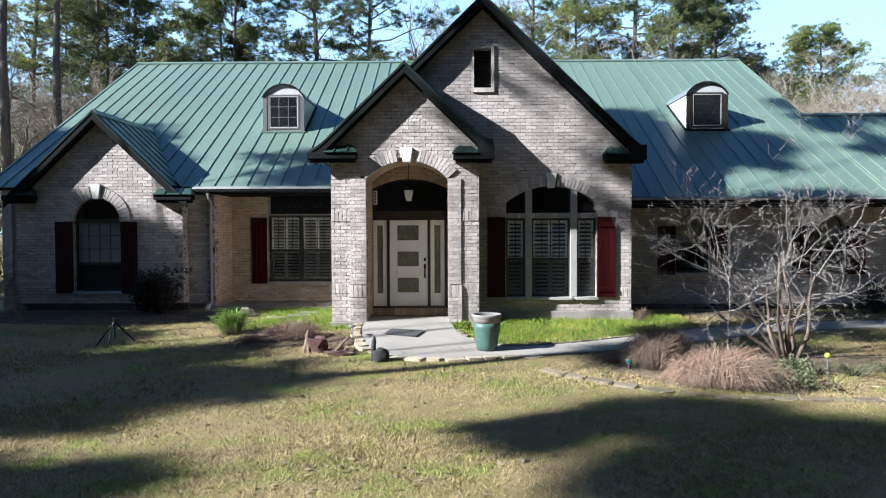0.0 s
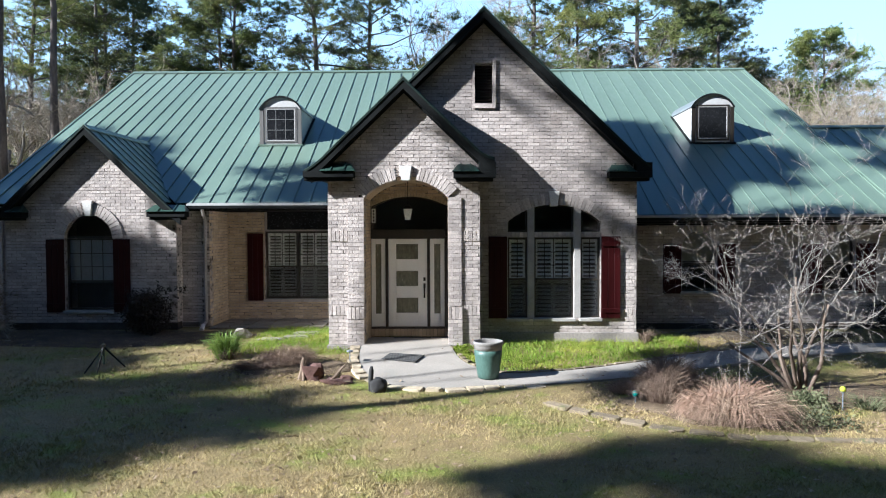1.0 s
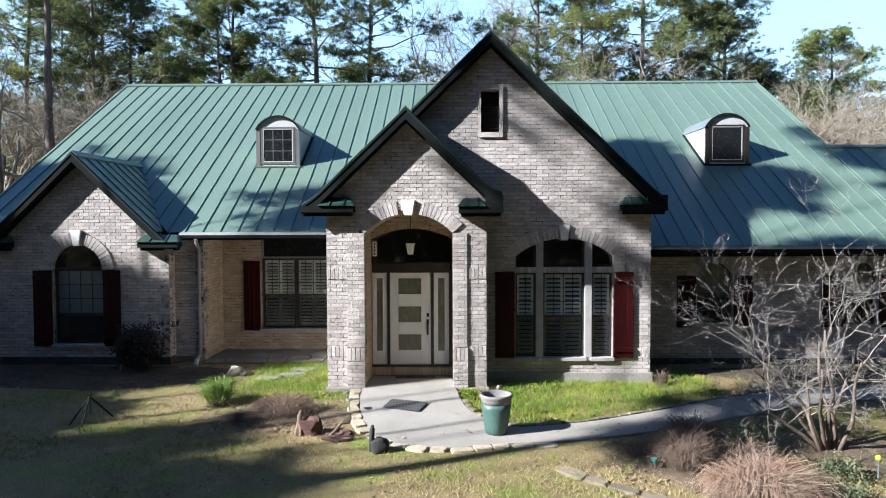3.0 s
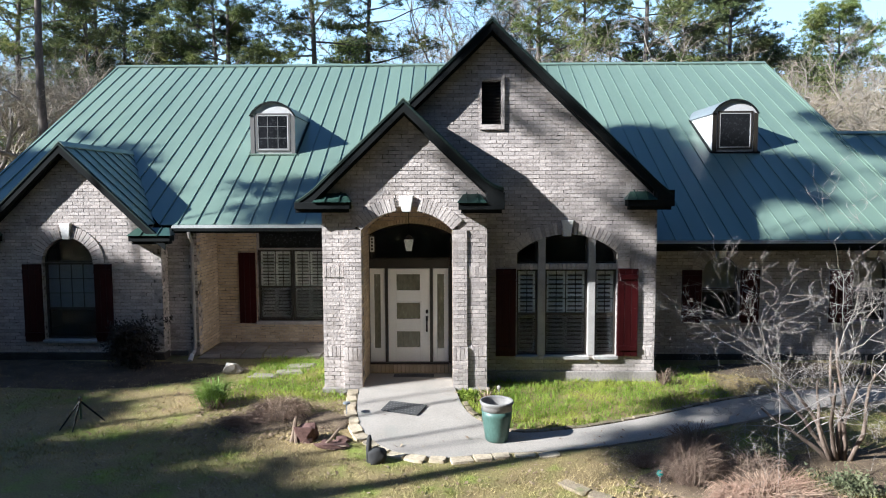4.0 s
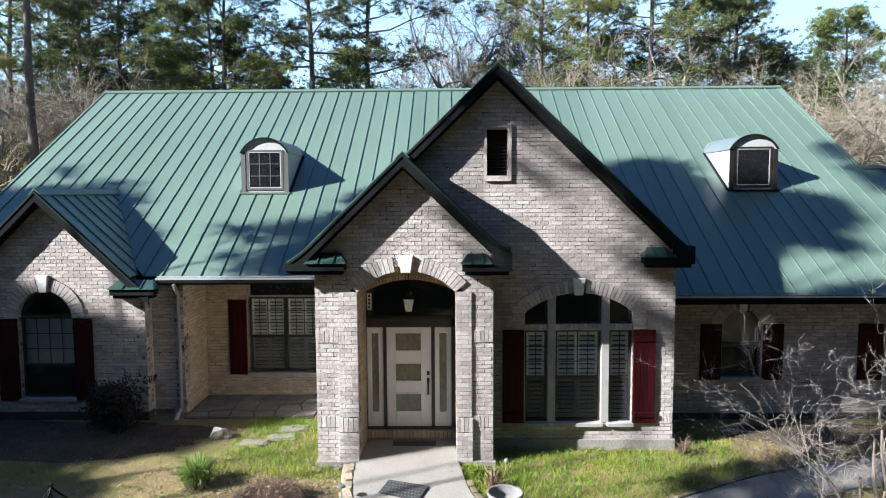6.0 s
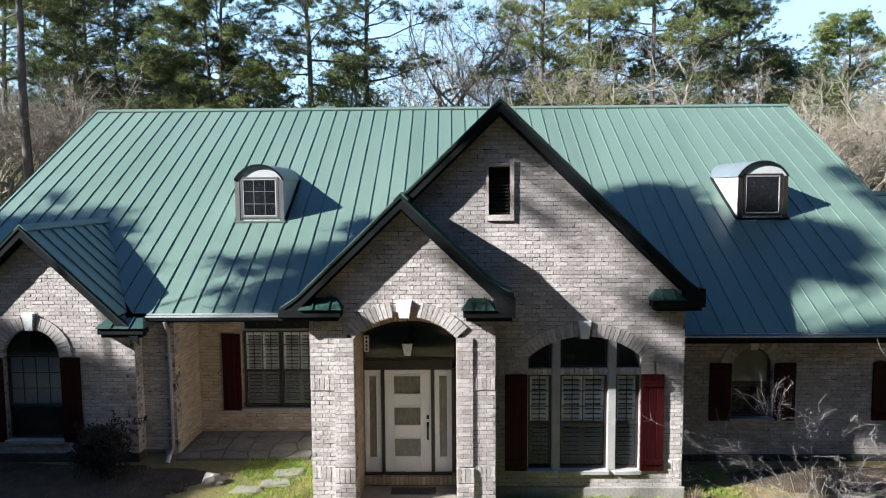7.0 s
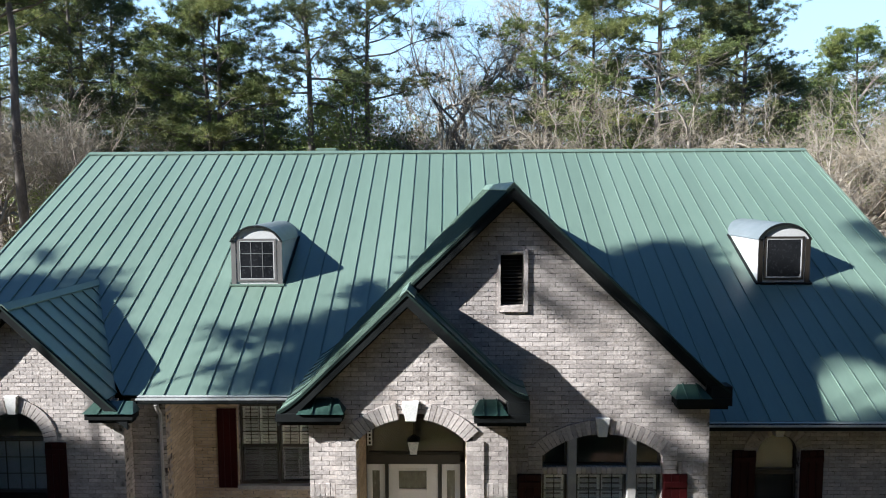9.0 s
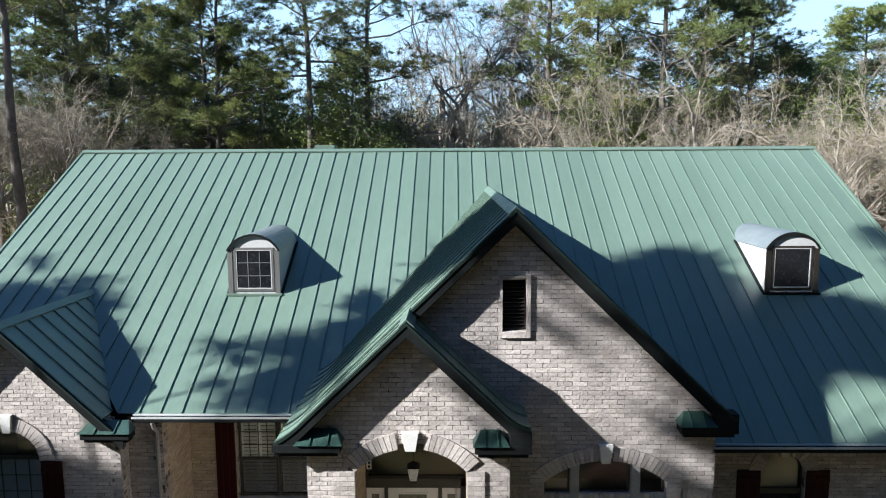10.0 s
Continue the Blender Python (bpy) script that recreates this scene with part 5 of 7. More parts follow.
# edging stones along the outer edge of the walk and beside the porch
edge_rng = random.Random(5)
edging = thing("stone_edging", (-0.9, 12.3, -0.05), "row of rough tan edging stones along the concrete walk", "edging")
run = np.concatenate([[0], np.cumsum([float(np.hypot(*(b - a))) for a, b in zip(WALK_OUT, WALK_OUT[1:])])])
along = lambda q: np.array((np.interp(q, run, [p[0] for p in WALK_OUT]), np.interp(q, run, [p[1] for p in WALK_OUT])))
q, k = 0.75, 0
while q < 6.2:
    half, deep = edge_rng.uniform(0.135, 0.185), edge_rng.uniform(0.085, 0.115)
    q += half
    c, d = along(q), along(q + 0.05) - along(q - 0.05)
    d /= np.hypot(*d)
    n = np.array((d[1], -d[0]))
    n *= 1 if n @ (np.array((0.3, 14.0)) - c) < 0 else -1
    c = c + n * (deep + edge_rng.uniform(0.0, 0.015))
    block = bmesh.new()
    lump(block, (0, 0, 0), (half, deep, 0.09), k + 3, 0.16, 2, 0.32)
    for v in block.verts:
        v.co.z = min(v.co.z, 0.055 + 0.004 * math.sin(40 * v.co.x + k))
    ob = part("stone", block, STONE, None)
    ob.matrix_basis = Matrix.Translation((c[0], c[1], walk_top(*c) - 0.045 + edge_rng.uniform(-0.012, 0.006))) @ Matrix.Rotation(math.atan2(d[1], d[0]) + edge_rng.uniform(-0.09, 0.09), 4, "Z")
    adopt(ob, edging)
    q += half + edge_rng.uniform(-0.005, 0.025) + (0.05 if q > 5.2 else 0.0)
    k += 1
inner_edging = thing("brick_edging", (1.5, 13.6, 0), "low weathered edging between the walk and the grass bed", "edging")
line = WALK_IN[6:62]
for i, (a, b) in enumerate(zip(line, line[1:])):
    d = (b - a) / np.hypot(*(b - a))
    n = np.array((-d[1], d[0])) * 0.075
    c = (a + b) / 2 + n * (1 if n @ (np.array((2.6, 15.0)) - a) > 0 else -1)
    ob = part("edging_brick", softened(boxed((-0.105, 0.105, -0.05, 0.05, -0.08, 0.010 + 0.006 * (i % 3))), 0.012), OLD_EDGING, None)
    ob.matrix_basis = Matrix.Translation((c[0], c[1], walk_top(*c) - 0.005)) @ Matrix.Rotation(math.atan2(d[1], d[0]) + edge_rng.uniform(-0.08, 0.08), 4, "Z")
    adopt(ob, inner_edging)

# flat stones laid round the front of the planting bed
BED_EDGE = [np.array(q) for q in ((1.62, 11.45), (2.25, 10.86), (2.62, 10.50), (3.02, 10.20), (3.50, 9.98), (3.95, 9.76), (4.50, 9.68), (5.15, 9.64), (5.9, 9.6), (6.6, 9.7))]
bed_edging = thing("stone_edging", (3.5, 10.0, 0), "flat weathered stones sunk round the planting bed", "edging")
run = np.concatenate([[0], np.cumsum([float(np.hypot(*(b - a))) for a, b in zip(BED_EDGE, BED_EDGE[1:])])])
at_run = lambda q: np.array((np.interp(q, run, [p[0] for p in BED_EDGE]), np.interp(q, run, [p[1] for p in BED_EDGE])))
q, k = 0.0, 0
while q < run[-1] - 0.3:
    half, deep = edge_rng.uniform(0.14, 0.24), edge_rng.uniform(0.08, 0.12)
    q += half
    c, d = at_run(q), at_run(q + 0.1) - at_run(q - 0.1)
    block = lump(bmesh.new(), (0, 0, 0), (half, deep, 0.06), k + 41, 0.16, 2, 0.32)
    for v in block.verts:
        v.co.z = min(v.co.z, 0.035 + 0.004 * math.sin(40 * v.co.x + k))
    ob = part("stone", block, OLD_EDGING, None)
    ob.matrix_basis = Matrix.Translation((c[0], c[1], ground_z(*c) - 0.008 + edge_rng.uniform(-0.01, 0.008))) @ Matrix.Rotation(math.atan2(d[1], d[0]) + edge_rng.uniform(-0.12, 0.12), 4, "Z")
    adopt(ob, bed_edging)
    q += half + edge_rng.uniform(0.0, 0.05)
    k += 1

# grass blades
g_rng = np.random.default_rng(11)


def in_bed(x, y):
    """The bright grass beds in front of the bay wall and left of the porch."""
    if 0.2 < x < 5.5 and y < (15.95 if x < 4.4 else 16.3):
        e = np.interp(x, [p[0] for p in WALK_IN[8:]], [p[1] for p in WALK_IN[8:]])
        return y > e + 0.12
    return -4.3 < x < -2.0 and 14.75 < y < 17.6


def sprinkle(count, x0, x1, y0, y1, keep):
    p = np.stack([g_rng.uniform(x0, x1, count), g_rng.uniform(y0, y1, count)], 1)
    return np.array([q for q in p if keep(q[0], q[1])])


def blade_field(name, spots, per, height, width, lean, mat, parent, spread_r, label, category):
    n = len(spots)
    base = np.repeat(spots, per, 0) + g_rng.normal(0, spread_r, (n * per, 2))
    z = np.array([ground_z(x, y) for x, y in base]) - 0.01
    h = g_rng.uniform(*height, n * per)
    roots = np.column_stack([base, z])
    tips = roots + np.column_stack([g_rng.normal(0, lean, (n * per, 2)), h])
    ob = part(name, blades_mesh(name, roots, tips, g_rng.uniform(0.5, 1.2, n * per) * width, None, g_rng), mat, parent, "", "stuff")
    return tagged(ob, label, category)


lawn_keep = lambda x, y: not near_walk(x, y, 0.22) and not in_bed(x, y) and not (0.1 < x < 4.4 and y > 15.9) and not (-2.5 < x < 0.8 and y > 15.2) and y < 17.5
blade_field("grass", sprinkle(26000, -6.5, 7.0, 4.6, 9.5, lawn_keep), 4, (0.025, 0.065), 0.008, 0.03, LAWN_BLADE, None, 0.03, "short dry winter grass of the lawn", "grass")
blade_field("grass", sprinkle(24000, -11.5, 11.0, 9.5, 17.3, lawn_keep), 4, (0.025, 0.07), 0.010, 0.03, LAWN_BLADE, None, 0.04, "short dry winter grass near the house", "grass")
blade_field("bed_grass", sprinkle(9800, -4.3, 5.5, 13.2, 17.6, in_bed), 5, (0.06, 0.15), 0.012, 0.05, BED_GRASS, None, 0.04, "bright green grass and clover in the front bed", "grass")
blade_field("grass", sprinkle(2200, -10.5, 10.0, 5.0, 17.3, lawn_keep), 12, (0.04, 0.085), 0.008, 0.04, LAWN_BLADE, None, 0.05, "taller tufts of grass standing in the lawn", "grass")


# bare earth and mulch of the planting beds
def soil_bed(cx, cy, rx, ry, turn, seed, label, mat=None):
    bm = bmesh.new()
    c, s = math.cos(radians(turn)), math.sin(radians(turn))
    rows = []
    for k in range(1, 7):
        ring = []
        for i in range(40):
            a = math.tau * i / 40
            r = k / 6 * (1 + 0.28 * noise.noise(Vector((math.cos(a) * 1.6 + seed, math.sin(a) * 1.6, 0))) + 0.10 * noise.noise(Vector((math.cos(a) * 6 + seed, math.sin(a) * 6, 3))))
            u, v = rx * r * math.cos(a), ry * r * math.sin(a)
            x, y = cx + u * c - v * s, cy + u * s + v * c
            ring.append(bm.verts.new((x, y, ground_z(x, y) + 0.035 * (1 - (k / 6) ** 4) + 0.03 * noise.noise(Vector((x * 3, y * 3, 1))) - (0.05 if k == 6 else 0))))
        rows.append(ring)
    bm.faces.new(rows[0])
    for a, b in zip(rows, rows[1:]):
        for i in range(40):
            bm.faces.new((a[i], a[(i + 1) % 40], b[(i + 1) % 40], b[i]))
    tagged(part("planting_bed", bm, mat or MULCH, None, "", "structure", smooth=True), label, "bed")


soil_bed(4.1, 11.15, 1.75, 0.95, -38, 1.0, "planting bed of brown mulch and dry litter")
soil_bed(6.6, 12.0, 1.5, 0.9, 5, 2.0, "planting bed of brown mulch under the bare tree")
soil_bed(-3.2, 13.75, 0.95, 0.5, 15, 3.0, "small bed of brown mulch and dry stems")
soil_bed(-2.1, 13.75, 0.45, 0.5, 0, 4.0, "patch of bare earth beside the walk")
soil_bed(-8.6, 16.55, 4.4, 1.25, 0, 5.0, "bed of bare earth along the wing, shade put into its colour", SHADE_TONED_SOIL)
soil_bed(7.5, 16.75, 2.5, 0.7, 0, 6.0, "bed of bare earth along the wall, shade put into its colour", SHADE_TONED_SOIL)
# fallen leaves
n = 4800
off_porch = lambda x, y: not (-2.5 < x < 0.8 and y > 15.2)
spots = np.concatenate([sprinkle(n, -9, 9, 5, 16.5, off_porch), sprinkle(2600, 2.4, 8.5, 10.2, 13.4, off_porch), sprinkle(1200, -4.6, -1.8, 13.0, 14.6, off_porch), sprinkle(900, 4.4, 9.5, 15.2, 17.0, off_porch)])
lv = []
for x, y in spots:
    z = (walk_top(x, y) if near_walk(x, y) else ground_z(x, y)) + 0.02
    if near_walk(x, y) and g_rng.random() < 0.8:
        continue
    lv.append((x, y, z))
lv = np.array(lv)
ang = g_rng.uniform(0, 6.28, len(lv))
ln = g_rng.uniform(0.02, 0.05, len(lv))
d1 = np.column_stack([np.cos(ang), np.sin(ang), g_rng.normal(0, 0.25, len(lv))]) * ln[:, None]
d2 = np.column_stack([-np.sin(ang), np.cos(ang), g_rng.normal(0, 0.25, len(lv))]) * (ln * 0.45)[:, None]
v = np.stack([lv - d1, lv + d2, lv + d1, lv - d2], 1).reshape(-1, 3)
litter = part("fallen_leaves", mesh_from("fallen_leaves", v, np.arange(len(v)).reshape(-1, 4)), LEAF_LITTER, None, "", "stuff")
tagged(litter, "brown fallen leaves scattered over the lawn", "leaves")

# ---- garden things ----
def tuft(name, at, radius, height, count, width, mat, label, seed, droop=0.5, category="plant", parent=None):
    """A clump of long arching blades."""
    rng = np.random.default_rng(seed)
    z0 = ground_z(at[0], at[1]) - 0.01
    ang = rng.uniform(0, math.tau, count)
    r0 = np.abs(rng.normal(0, radius * 0.22, count))
    roots = np.column_stack([at[0] + np.cos(ang) * r0, at[1] + np.sin(ang) * r0, np.full(count, z0)])
    a2 = ang + rng.normal(0, 0.6, count)
    reach = radius * rng.uniform(0.3, 1.1, count)
    h = height * rng.uniform(0.45, 1.1, count)
    tips = roots + np.column_stack([np.cos(a2) * reach, np.sin(a2) * reach, h * (1 - droop * rng.uniform(0.4, 1.5, count))])
    tips[:, 2] = np.maximum(tips[:, 2], z0 + 0.02)
    bend = np.column_stack([-np.cos(a2) * reach * 0.15, -np.sin(a2) * reach * 0.15, h * droop * rng.uniform(0.5, 1.1, count)])
    me = blades_mesh(name, roots, tips, width * rng.uniform(0.6, 1.3, count), bend, rng)
    ob = part(name, me, mat, parent)
    if parent is None:
        tagged(ob, label, category)
    return ob


# glazed pot on the walk
PX, PY = 0.82, 12.95
pz = walk_top(PX, PY)
pot = thing("plant_pot", (PX, PY, pz), "tall teal glazed pot with a bare clay rim", "pot")
part("body", lathe(bmesh.new(), [(0.165, 0.0), (0.185, 0.02), (0.20, 0.12), (0.225, 0.28), (0.245, 0.42), (0.251, 0.515)], (PX, PY, pz), 40), GLAZE, pot, "teal glazed body", smooth=True)
part("rim", lathe(bmesh.new(), [(0.251, 0.516), (0.252, 0.58), (0.262, 0.60), (0.275, 0.625), (0.277, 0.65), (0.268, 0.665), (0.245, 0.665), (0.232, 0.64), (0.228, 0.50)], (PX, PY, pz), 40), CLAY_RIM, pot, "bare grey clay rim", smooth=True)
part("soil", lathe(bmesh.new(), [(0.227, 0.48), (0.227, 0.50), (0.12, 0.515), (0.02, 0.52)], (PX, PY, pz), 24), POTTING_SOIL, pot)


def mat_thing(cx, cy, w, d, turn, z, label):
    ob = thing("door_mat", (cx, cy, z), label, "mat")
    base = part("base", softened(boxed((cx - w / 2, cx + w / 2, cy - d / 2, cy + d / 2, z, z + 0.012)), 0.004), RUBBER, ob)
    for i in range(11):
        for j in range(5):
            x, y = cx + w * 0.86 * ((i + 0.5 * (j % 2)) / 10.5 - 0.5), cy + d * 0.76 * (j / 4 - 0.5)
            part("stud", softened(boxed((x - 0.014, x + 0.014, y - 0.010, y + 0.010, z + 0.0121, z + 0.018)), 0.002, 1), WORN_RUBBER, ob)
    ob.matrix_basis = pose(cx, cy, z, 0, 0, turn)
    return ob


m1 = mat_thing(-0.80, 14.20, 0.74, 0.44, -20, 0, "black rubber door mat lying askew on the walk")
m1.location.z = walk_top(-0.8, 14.2) + 0.006
m1.rotation_euler.x = math.atan(0.125)
m2 = mat_thing(-0.72, 15.98, 0.85, 0.62, 0, 0.163, "black rubber mat before the front door")

# tripod stand on the grass
tx, ty = -6.40, 13.58
tz = ground_z(tx, ty)
tripod = thing("tripod_stand", (tx, ty, tz), "dark green tripod stand with spread legs on the lawn", "stand")
for fx, fy in ((-6.66, 13.36), (-6.40, 13.30), (-6.10, 13.80)):
    top = Vector((tx, ty, tz + 0.44))
    foot = Vector((fx, fy, ground_z(fx, fy)))
    leg = part("leg", tube(bmesh.new(), [top, top.lerp(foot, 0.6)], [0.017, 0.015], 6), TRIPOD_BLACK, tripod)
    part("foot", tube(bmesh.new(), [top.lerp(foot, 0.58), foot], [0.019, 0.012], 6), TRIPOD_BLACK, leg)
part("column", tube(bmesh.new(), [(tx, ty, tz + 0.12), (tx, ty, tz + 0.42), (tx, ty, tz + 0.52)], [0.02, 0.02, 0.012], 8), STAND_GREEN, tripod)
part("head", softened(boxed((tx - 0.03, tx + 0.03, ty - 0.03, ty + 0.03, tz + 0.45, tz + 0.50)), 0.006), BLACK_IRON, tripod)

tuft("daylily", (-4.40, 14.50), 0.42, 0.64, 520, 0.016, STRAP_LEAF, "clump of bright green strap leaves on the lawn", 3, 0.35)
tuft("dead_perennial", (-4.34, 14.36), 0.26, 0.22, 120, 0.012, DEAD_BROWN, "dry brown leaves at the foot of the green clump", 4, 0.8)


def rock(name, at, size, seed, mat, label, turn=0, category="rock"):
    ob = part(name, lump(bmesh.new(), (0, 0, 0), size, seed, 0.6, 2, 0.6), mat, None)
    ob.matrix_basis = pose(at[0], at[1], ground_z(*at) + size[2] * 0.45, 0, 0, turn)
    return tagged(ob, label, category)


rock("rock", (-4.70, 16.55), (0.18, 0.12, 0.13), 3, WHITE_ROCK, "pale rounded rock at the edge of the grass")
rock("rock", (-2.30, 13.0), (0.17, 0.12, 0.20), 9, RED_ROCK, "upright block of dark red sandstone")
rock("rock", (-1.86, 12.72), (0.25, 0.13, 0.05), 12, RED_ROCK, "flat slab of dark red sandstone", -20)
rock("rock", (-1.72, 12.95), (0.12, 0.10, 0.05), 14, RED_ROCK, "small flat piece of red sandstone", 30)
rock("rock", (-2.05, 15.12), (0.09, 0.06, 0.05), 17, WHITE_ROCK, "small pale stone by the porch pier")
for k, (a, b, r) in enumerate((((-2.55, 12.93, 0.0), (-2.49, 13.0, 0.40), 0.045), ((-2.47, 12.88, 0.0), (-2.52, 12.98, 0.33), 0.03), ((-1.98, 12.72, 0.02), (-1.72, 12.80, 0.30), 0.028), ((-2.02, 12.68, 0.02), (-1.60, 12.60, 0.06), 0.025))):
    gz = ground_z(a[0], a[1])
    p, q = Vector(a) + Vector((0, 0, gz)), Vector(b) + Vector((0, 0, gz))
    ob = part("driftwood", tube(bmesh.new(), [p, p.lerp(q, 0.4) + Vector((0.012, 0, 0)), p.lerp(q, 0.75), q], [r, r * 0.9, r * 0.8, r * 0.45], 7), DRIFTWOOD, None)
    tagged(ob, "weathered piece of driftwood standing among the stones", "driftwood")
# dark ornament beside the walk: a mound with a tall neck
ox, oy = -1.12, 12.12
oz = ground_z(ox, oy)
bm = lump(bmesh.new(), (ox + 0.06, oy, oz + 0.08), (0.14, 0.11, 0.15), 21, 0.3, 3)
tube(bm, [(ox - 0.05, oy, oz + 0.02), (ox - 0.06, oy, oz + 0.22), (ox - 0.05, oy, oz + 0.36), (ox - 0.045, oy, oz + 0.43)], [0.05, 0.042, 0.04, 0.02], 8)
tagged(part("garden_ornament", bm, DARK_STONE, None, smooth=True), "dark stone garden ornament with an upright neck", "ornament")


def stake_light(at, height, ball, mat, label, name="stake_light"):
    z = ground_z(*at)
    ob = thing(name, (at[0], at[1], z), label, "garden light")
    part("stake", tube(bmesh.new(), [(at[0], at[1], z - 0.02), (at[0], at[1], z + height)], [0.010, 0.010], 6), SOLAR_GREY, ob)
    bm = bmesh.new()
    bmesh.ops.create_uvsphere(bm, u_segments=20, v_segments=12, radius=ball)
    for v in bm.verts:
        v.co += Vector((at[0], at[1], z + height + ball * 0.8))
    part("globe", bm, mat, ob, smooth=True)
    part("collar", lathe(bmesh.new(), [(ball * 0.5, 0), (ball * 0.55, 0.01), (ball * 0.4, 0.025)], (at[0], at[1], z + height - 0.012), 12), SOLAR_GREY, ob)


stake_light((3.02, 11.40), 0.12, 0.048, TEAL_PLASTIC, "teal glass globe garden light on a stake")
stake_light((6.02, 11.05), 0.28, 0.045, LIME_PLASTIC, "lime glass globe garden light on a stake")
stake_light((1.02, 15.25), 0.06, 0.045, WHITE_ROCK, "small white globe light in the grass bed")
sx, sy = -1.80, 13.95
sz = ground_z(sx, sy)
solar = thing("solar_light", (sx, sy, sz), "small grey solar path light on a thin stake", "garden light")
part("stake", tube(bmesh.new(), [(sx, sy, sz - 0.02), (sx, sy, sz + 0.24)], [0.011, 0.011], 6), SOLAR_GREY, solar)
part("cap", lathe(bmesh.new(), [(0.03, 0.0), (0.07, 0.012), (0.062, 0.035), (0.01, 0.05)], (sx, sy, sz + 0.24), 16), SOLAR_GREY, solar)

# patio slab and stepping stones by the recess
patio = thing("patio", (-4.2, 18.6, 0.2), "pale flagstone patio in the recess", "patio")
f_rng = random.Random(8)
part("bedding", boxed((-5.88, -2.46, 17.62, 19.31, 0.0, 0.178)), MULCH, patio, "dark soil between the flagstones")
NX, NY = 7, 4
corner = {(i, j): (-5.86 + 3.38 * i / NX + (f_rng.uniform(-0.11, 0.11) if 0 < i < NX else 0), 17.66 + 1.62 * j / NY + (f_rng.uniform(-0.09, 0.09) if 0 < j < NY else 0)) for i in range(NX + 1) for j in range(NY + 1)}
for i in range(NX):
    for j in range(NY):
        q = [Vector((*corner[k], 0)) for k in ((i, j), (i + 1, j), (i + 1, j + 1), (i, j + 1))]
        mid = sum(q, Vector()) / 4
        q = [mid + (p - mid) * 0.93 for p in q]
        top = 0.212 + f_rng.uniform(-0.012, 0.012)
        part("flagstone", softened(hexa(bmesh.new(), [(p.x, p.y, 0.16) for p in q] + [(p.x, p.y, top) for p in q]), 0.012), FLAG, patio)
for x, y, w, d, t in ((-3.42, 16.55, 0.30, 0.20, 12), (-3.95, 16.25, 0.28, 0.20, -8), (-3.3, 17.0, 0.3, 0.22, 5)):
    ob = part("stepping_stone", lump(bmesh.new(), (0, 0, 0), (w, d * 0.85, 0.035), int(x * 10) % 17, 0.3, 2, 0.4), FLAG, None)
    ob.matrix_basis = pose(x, y, ground_z(x, y) + 0.012, 0, 0, t)
    tagged(ob, "flat grey-tan stone set in the lawn", "stone")

# dead ornamental grasses in the right bed
def mop(name, at, size, height, count, width, mat, label, seed, drift=(0, 0), stiff=0.0):
    """A mound of long hair-like blades that rise from a broad foot, arch over and hang to the ground."""
    rng = np.random.default_rng(seed)
    z0 = ground_z(at[0], at[1]) - 0.01
    ang = rng.uniform(0, math.tau, count)
    far = np.sqrt(rng.uniform(0, 1, count))
    foot = np.column_stack([np.cos(ang) * size[0] * 0.42 * far, np.sin(ang) * size[1] * 0.42 * far])
    a2 = ang + rng.normal(0, 1.0, count)
    way = np.column_stack([np.cos(a2) * size[0], np.sin(a2) * size[1]]) * rng.uniform(0.2, 0.95, count)[:, None] + np.array(drift) * rng.uniform(0.2, 1.0, count)[:, None]
    h = height * (1 - 0.45 * far) * rng.uniform(0.55, 1.15, count)
    end = rng.uniform(0.0, 0.35, count) + stiff * rng.uniform(0.2, 1.0, count)
    pts = []
    for s, rise in ((0, 0.0), (0.28, 0.80), (0.60, 1.0), (1.0, None)):
        z = h * (rise if rise is not None else end)
        xy = foot + way * s + rng.normal(0, 0.035, (count, 2)) * (s > 0)
        pts.append(np.column_stack([at[0] + xy[:, 0], at[1] + xy[:, 1], np.maximum(z0 + z, z0 + 0.004)]))
    side = np.cross(pts[3] - pts[0], rng.normal(size=(count, 3)))
    side *= (width * rng.uniform(0.5, 1.2, count) / 2 / np.maximum(np.linalg.norm(side, axis=1), 1e-9))[:, None]
    v = np.stack([pts[0] - side, pts[0] + side, pts[1] - side, pts[1] + side, pts[2] - side * 0.8, pts[2] + side * 0.8, pts[3]], 1).reshape(-1, 3)
    i = 7 * np.arange(count)[:, None]
    f = np.concatenate([i + [0, 1, 3], i + [0, 3, 2], i + [2, 3, 5], i + [2, 5, 4], i + [4, 5, 6]], 1).reshape(-1, 3)
    return tagged(part(name, mesh_from(name, v, f), mat, None), label, "ornamental grass")


HEAP = "tangled heap of dry brown stems of a dead perennial"
mop("dead_perennial", (-2.92, 14.0), (0.55, 0.42), 0.42, 1300, 0.0065, DEAD_STRAW, HEAP, 61, (0.05, -0.1))
mop("dead_perennial", (-3.05, 13.9), (0.60, 0.40), 0.36, 1100, 0.0065, DEAD_BROWN, HEAP, 62, (-0.1, -0.1))
mop("dead_perennial", (-3.55, 13.62), (0.50, 0.32), 0.20, 800, 0.0065, DEAD_BROWN, HEAP, 63, (-0.1, 0))
MOP = "mound of pale dry ornamental grass hanging to the ground"
mop("dead_grass_clump", (4.16, 10.46), (0.88, 0.70), 0.60, 2200, 0.007, DEAD_STRAW, MOP, 31, (0.10, -0.18))
mop("dead_grass_clump", (3.72, 10.62), (0.42, 0.40), 0.40, 800, 0.007, DEAD_STRAW, MOP, 32, (-0.05, -0.15))
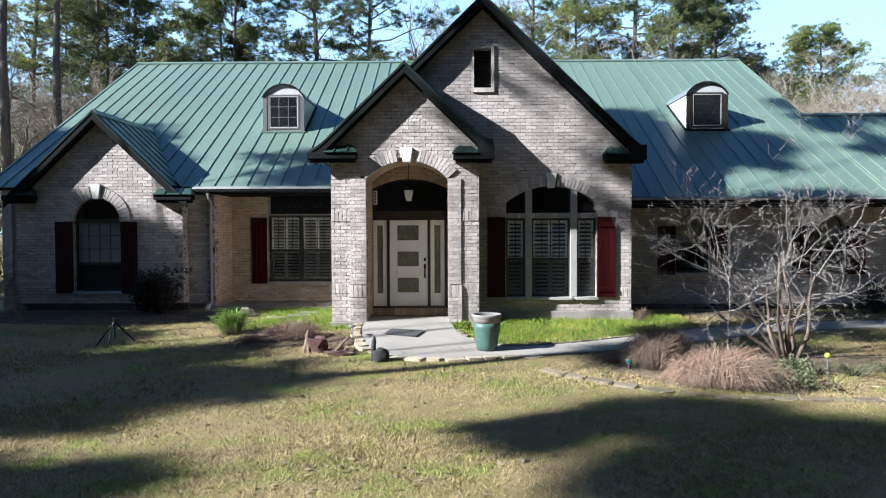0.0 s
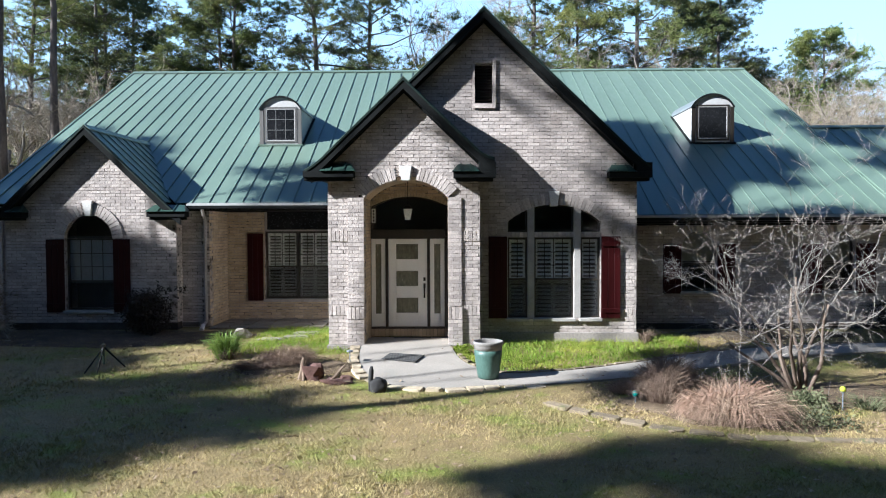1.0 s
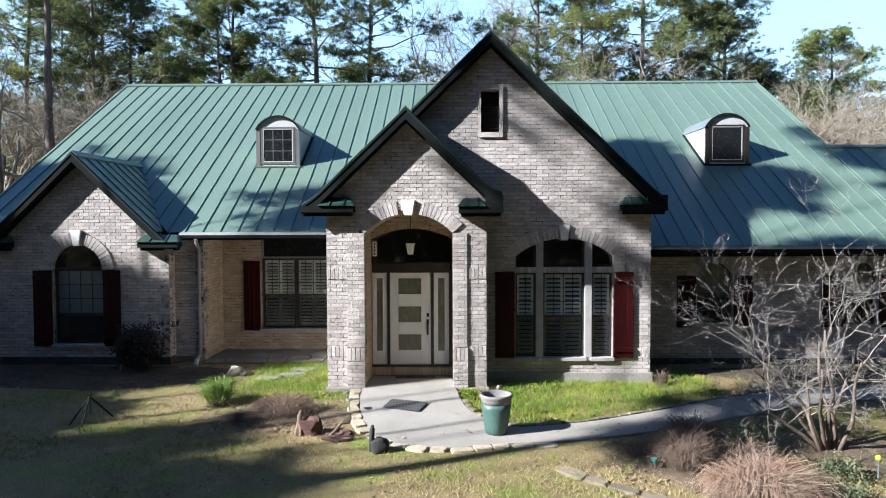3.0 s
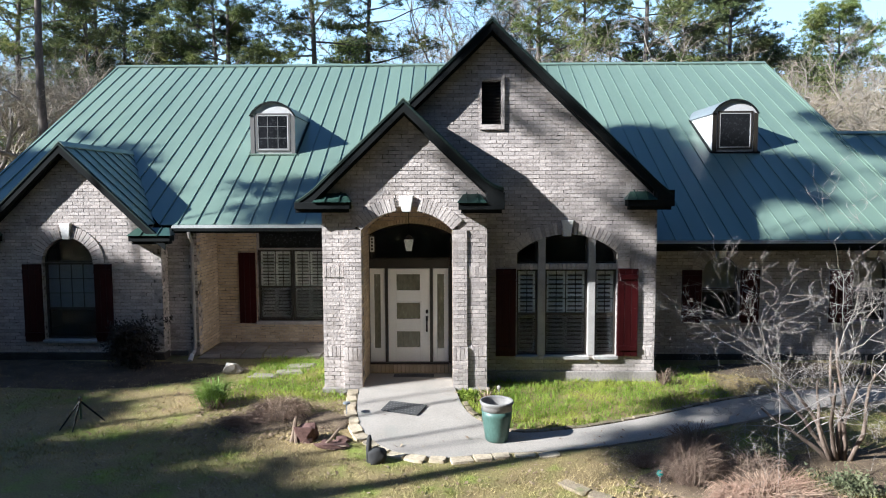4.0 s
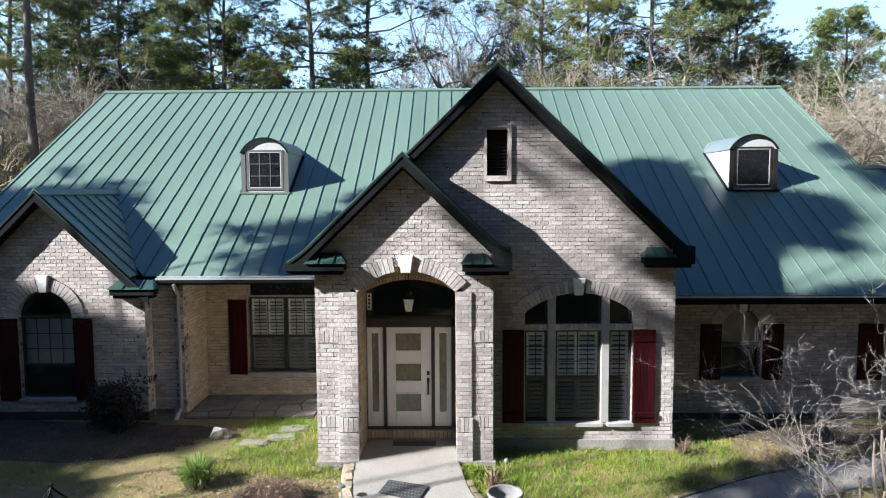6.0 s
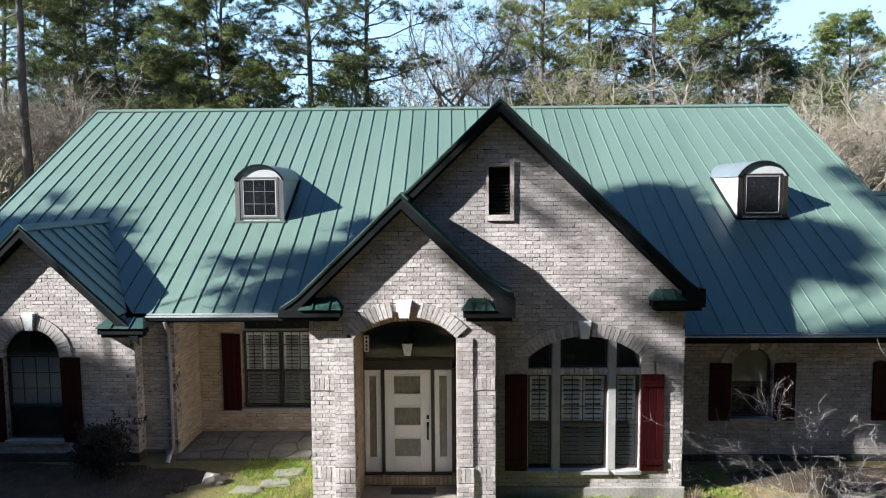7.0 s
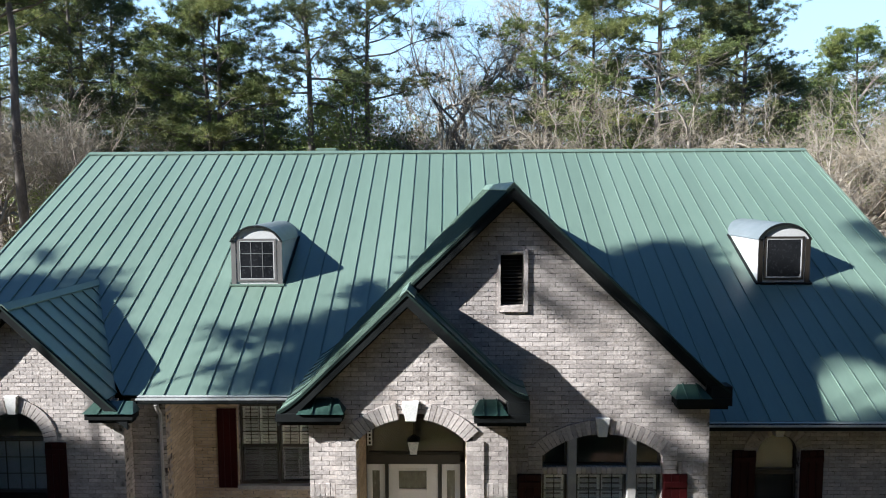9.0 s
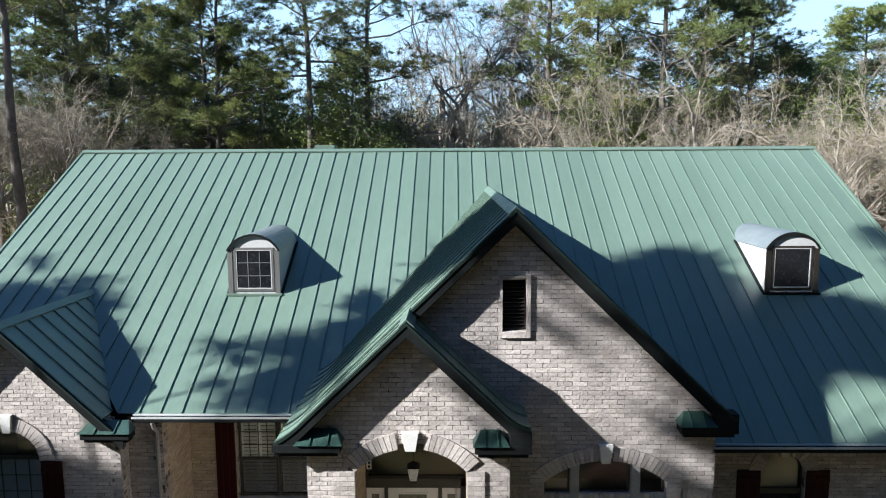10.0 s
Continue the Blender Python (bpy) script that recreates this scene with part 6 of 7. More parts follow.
mop("dead_grass_clump", (3.46, 11.42), (0.56, 0.46), 0.66, 1700, 0.007, DEAD_BROWN, "brown tangled clump of dry ornamental grass", 33, (0, 0), 0.6)
mop("dead_grass_clump", (3.72, 11.95), (0.62, 0.45), 0.70, 1500, 0.007, DEAD_BROWN, "brown tangled clump of dry ornamental grass", 34, (0, 0), 0.7)
mop("dead_grass_clump", (2.98, 12.02), (0.32, 0.26), 0.24, 420, 0.007, DEAD_STRAW, "small clump of pale dry grass by the walk", 35, (0, 0), 0.5)
mop("dead_grass_clump", (4.35, 11.50), (0.55, 0.42), 0.46, 1000, 0.007, DEAD_BROWN, "low brown clump of dry ornamental grass", 36, (0, 0), 0.4)
tuft("green_tuft", (6.45, 11.1), 0.4, 0.26, 150, 0.010, SHRUB_LEAF, "tuft of olive-green grass", 51, 0.4, "grass")
tuft("green_tuft", (7.1, 11.3), 0.5, 0.24, 160, 0.010, SHRUB_LEAF, "tuft of olive-green grass", 52, 0.4, "grass")
tuft("dead_perennial", (4.42, 15.72), 0.24, 0.42, 120, 0.009, DEAD_BROWN, "dry upright stems by the corner of the bay", 53, 0.2)
tuft("dead_perennial", (0.72, 14.35), 0.26, 0.50, 70, 0.016, DEAD_STRAW, "cut grey stems of a winter shrub by the porch", 54, 0.15)
tuft("weeds", (0.55, 14.75), 0.24, 0.24, 220, 0.03, BED_GRASS, "low bright green weeds at the pier", 55, 0.4)
tuft("weeds", (0.36, 15.02), 0.18, 0.20, 130, 0.03, BED_GRASS, "low bright green weeds at the pier", 56, 0.4)

# ---- trees ----
def pine(name, at, height, radius, crown_from, reach, seed, mat, label, limbs=30, tufts=9, lean=(0, 0), needles=36, tuft_size=0.27, bark=None, category="tree", blade=(0.026, 0.05), spray=5):
    """A tall pine: a tapered, slightly bent trunk, limbs in the upper part, and tufts of needles along their outer halves."""
    rng = np.random.default_rng(seed)
    z0 = ground_z(at[0], at[1]) - 0.1
    tree = thing(name, (at[0], at[1], z0), label, category)
    bends = rng.normal(0, 0.09, (9, 2))
    bends[0] = 0
    bends = np.cumsum(bends, 0)
    line = [Vector((at[0] + bends[i][0] + lean[0] * i / 8, at[1] + bends[i][1] + lean[1] * i / 8, z0 + height * 0.98 * i / 8)) for i in range(9)]
    at_height = lambda k: line[min(7, int(k * 8))].lerp(line[min(7, int(k * 8)) + 1], k * 8 - min(7, int(k * 8)))
    bm = tube(bmesh.new(), line, [radius * (1 - 0.80 * (i / 8) ** 1.15) * (1.2 if i == 0 else 1) for i in range(9)], 9)
    centres = []
    for i in range(limbs):
        k = crown_from + (0.985 - crown_from) * ((i + rng.uniform(0, 0.8)) / limbs)
        t = (k - crown_from) / (1 - crown_from)
        long = reach * (0.55 + 0.75 * math.sin(math.pi * min(1, t * 0.75 + 0.22))) * (1.0 - 0.55 * t ** 2.2) * rng.uniform(0.55, 1.2)
        turn = i * 2.4 + rng.uniform(-0.7, 0.7)
        p = at_height(k)
        rise = rng.uniform(-0.15, 0.35) + 0.5 * t
        pts = [p]
        for s in range(1, 5):
            turn += rng.normal(0, 0.16)
            pts.append(pts[-1] + Vector((math.cos(turn), math.sin(turn), rise + rng.normal(0, 0.14))).normalized() * long / 4)
            rise += rng.normal(0.06, 0.10)
        r0 = radius * 0.32 * (1 - 0.6 * t)
        tube(bm, pts, [r0, r0 * 0.75, r0 * 0.55, r0 * 0.36, r0 * 0.15], 5)
        for _ in range(tufts):
            s = rng.uniform(0.38, 1.0) ** 0.8 * 4
            j = min(3, int(s))
            q = pts[j].lerp(pts[j + 1], s - j)
            out = Vector(rng.normal(0, 1, 3))
            out.z = abs(out.z) * 0.55 - 0.12
            out *= long * 0.17 * rng.uniform(0.3, 1.2)
            c = q + out
            if out.length > 0.35:
                tube(bm, [q, q + out * 0.5 + Vector((0, 0, -0.04)), c], [r0 * 0.2 + 0.008, r0 * 0.12 + 0.006, 0.005], 3)
            centres.append((c, out.normalized()))
            for _ in range(spray - 1):
                e = Vector(rng.normal(0, 1, 3)) * 0.40
                e.z *= 0.45
                centres.append((c + e, (out + e).normalized()))
    part("trunk", bm, bark or PINE_BARK, tree, smooth=True)
    n = len(centres)
    c = np.repeat(np.array([tuple(q[0]) for q in centres]), needles, 0)
    o = np.repeat(np.array([tuple(q[1]) for q in centres]), needles, 0)
    size = np.repeat(rng.uniform(0.65, 1.35, n) * tuft_size, needles)
    d = rng.normal(0, 1, (n * needles, 3)) + o * 0.5
    d[:, 2] = d[:, 2] * 0.62 + 0.22
    d /= np.linalg.norm(d, axis=1)[:, None]
    roots = c + d * (size * rng.uniform(0.0, 0.55, n * needles))[:, None]
    tips = roots + d * (size * rng.uniform(0.5, 1.0, n * needles))[:, None] + rng.normal(0, 0.05, d.shape)
    part("crown", blades_mesh("crown", roots, tips, rng.uniform(blade[0], blade[1], n * needles), None, rng), mat, tree, kind="stuff")
    return tree


def branching(rng, start, way, length, radius, levels, out, twigs, fork=(2, 4), spread_a=0.55, lift=0.12, pieces=4, crook=0.16):
    """Grows a branch: a bent tube with smaller ones from it, ending in twigs."""
    pts, d = [Vector(start)], Vector(way).normalized()
    for s in range(pieces):
        d = (d + Vector(rng.normal(0, crook, 3)) + Vector((0, 0, lift * 0.3))).normalized()
        pts.append(pts[-1] + d * length / pieces)
    out.append((pts, [radius * (1 - 0.6 * i / pieces) for i in range(pieces + 1)]))
    if levels == 0:
        for p in pts[1:]:
            for _ in range(5):
                w = (d + Vector(rng.normal(0, 0.75, 3)) + Vector((0, 0, lift))).normalized()
                twigs.append((tuple(p), tuple(p + w * length * rng.uniform(0.3, 0.8))))
        return
    for _ in range(rng.integers(fork[0], fork[1] + 1)):
        k = rng.uniform(0.35, 1.0)
        i = min(pieces - 1, int(k * pieces))
        p = pts[i].lerp(pts[i + 1], k * pieces - i)
        w = (d + Vector(rng.normal(0, spread_a, 3)) + Vector((0, 0, lift))).normalized()
        branching(rng, p, w, length * rng.uniform(0.55, 0.8), radius * rng.uniform(0.42, 0.6), levels - 1, out, twigs, fork, spread_a, lift, pieces, crook)


def bare_tree(name, at, height, radius, seed, label, levels=3, bark=None, spread_a=0.55, stems=1, fork=(3, 5), twig_w=0.03, first=0.38, category="tree", lean=0.15, crook=0.22):
    """A leafless tree with a fine haze of twigs."""
    rng = np.random.default_rng(seed)
    z0 = ground_z(at[0], at[1]) - 0.1
    tree = thing(name, (at[0], at[1], z0), label, category)
    out, twigs = [], []
    for s in range(stems):
        way = Vector((rng.normal(0, lean), rng.normal(0, lean), 1))
        branching(rng, (at[0] + rng.normal(0, 0.1 * (stems > 1)), at[1] + rng.normal(0, 0.1 * (stems > 1)), z0), way, height * first, radius, levels, out, twigs, fork, spread_a, 0.05, 4, crook)
    bm = bmesh.new()
    for pts, radii in out:
        if radii[0] > radius * 0.9:
            part("trunk", tube(bmesh.new(), pts, radii, 7), bark or PALE_BARK, tree, smooth=True)
        else:
            tube(bm, pts, radii, 5 if radii[0] > radius * 0.3 else 3)
    part("branch_mass", bm, bark or PALE_BARK, tree, kind="stuff", smooth=True)
    a = np.array(twigs)
    part("twig_mass", blades_mesh("twig_mass", a[:, 0], a[:, 1], np.full(len(a), twig_w), None, rng), TWIG, tree, kind="stuff")
    return tree


def leafy_mass(name, at, size, seed, mat, label, clumps=120, leaves=40, leaf=0.16, category="shrub", stem_mat=None):
    """An evergreen shrub or small tree: stems and an uneven crown of leaf clumps."""
    rng = np.random.default_rng(seed)
    z0 = ground_z(at[0], at[1]) - 0.05
    ob = thing(name, (at[0], at[1], z0), label, category)
    c = rng.normal(0, 0.42, (clumps, 3)) * np.array(size)
    c = c[np.abs(c[:, 2]) < size[2] * 0.8]
    wob = np.array([noise.noise(Vector(p) * (1.6 / max(size)) + Vector((seed, 0, 0))) for p in c])
    c *= (1 + 0.7 * wob)[:, None]
    c += np.array([at[0], at[1], z0 + size[2] * 1.02])
    bm = bmesh.new()
    for i in range(0, len(c), max(1, len(c) // 16)):
        q = Vector(c[i])
        foot = Vector((at[0] + rng.normal(0, 0.05 * size[0]), at[1], z0))
        tube(bm, [foot, foot.lerp(q, 0.5) + Vector((0, 0, 0.1 * size[2])), q], [0.03 * size[2], 0.02 * size[2], 0.006 * size[2]], 4)
    part("stems", bm, stem_mat or PINE_BARK, ob)
    n = len(c) * leaves
    r = np.repeat(c, leaves, 0) + rng.normal(0, 0.16, (n, 3)) * np.mean(size)
    d = rng.normal(0, 1, (n, 3))
    d /= np.linalg.norm(d, axis=1)[:, None]
    part("leaves", blades_mesh("leaves", r, r + d * (leaf * rng.uniform(0.6, 1.3, n))[:, None], leaf * rng.uniform(0.4, 0.7, n), None, rng), mat, ob, kind="stuff")
    return ob


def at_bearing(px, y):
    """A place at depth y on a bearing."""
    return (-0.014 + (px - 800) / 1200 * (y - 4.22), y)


tall_pines = []
TALL = "tall pine with a bare trunk and open dark crown"
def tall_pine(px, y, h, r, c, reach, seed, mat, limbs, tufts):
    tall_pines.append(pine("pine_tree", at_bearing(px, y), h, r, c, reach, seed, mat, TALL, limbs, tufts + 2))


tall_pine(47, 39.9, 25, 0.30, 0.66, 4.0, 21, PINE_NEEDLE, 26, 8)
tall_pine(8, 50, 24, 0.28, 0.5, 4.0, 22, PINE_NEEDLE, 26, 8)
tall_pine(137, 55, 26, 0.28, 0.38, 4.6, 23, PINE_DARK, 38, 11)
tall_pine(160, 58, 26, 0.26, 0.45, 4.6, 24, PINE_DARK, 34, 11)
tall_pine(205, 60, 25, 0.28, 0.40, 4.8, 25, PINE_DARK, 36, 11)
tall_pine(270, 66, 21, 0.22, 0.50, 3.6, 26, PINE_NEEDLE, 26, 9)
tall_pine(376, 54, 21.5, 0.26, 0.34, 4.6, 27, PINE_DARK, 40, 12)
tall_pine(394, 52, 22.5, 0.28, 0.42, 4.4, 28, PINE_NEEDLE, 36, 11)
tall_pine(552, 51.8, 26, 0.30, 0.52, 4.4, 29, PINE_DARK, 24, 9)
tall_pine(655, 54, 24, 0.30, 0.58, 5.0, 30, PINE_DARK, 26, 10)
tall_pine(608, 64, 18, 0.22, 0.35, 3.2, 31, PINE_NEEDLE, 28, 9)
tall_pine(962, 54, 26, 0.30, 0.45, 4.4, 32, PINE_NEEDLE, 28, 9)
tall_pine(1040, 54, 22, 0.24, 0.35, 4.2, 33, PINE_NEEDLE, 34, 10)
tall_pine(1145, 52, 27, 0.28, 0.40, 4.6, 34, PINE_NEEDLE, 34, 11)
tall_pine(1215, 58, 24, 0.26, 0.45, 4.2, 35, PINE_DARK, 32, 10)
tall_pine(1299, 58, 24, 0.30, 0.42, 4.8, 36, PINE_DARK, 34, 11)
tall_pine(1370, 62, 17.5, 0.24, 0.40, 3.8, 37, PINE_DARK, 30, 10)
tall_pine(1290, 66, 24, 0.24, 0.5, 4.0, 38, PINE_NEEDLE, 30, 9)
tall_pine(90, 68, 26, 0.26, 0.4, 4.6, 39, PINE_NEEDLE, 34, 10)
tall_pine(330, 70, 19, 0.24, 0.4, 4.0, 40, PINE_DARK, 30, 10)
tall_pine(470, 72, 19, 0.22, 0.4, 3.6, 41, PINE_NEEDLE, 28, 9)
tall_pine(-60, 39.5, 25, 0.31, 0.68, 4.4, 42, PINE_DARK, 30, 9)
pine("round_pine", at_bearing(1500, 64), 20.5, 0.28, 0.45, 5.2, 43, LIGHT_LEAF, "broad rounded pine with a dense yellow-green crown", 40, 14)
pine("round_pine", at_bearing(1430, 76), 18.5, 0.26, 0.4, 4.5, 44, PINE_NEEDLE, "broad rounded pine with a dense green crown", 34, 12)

# unseen pines, added and placed for the shade they cast: each kind is grown once, then copied
def shade_pine(seed, h, c, reach, *spots, sparse=False, limbs=17, tufts=5, girth=0.055):
    """Grows one kind of pine, dense or sparse in its crown, and stands it at each spot (x, y, turn)."""
    grown = None
    for x, y, turn in spots:
        place = pose(x, y, ground_z(x, y) - 0.1, 0, 0, math.degrees(turn))
        if grown:
            copy_thing(grown, place)
        else:
            label = "unseen tall pine, added where its crown casts the shade"
            if sparse:
                grown = pine("pine_tree", (0, 0), h, girth, c, reach * 1.35, seed, PINE_DARK, label, limbs, tufts, needles=46, tuft_size=0.46, blade=(0.06, 0.11), spray=1)
            else:
                grown = pine("pine_tree", (0, 0), h, girth, c, reach, seed, PINE_DARK, label, 18, 9, needles=80, tuft_size=0.72, blade=(0.075, 0.155), spray=1)
            grown.matrix_basis = place


shade_pine(355, 19.0, 0.66, 1.0, (-16.5, 5.28, 0.6), sparse=True, girth=0.24)
shade_pine(356, 15.6, 0.87, 0.5, (-21.3, -0.25, 1.1), sparse=True)
shade_pine(350, 19.0, 0.90, 0.5, (-25.4, -3.9, 0.0))
shade_pine(351, 18.5, 0.88, 0.7, (-32.5, -4.2, 1.3), sparse=True)
shade_pine(353, 18.2, 0.88, 0.55, (-15.1, 7.6, 0.4))
shade_pine(352, 16.3, 0.86, 0.8, (-30.4, 8.9, 2.9), (-29.4, 8.6, 1.9), sparse=True)
shade_pine(340, 21.8, 0.81, 1.15, (-18.0, 10.1, 0.0))
shade_pine(354, 20.8, 0.76, 0.8, (-20.7, 7.4, 0.9), sparse=True, limbs=5, tufts=1)
shade_pine(341, 16.8, 0.7, 1.5, (-29.4, 1.2, 0.4), (-28.9, 0.0, 2.2), sparse=True, limbs=9, tufts=3)
shade_pine(342, 18.9, 0.88, 0.6, (-24.15, 1.6, 0.0), sparse=True)
shade_pine(343, 12.5, 0.66, 0.9, (-25.9, 11.4, 0.0), (-25.0, 9.2, 2.0))
shade_pine(346, 11.0, 0.74, 0.8, (-24.3, 7.5, 0.0))
shade_pine(344, 15.0, 0.74, 1.2, (-29.9, 2.5, 0.0))
shade_pine(300, 23.7, 0.73, 2.31, (-26.5, -6.8, 5.36), (-24.6, -5.0, 3.47), (-53.0, -14.0, 3.11), (-19.4, -6.6, 2.59), (-33.2, -19.3, 5.66))
shade_pine(301, 21.0, 0.63, 2.23, (-43.3, 5.4, 1.18), (-39.2, -2.7, 4.8), (-54.2, -5.1, 5.55), (-23.2, -11.2, 3.09), (-44.0, -19.4, 2.61), (-50.0, -4.5, 0.33), (-52.4, -18.3, 1.34), (-34.8, -12.0, 5.43), (-25.8, -18.3, 1.0), (-43.3, -3.7, 2.51))
shade_pine(304, 22.6, 0.81, 2.32, (-15.1, -14.1, 5.6))
shade_pine(305, 24.2, 0.76, 2.47, (-52.4, -16.5, 3.66), (-27.4, -11.3, 4.2))
shade_pine(306, 17.6, 0.66, 1.76, (-55.5, 8.1, 1.49), (-44.2, -12.4, 1.41), (-54.1, -15.8, 1.28), (-28.1, -12.7, 5.85), (-39.7, -10.8, 5.71), (-15.6, -19.4, 3.82), (-27.7, -19.4, 3.3), (-44.5, 9.1, 0.23))
shade_pine(315, 24.9, 0.81, 2.17, (-26.8, -14.3, 0.01))
shade_pine(319, 19.1, 0.8, 2.1, (-16.7, 12.4, 1.39), (-43.5, -6.3, 6.06))
shade_pine(320, 23.6, 0.88, 1.18, (-32.0, -13.3, 3.89), (-16.6, -4.5, 0.4), (-31.2, 7.3, 6.05), (-40.6, -13.8, 3.71), (-29.1, 8.3, 2.06), (-51.3, -2.4, 0.07), sparse=True)
shade_pine(321, 21.6, 0.9, 1.0, (-37.6, 10.0, 1.42), (-24.2, 3.7, 0.89), sparse=True, limbs=12, tufts=4)
shade_pine(322, 17.0, 0.85, 1.25, (-27.6, -8.0, 5.88), (-20.3, -10.2, 3.01), (-29.9, 0.2, 4.81), sparse=True)
shade_pine(323, 16.6, 0.89, 1.88, (-32.7, 1.9, 5.28), (-35.1, -14.0, 2.58), (-54.7, 2.3, 0.57), (-36.3, -19.5, 1.14), (-29.5, -14.1, 4.54))
shade_pine(324, 16.2, 0.87, 1.5, (-21.0, 10.6, 0.71), (-26.9, 13.3, 3.26), sparse=True)
shade_pine(325, 19.1, 0.84, 1.59, (-36.6, 8.1, 5.34), (-47.4, 8.0, 6.06))
shade_pine(326, 13.6, 0.86, 1.78, (-40.5, -9.1, 4.22), (-51.7, -4.3, 3.16), (-47.7, -6.2, 3.02), (-54.2, -10.0, 1.79), (-15.1, -1.3, 1.97))
shade_pine(327, 21.3, 0.82, 1.53, (-38.9, -8.0, 1.6), (-48.9, -5.5, 2.54))
shade_pine(328, 25.1, 0.84, 1.69, (-27.6, 9.1, 3.21), (-14.4, 9.0, 5.59), sparse=True)
shade_pine(329, 16.1, 0.83, 1.17, (-53.7, -19.4, 6.01), (-45.3, 1.8, 3.17), (-49.9, 1.9, 5.47), (-55.7, -0.3, 4.12), (-16.6, 14.0, 2.85), (-52.0, -8.7, 3.01), (-30.3, -18.1, 4.69), sparse=True)
shade_pine(330, 25.8, 0.9, 1.74, (-17.1, 9.5, 3.91), (-51.3, 1.5, 0.5), sparse=True)
shade_pine(331, 17.4, 0.84, 1.23, (-45.3, -6.7, 1.64), (-52.7, 8.7, 6.04), (-30.5, 12.4, 5.29), (-33.7, -0.4, 1.63), (-31.3, -19.0, 4.82))
shade_pine(332, 14.7, 0.88, 1.27, (-33.5, 11.5, 2.61), (-53.5, 4.7, 3.89))

# unseen pines added round the lawn, beside and behind it, to hold back sky light
ring = random.Random(12)
for i in range(120):
    a = math.radians(ring.uniform(-70, 250)) + math.pi
    d = ring.uniform(36, 62)
    x, y = d * math.cos(a) * 1.05, 8 + d * math.sin(a) * 0.95
    if (y > 4 and abs(x) < 0.75 * y + 6) or (x < -20 and -32 < y < 32):
        continue
    copy_thing(tall_pines[ring.randrange(len(tall_pines))], pose(x, y, -0.4, 0, 0, ring.uniform(0, 360)))

# more added pines, nearer, that cut the fill light further
for i in range(70):
    x, y = ring.uniform(-34, 40), ring.uniform(-34, 12)
    if (y > -9 and x < 19) or (x < -12 and y > -22):
        continue
    copy_thing(tall_pines[ring.randrange(len(tall_pines))], pose(x, y, -0.4, 0, 0, ring.uniform(0, 360)))

# a second row of pines behind the first, smaller and closer together
rear = random.Random(31)
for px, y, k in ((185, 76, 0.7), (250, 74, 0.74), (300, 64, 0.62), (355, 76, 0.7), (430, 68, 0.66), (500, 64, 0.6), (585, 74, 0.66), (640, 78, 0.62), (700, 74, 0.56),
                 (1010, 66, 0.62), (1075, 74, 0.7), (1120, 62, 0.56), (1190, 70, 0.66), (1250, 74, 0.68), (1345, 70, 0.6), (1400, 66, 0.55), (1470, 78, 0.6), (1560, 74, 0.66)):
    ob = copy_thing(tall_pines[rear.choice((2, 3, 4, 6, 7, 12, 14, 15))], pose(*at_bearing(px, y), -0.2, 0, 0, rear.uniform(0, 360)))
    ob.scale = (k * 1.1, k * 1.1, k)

# bare winter trees of the wood behind the house: a few grown, the others copied at other turns and sizes
BARE = "leafless grey-brown tree with a haze of fine twigs"
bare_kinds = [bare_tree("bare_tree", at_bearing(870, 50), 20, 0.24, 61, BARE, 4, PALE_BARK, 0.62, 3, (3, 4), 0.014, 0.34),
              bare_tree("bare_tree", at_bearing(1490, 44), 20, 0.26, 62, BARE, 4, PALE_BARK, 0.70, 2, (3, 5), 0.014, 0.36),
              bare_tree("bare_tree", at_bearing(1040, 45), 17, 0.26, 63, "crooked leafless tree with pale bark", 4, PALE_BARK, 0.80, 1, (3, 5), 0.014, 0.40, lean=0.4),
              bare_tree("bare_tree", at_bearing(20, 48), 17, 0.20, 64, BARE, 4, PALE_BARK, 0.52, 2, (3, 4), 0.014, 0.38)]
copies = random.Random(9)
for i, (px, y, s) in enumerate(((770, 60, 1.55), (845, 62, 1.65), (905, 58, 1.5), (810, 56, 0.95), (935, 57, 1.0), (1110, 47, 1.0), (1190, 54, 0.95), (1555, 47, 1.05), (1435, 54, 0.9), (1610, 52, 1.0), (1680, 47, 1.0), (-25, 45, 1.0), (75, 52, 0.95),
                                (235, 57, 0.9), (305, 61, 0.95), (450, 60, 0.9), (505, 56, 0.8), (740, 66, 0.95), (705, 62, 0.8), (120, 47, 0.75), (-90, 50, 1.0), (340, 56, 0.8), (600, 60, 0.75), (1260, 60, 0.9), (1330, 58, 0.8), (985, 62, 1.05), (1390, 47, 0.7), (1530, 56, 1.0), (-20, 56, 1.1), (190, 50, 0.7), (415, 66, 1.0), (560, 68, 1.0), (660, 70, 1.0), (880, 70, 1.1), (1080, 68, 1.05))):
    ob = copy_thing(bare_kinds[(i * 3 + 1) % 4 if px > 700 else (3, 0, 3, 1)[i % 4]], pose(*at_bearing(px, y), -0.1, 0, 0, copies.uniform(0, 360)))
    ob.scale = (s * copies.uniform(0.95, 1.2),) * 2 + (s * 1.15,)

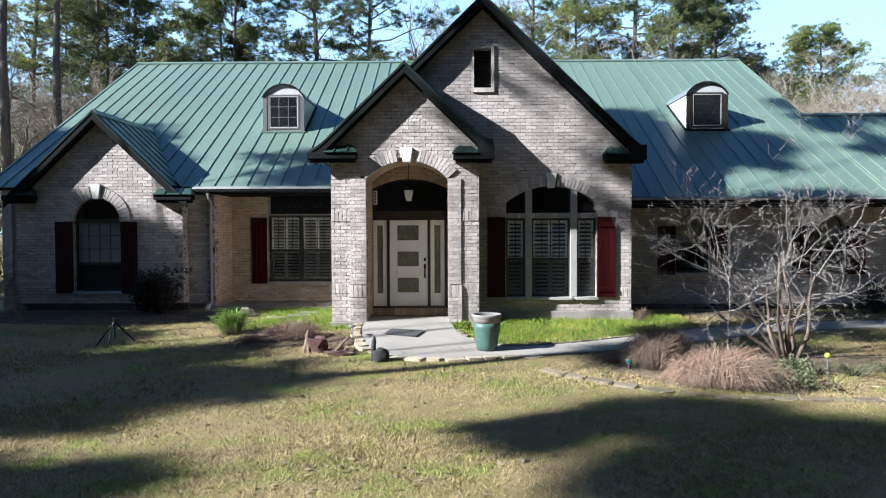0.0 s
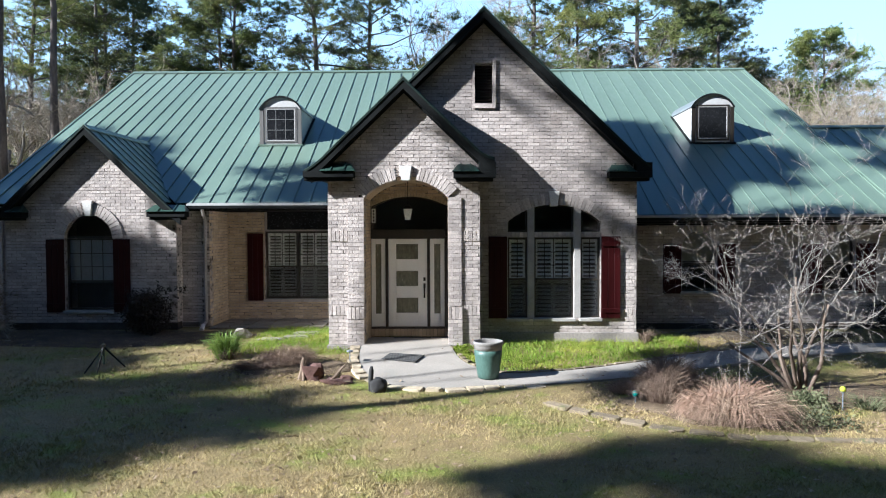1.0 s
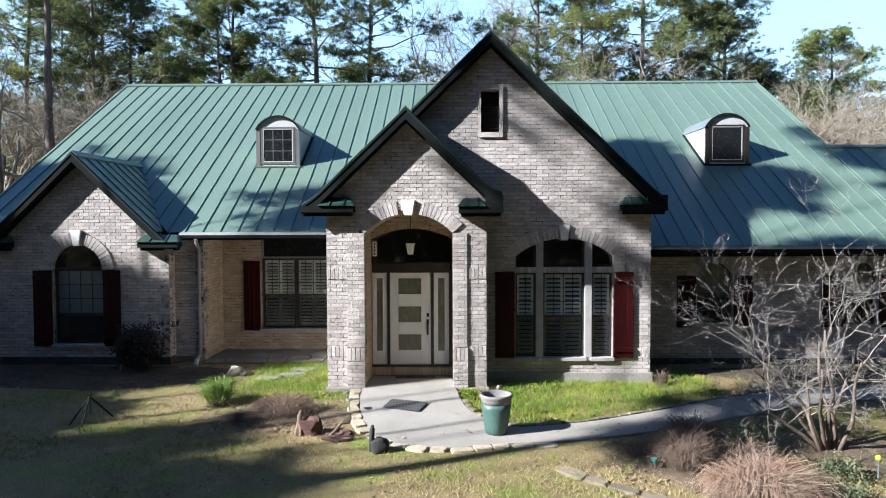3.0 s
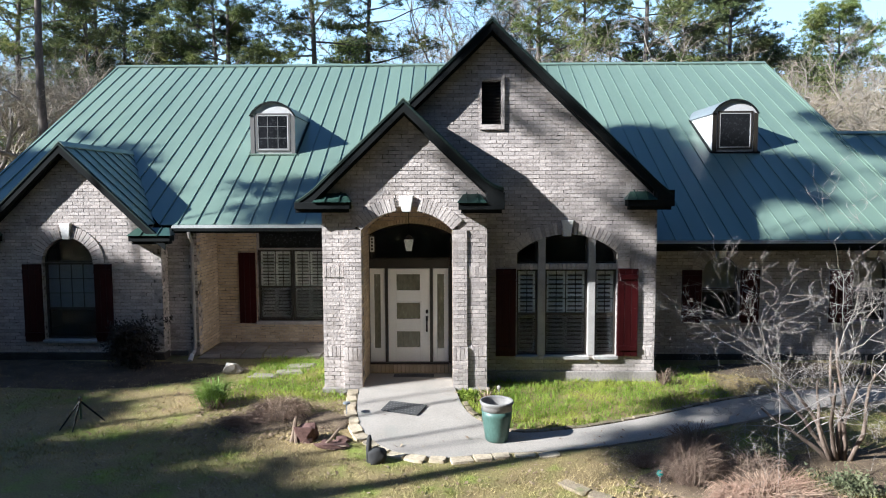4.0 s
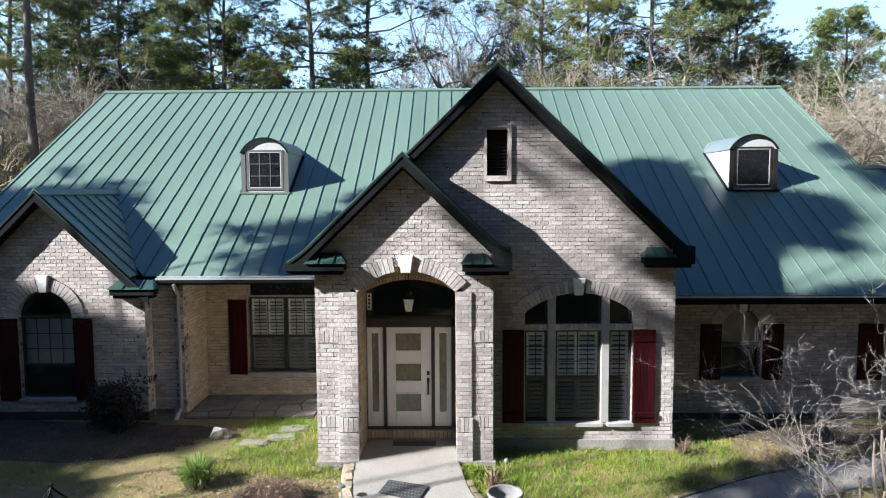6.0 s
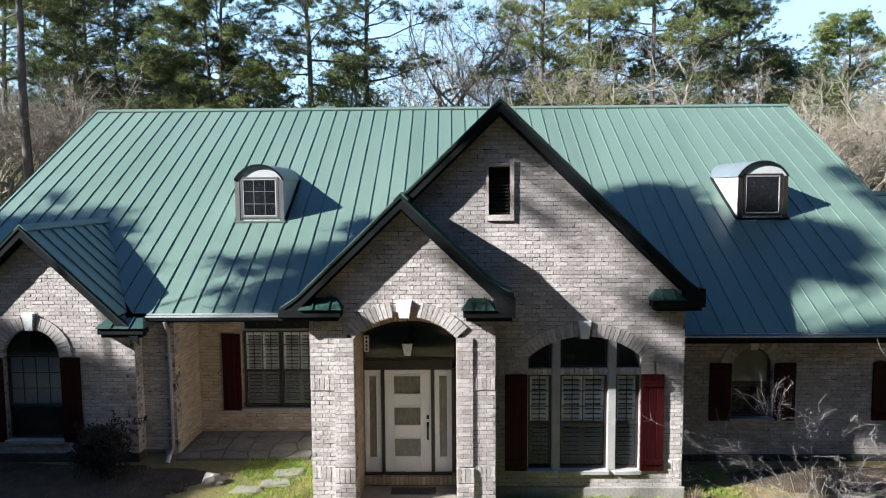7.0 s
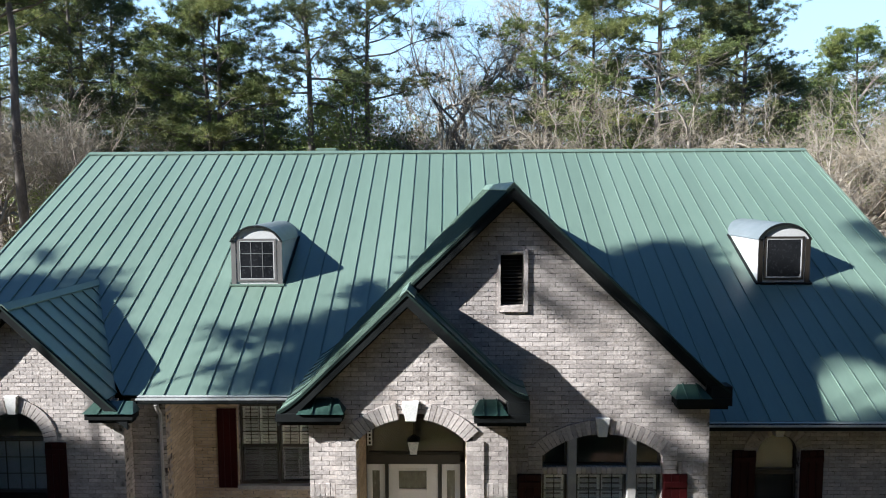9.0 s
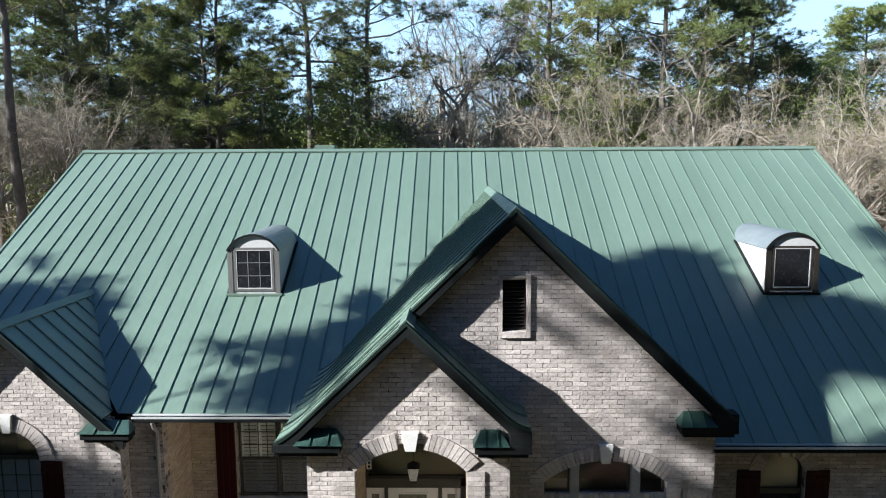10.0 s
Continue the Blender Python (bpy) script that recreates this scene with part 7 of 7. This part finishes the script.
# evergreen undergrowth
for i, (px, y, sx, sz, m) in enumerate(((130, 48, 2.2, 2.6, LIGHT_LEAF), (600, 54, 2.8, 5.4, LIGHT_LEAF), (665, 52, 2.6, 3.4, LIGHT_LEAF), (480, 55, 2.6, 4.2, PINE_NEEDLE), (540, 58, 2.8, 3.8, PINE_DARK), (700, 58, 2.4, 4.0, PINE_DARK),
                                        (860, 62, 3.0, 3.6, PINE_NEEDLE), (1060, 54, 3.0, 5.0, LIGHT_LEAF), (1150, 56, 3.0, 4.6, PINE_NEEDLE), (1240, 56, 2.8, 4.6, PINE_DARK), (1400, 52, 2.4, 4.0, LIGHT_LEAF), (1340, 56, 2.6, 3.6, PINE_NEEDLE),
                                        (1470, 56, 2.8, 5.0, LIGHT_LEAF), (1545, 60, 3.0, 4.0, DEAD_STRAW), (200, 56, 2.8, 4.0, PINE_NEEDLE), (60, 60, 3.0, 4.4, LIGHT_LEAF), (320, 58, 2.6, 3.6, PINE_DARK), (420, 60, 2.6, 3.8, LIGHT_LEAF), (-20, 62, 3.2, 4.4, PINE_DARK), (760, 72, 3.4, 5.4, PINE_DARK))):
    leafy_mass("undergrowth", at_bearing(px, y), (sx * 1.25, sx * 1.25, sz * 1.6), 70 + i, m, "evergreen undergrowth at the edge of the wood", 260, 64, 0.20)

# the wood beyond, a belt all round
w_rng = np.random.default_rng(5)
for name, count, d0, d1, top, size, wide, m, lab in (("far_wood", 120000, 62, 92, 12.0, 1.1, 0.085, TWIG, "distant leafless woodland"), ("far_pines", 120000, 66, 104, 14.0, 0.8, 0.26, PINE_DARK, "distant dark evergreen woodland")):
    a = w_rng.uniform(0, math.tau, count)
    d = w_rng.uniform(d0, d1, count)
    x, y = d * np.cos(a), 8 + d * np.sin(a)
    crest = np.array([noise.noise(Vector((p * 0.11, q * 0.08, len(name)))) for p, q in zip(x, y)])
    z = w_rng.uniform(0, 1, count) ** 0.8 * (top * (1 + 0.5 * crest))
    c = np.column_stack([x, y, z])
    way = w_rng.normal(0, 0.6, (count, 3)) + np.array([0, 0, 0.6 if m is TWIG else 0.1])
    way /= np.linalg.norm(way, axis=1)[:, None]
    ob = part(name, blades_mesh(name, c, c + way * (size * w_rng.uniform(0.5, 1.4, count))[:, None], wide * w_rng.uniform(0.6, 1.3, count), None, w_rng), m, None, "", "stuff")
    tagged(ob, lab, "woodland")
# unseen needle masses in front of the house, behind and beside the lawn, added to block sky light
for name, count, x0, x1, y0, y1, lab in (("pine_stand", 70000, -10, 44, -30, -8, "unseen mass of needles added across the lawn from the house to block sky light"), ("pine_stand", 30000, -40, -10, -36, -16, "unseen mass of needles added across the lawn to block sky light"), ("pine_stand", 44000, 26, 44, 9, 30, "unseen mass of needles added past the end of the house to block sky light"), ("pine_stand", 48000, 14, 40, -8, 9, "unseen mass of needles added beside the lawn to block sky light")):
    x, y = w_rng.uniform(x0, x1, count), w_rng.uniform(y0, y1, count)
    crest = np.array([noise.noise(Vector((p * 0.16, q * 0.16, 7.0))) for p, q in zip(x, y)])
    z = w_rng.uniform(0, 1, count) ** 0.75 * (29 * (1 + 0.3 * crest))
    c = np.column_stack([x, y, z])
    way = w_rng.normal(0, 0.7, (count, 3))
    way /= np.linalg.norm(way, axis=1)[:, None]
    ob = part(name, blades_mesh(name, c, c + way * (1.1 * w_rng.uniform(0.5, 1.4, count))[:, None], 0.42 * w_rng.uniform(0.6, 1.3, count), None, w_rng), STAND_NEEDLE, None, "", "stuff")
    tagged(ob, lab, "woodland")
far_trunks = bmesh.new()
for i in range(150):
    x, y = float(w_rng.uniform(-70, 70)), float(w_rng.uniform(60, 100))
    r = float(w_rng.uniform(0.08, 0.2))
    tube(far_trunks, [(x, y, 0), (x + float(w_rng.normal(0, 0.3)), y, 7), (x + float(w_rng.normal(0, 0.6)), y, float(w_rng.uniform(10, 15)))], [r, r * 0.8, r * 0.4], 5)
tagged(part("far_trunks", far_trunks, PALE_BARK, None, "", "stuff"), "many thin trunks of the distant wood", "woodland")

# ---- shrubs and the small bare tree near the house ----
leafy_mass("evergreen_bush", (-7.10, 16.95), (0.52, 0.45, 0.55), 91, BUSH_LEAF, "dark purplish evergreen bush against the wing wall", 200, 36, 0.085, "bush")
leafy_mass("grey_shrub", (5.20, 10.25), (0.55, 0.42, 0.16), 92, SHRUB_LEAF, "grey-green low shrub in the dry bed", 46, 20, 0.055, "bush")
leafy_mass("grey_shrub", (5.5, 11.2), (0.45, 0.4, 0.15), 93, SHRUB_LEAF, "grey-green low shrub under the bare tree", 44, 26, 0.055, "bush")
leafy_mass("sapling", (4.62, 11.75), (0.15, 0.15, 0.34), 94, SHRUB_LEAF, "slender green sapling among dry grasses", 26, 16, 0.05, "sapling")
leafy_mass("evergreen_bush", (10.4, 16.9), (0.35, 0.35, 0.42), 95, BUSH_LEAF, "small dark bush under the far window", 60, 30, 0.06, "bush")


def myrtle(at, seed):
    """A crape myrtle in winter: many stems from one foot, pale forked branches and fine twigs."""
    rng = np.random.default_rng(seed)
    z0 = ground_z(*at) - 0.05
    ob = thing("crape_myrtle", (at[0], at[1], z0), "leafless many-stemmed crape myrtle with pale peeling bark", "tree")
    twigs = []
    for i, (dx, dy, rise, long) in enumerate(((-0.9, 0.05, 0.8, 1.1), (-0.75, -0.35, 0.95, 1.15), (-0.45, 0.25, 1.2, 1.5), (-0.2, -0.1, 1.3, 1.55), (0.1, 0.25, 1.3, 1.6), (0.3, -0.15, 1.3, 1.5), (0.55, 0.2, 1.1, 1.5), (0.8, -0.1, 0.95, 1.35), (-0.6, 0.15, 0.95, 1.35))):
        out = []
        foot = (at[0] + dx * 0.14, at[1] + dy * 0.14, z0)
        branching(rng, foot, (dx * 0.72, dy * 0.72, rise * 1.1), long * 1.22, 0.040, 4, out, twigs, (2, 4), 0.62, 0.07, 6, 0.20)
        part("stem", tube(bmesh.new(), out[0][0], out[0][1], 8), MYRTLE_STEM, ob, smooth=True)
        bm = bmesh.new()
        for pts, radii in out[1:]:
            tube(bm, pts, [max(r * 0.42, 0.0016) for r in radii], 5 if radii[0] > 0.014 else 3)
        part("branch_mass", bm, MYRTLE_BARK, ob, kind="stuff", smooth=True)
    a = np.array(twigs)[::2]
    a[:, 1] = a[:, 0] + (a[:, 1] - a[:, 0]) * 0.5
    part("twig_mass", blades_mesh("twig_mass", a[:, 0], a[:, 1], np.full(len(a), 0.0034), None, rng), MYRTLE_TWIG, ob, kind="stuff")


MYRTLE_STEM = surface("myrtle_stem_bark", (0.075, 0.052, 0.038), (0.20, 0.15, 0.115), 3.0, 25, 0.8, 0.4, 0.006, stretch=(1, 1, 0.3), spec=0.25)
MYRTLE_TWIG = leafy("myrtle_twigs", ((0.14, 0.118, 0.105), (0.32, 0.288, 0.262), (0.235, 0.196, 0.174)), 0.8, 0.0, 1.0)
myrtle((5.98, 12.2), 7)
bare_tree("bare_shrub", (-11.4, 16.4), 3.2, 0.035, 97, "leafless pale shrub beside the wing", 3, PALE_BARK, 0.6, 4, (3, 4), 0.012, 0.36, "shrub")

# ---- a glowing sheet far behind the wood, painted as the pale winter sky ----
def sky_backdrop():
    m = bpy.data.materials.new("glowing_sky_sheet")
    m.use_nodes = True
    t = m.node_tree
    t.nodes.remove(t.nodes["Principled BSDF"])
    where = t.nodes.new("ShaderNodeNewGeometry")
    split = t.nodes.new("ShaderNodeSeparateXYZ")
    t.links.new(where.outputs["Position"], split.inputs[0])
    height = t.nodes.new("ShaderNodeMapRange")
    height.inputs["From Max"].default_value = 260.0
    t.links.new(split.outputs["Z"], height.inputs["Value"])
    ramp = t.nodes.new("ShaderNodeValToRGB")
    # haze painted in: paler at the foot, bluer towards the top
    ramp.color_ramp.elements[0].color = (0.31, 0.38, 0.415, 1)
    ramp.color_ramp.elements[1].color = (0.163, 0.303, 0.44, 1)
    t.links.new(height.outputs[0], ramp.inputs[0])
    glow = t.nodes.new("ShaderNodeEmission")
    t.links.new(ramp.outputs[0], glow.inputs["Color"])
    t.links.new(glow.outputs[0], t.nodes["Material Output"].inputs["Surface"])
    bm = bmesh.new()
    cols = []
    for i in range(25):
        a = math.radians(90 - 66 + 132 * i / 24)
        cols.append([bm.verts.new((460 * math.cos(a), 460 * math.sin(a), z)) for z in (-4, 60, 130, 200, 270)])
    for p, q in zip(cols, cols[1:]):
        for k in range(4):
            bm.faces.new((p[k], p[k + 1], q[k + 1], q[k]))
    tagged(part("backdrop", bm, m, None, "", "structure"), "glowing backdrop painted as pale blue winter sky beyond the trees", "sky")


sky_backdrop()

# ---- things that repeat ----
GROUPS = {"pine_tree": "pines round the house", "round_pine": "round-crowned pines", "bare_tree": "bare trees of the wood", "undergrowth": "undergrowth of the wood",
          "dead_grass_clump": "dry grasses in the bed", "dead_perennial": "dead perennials", "rock": "rocks in the garden", "stake_light": "globe lights", "driftwood": "driftwood pieces",
          "stepping_stone": "stepping stones", "green_tuft": "green tufts", "weeds": "weeds by the pier", "grey_shrub": "grey-green shrubs", "evergreen_bush": "dark bushes by the walls", "door_mat": "door mats"}
for ob in scene.objects:
    if ob.parent is None and ob.name.split(".")[0] in GROUPS:
        tagged(ob, group=GROUPS[ob.name.split(".")[0]])
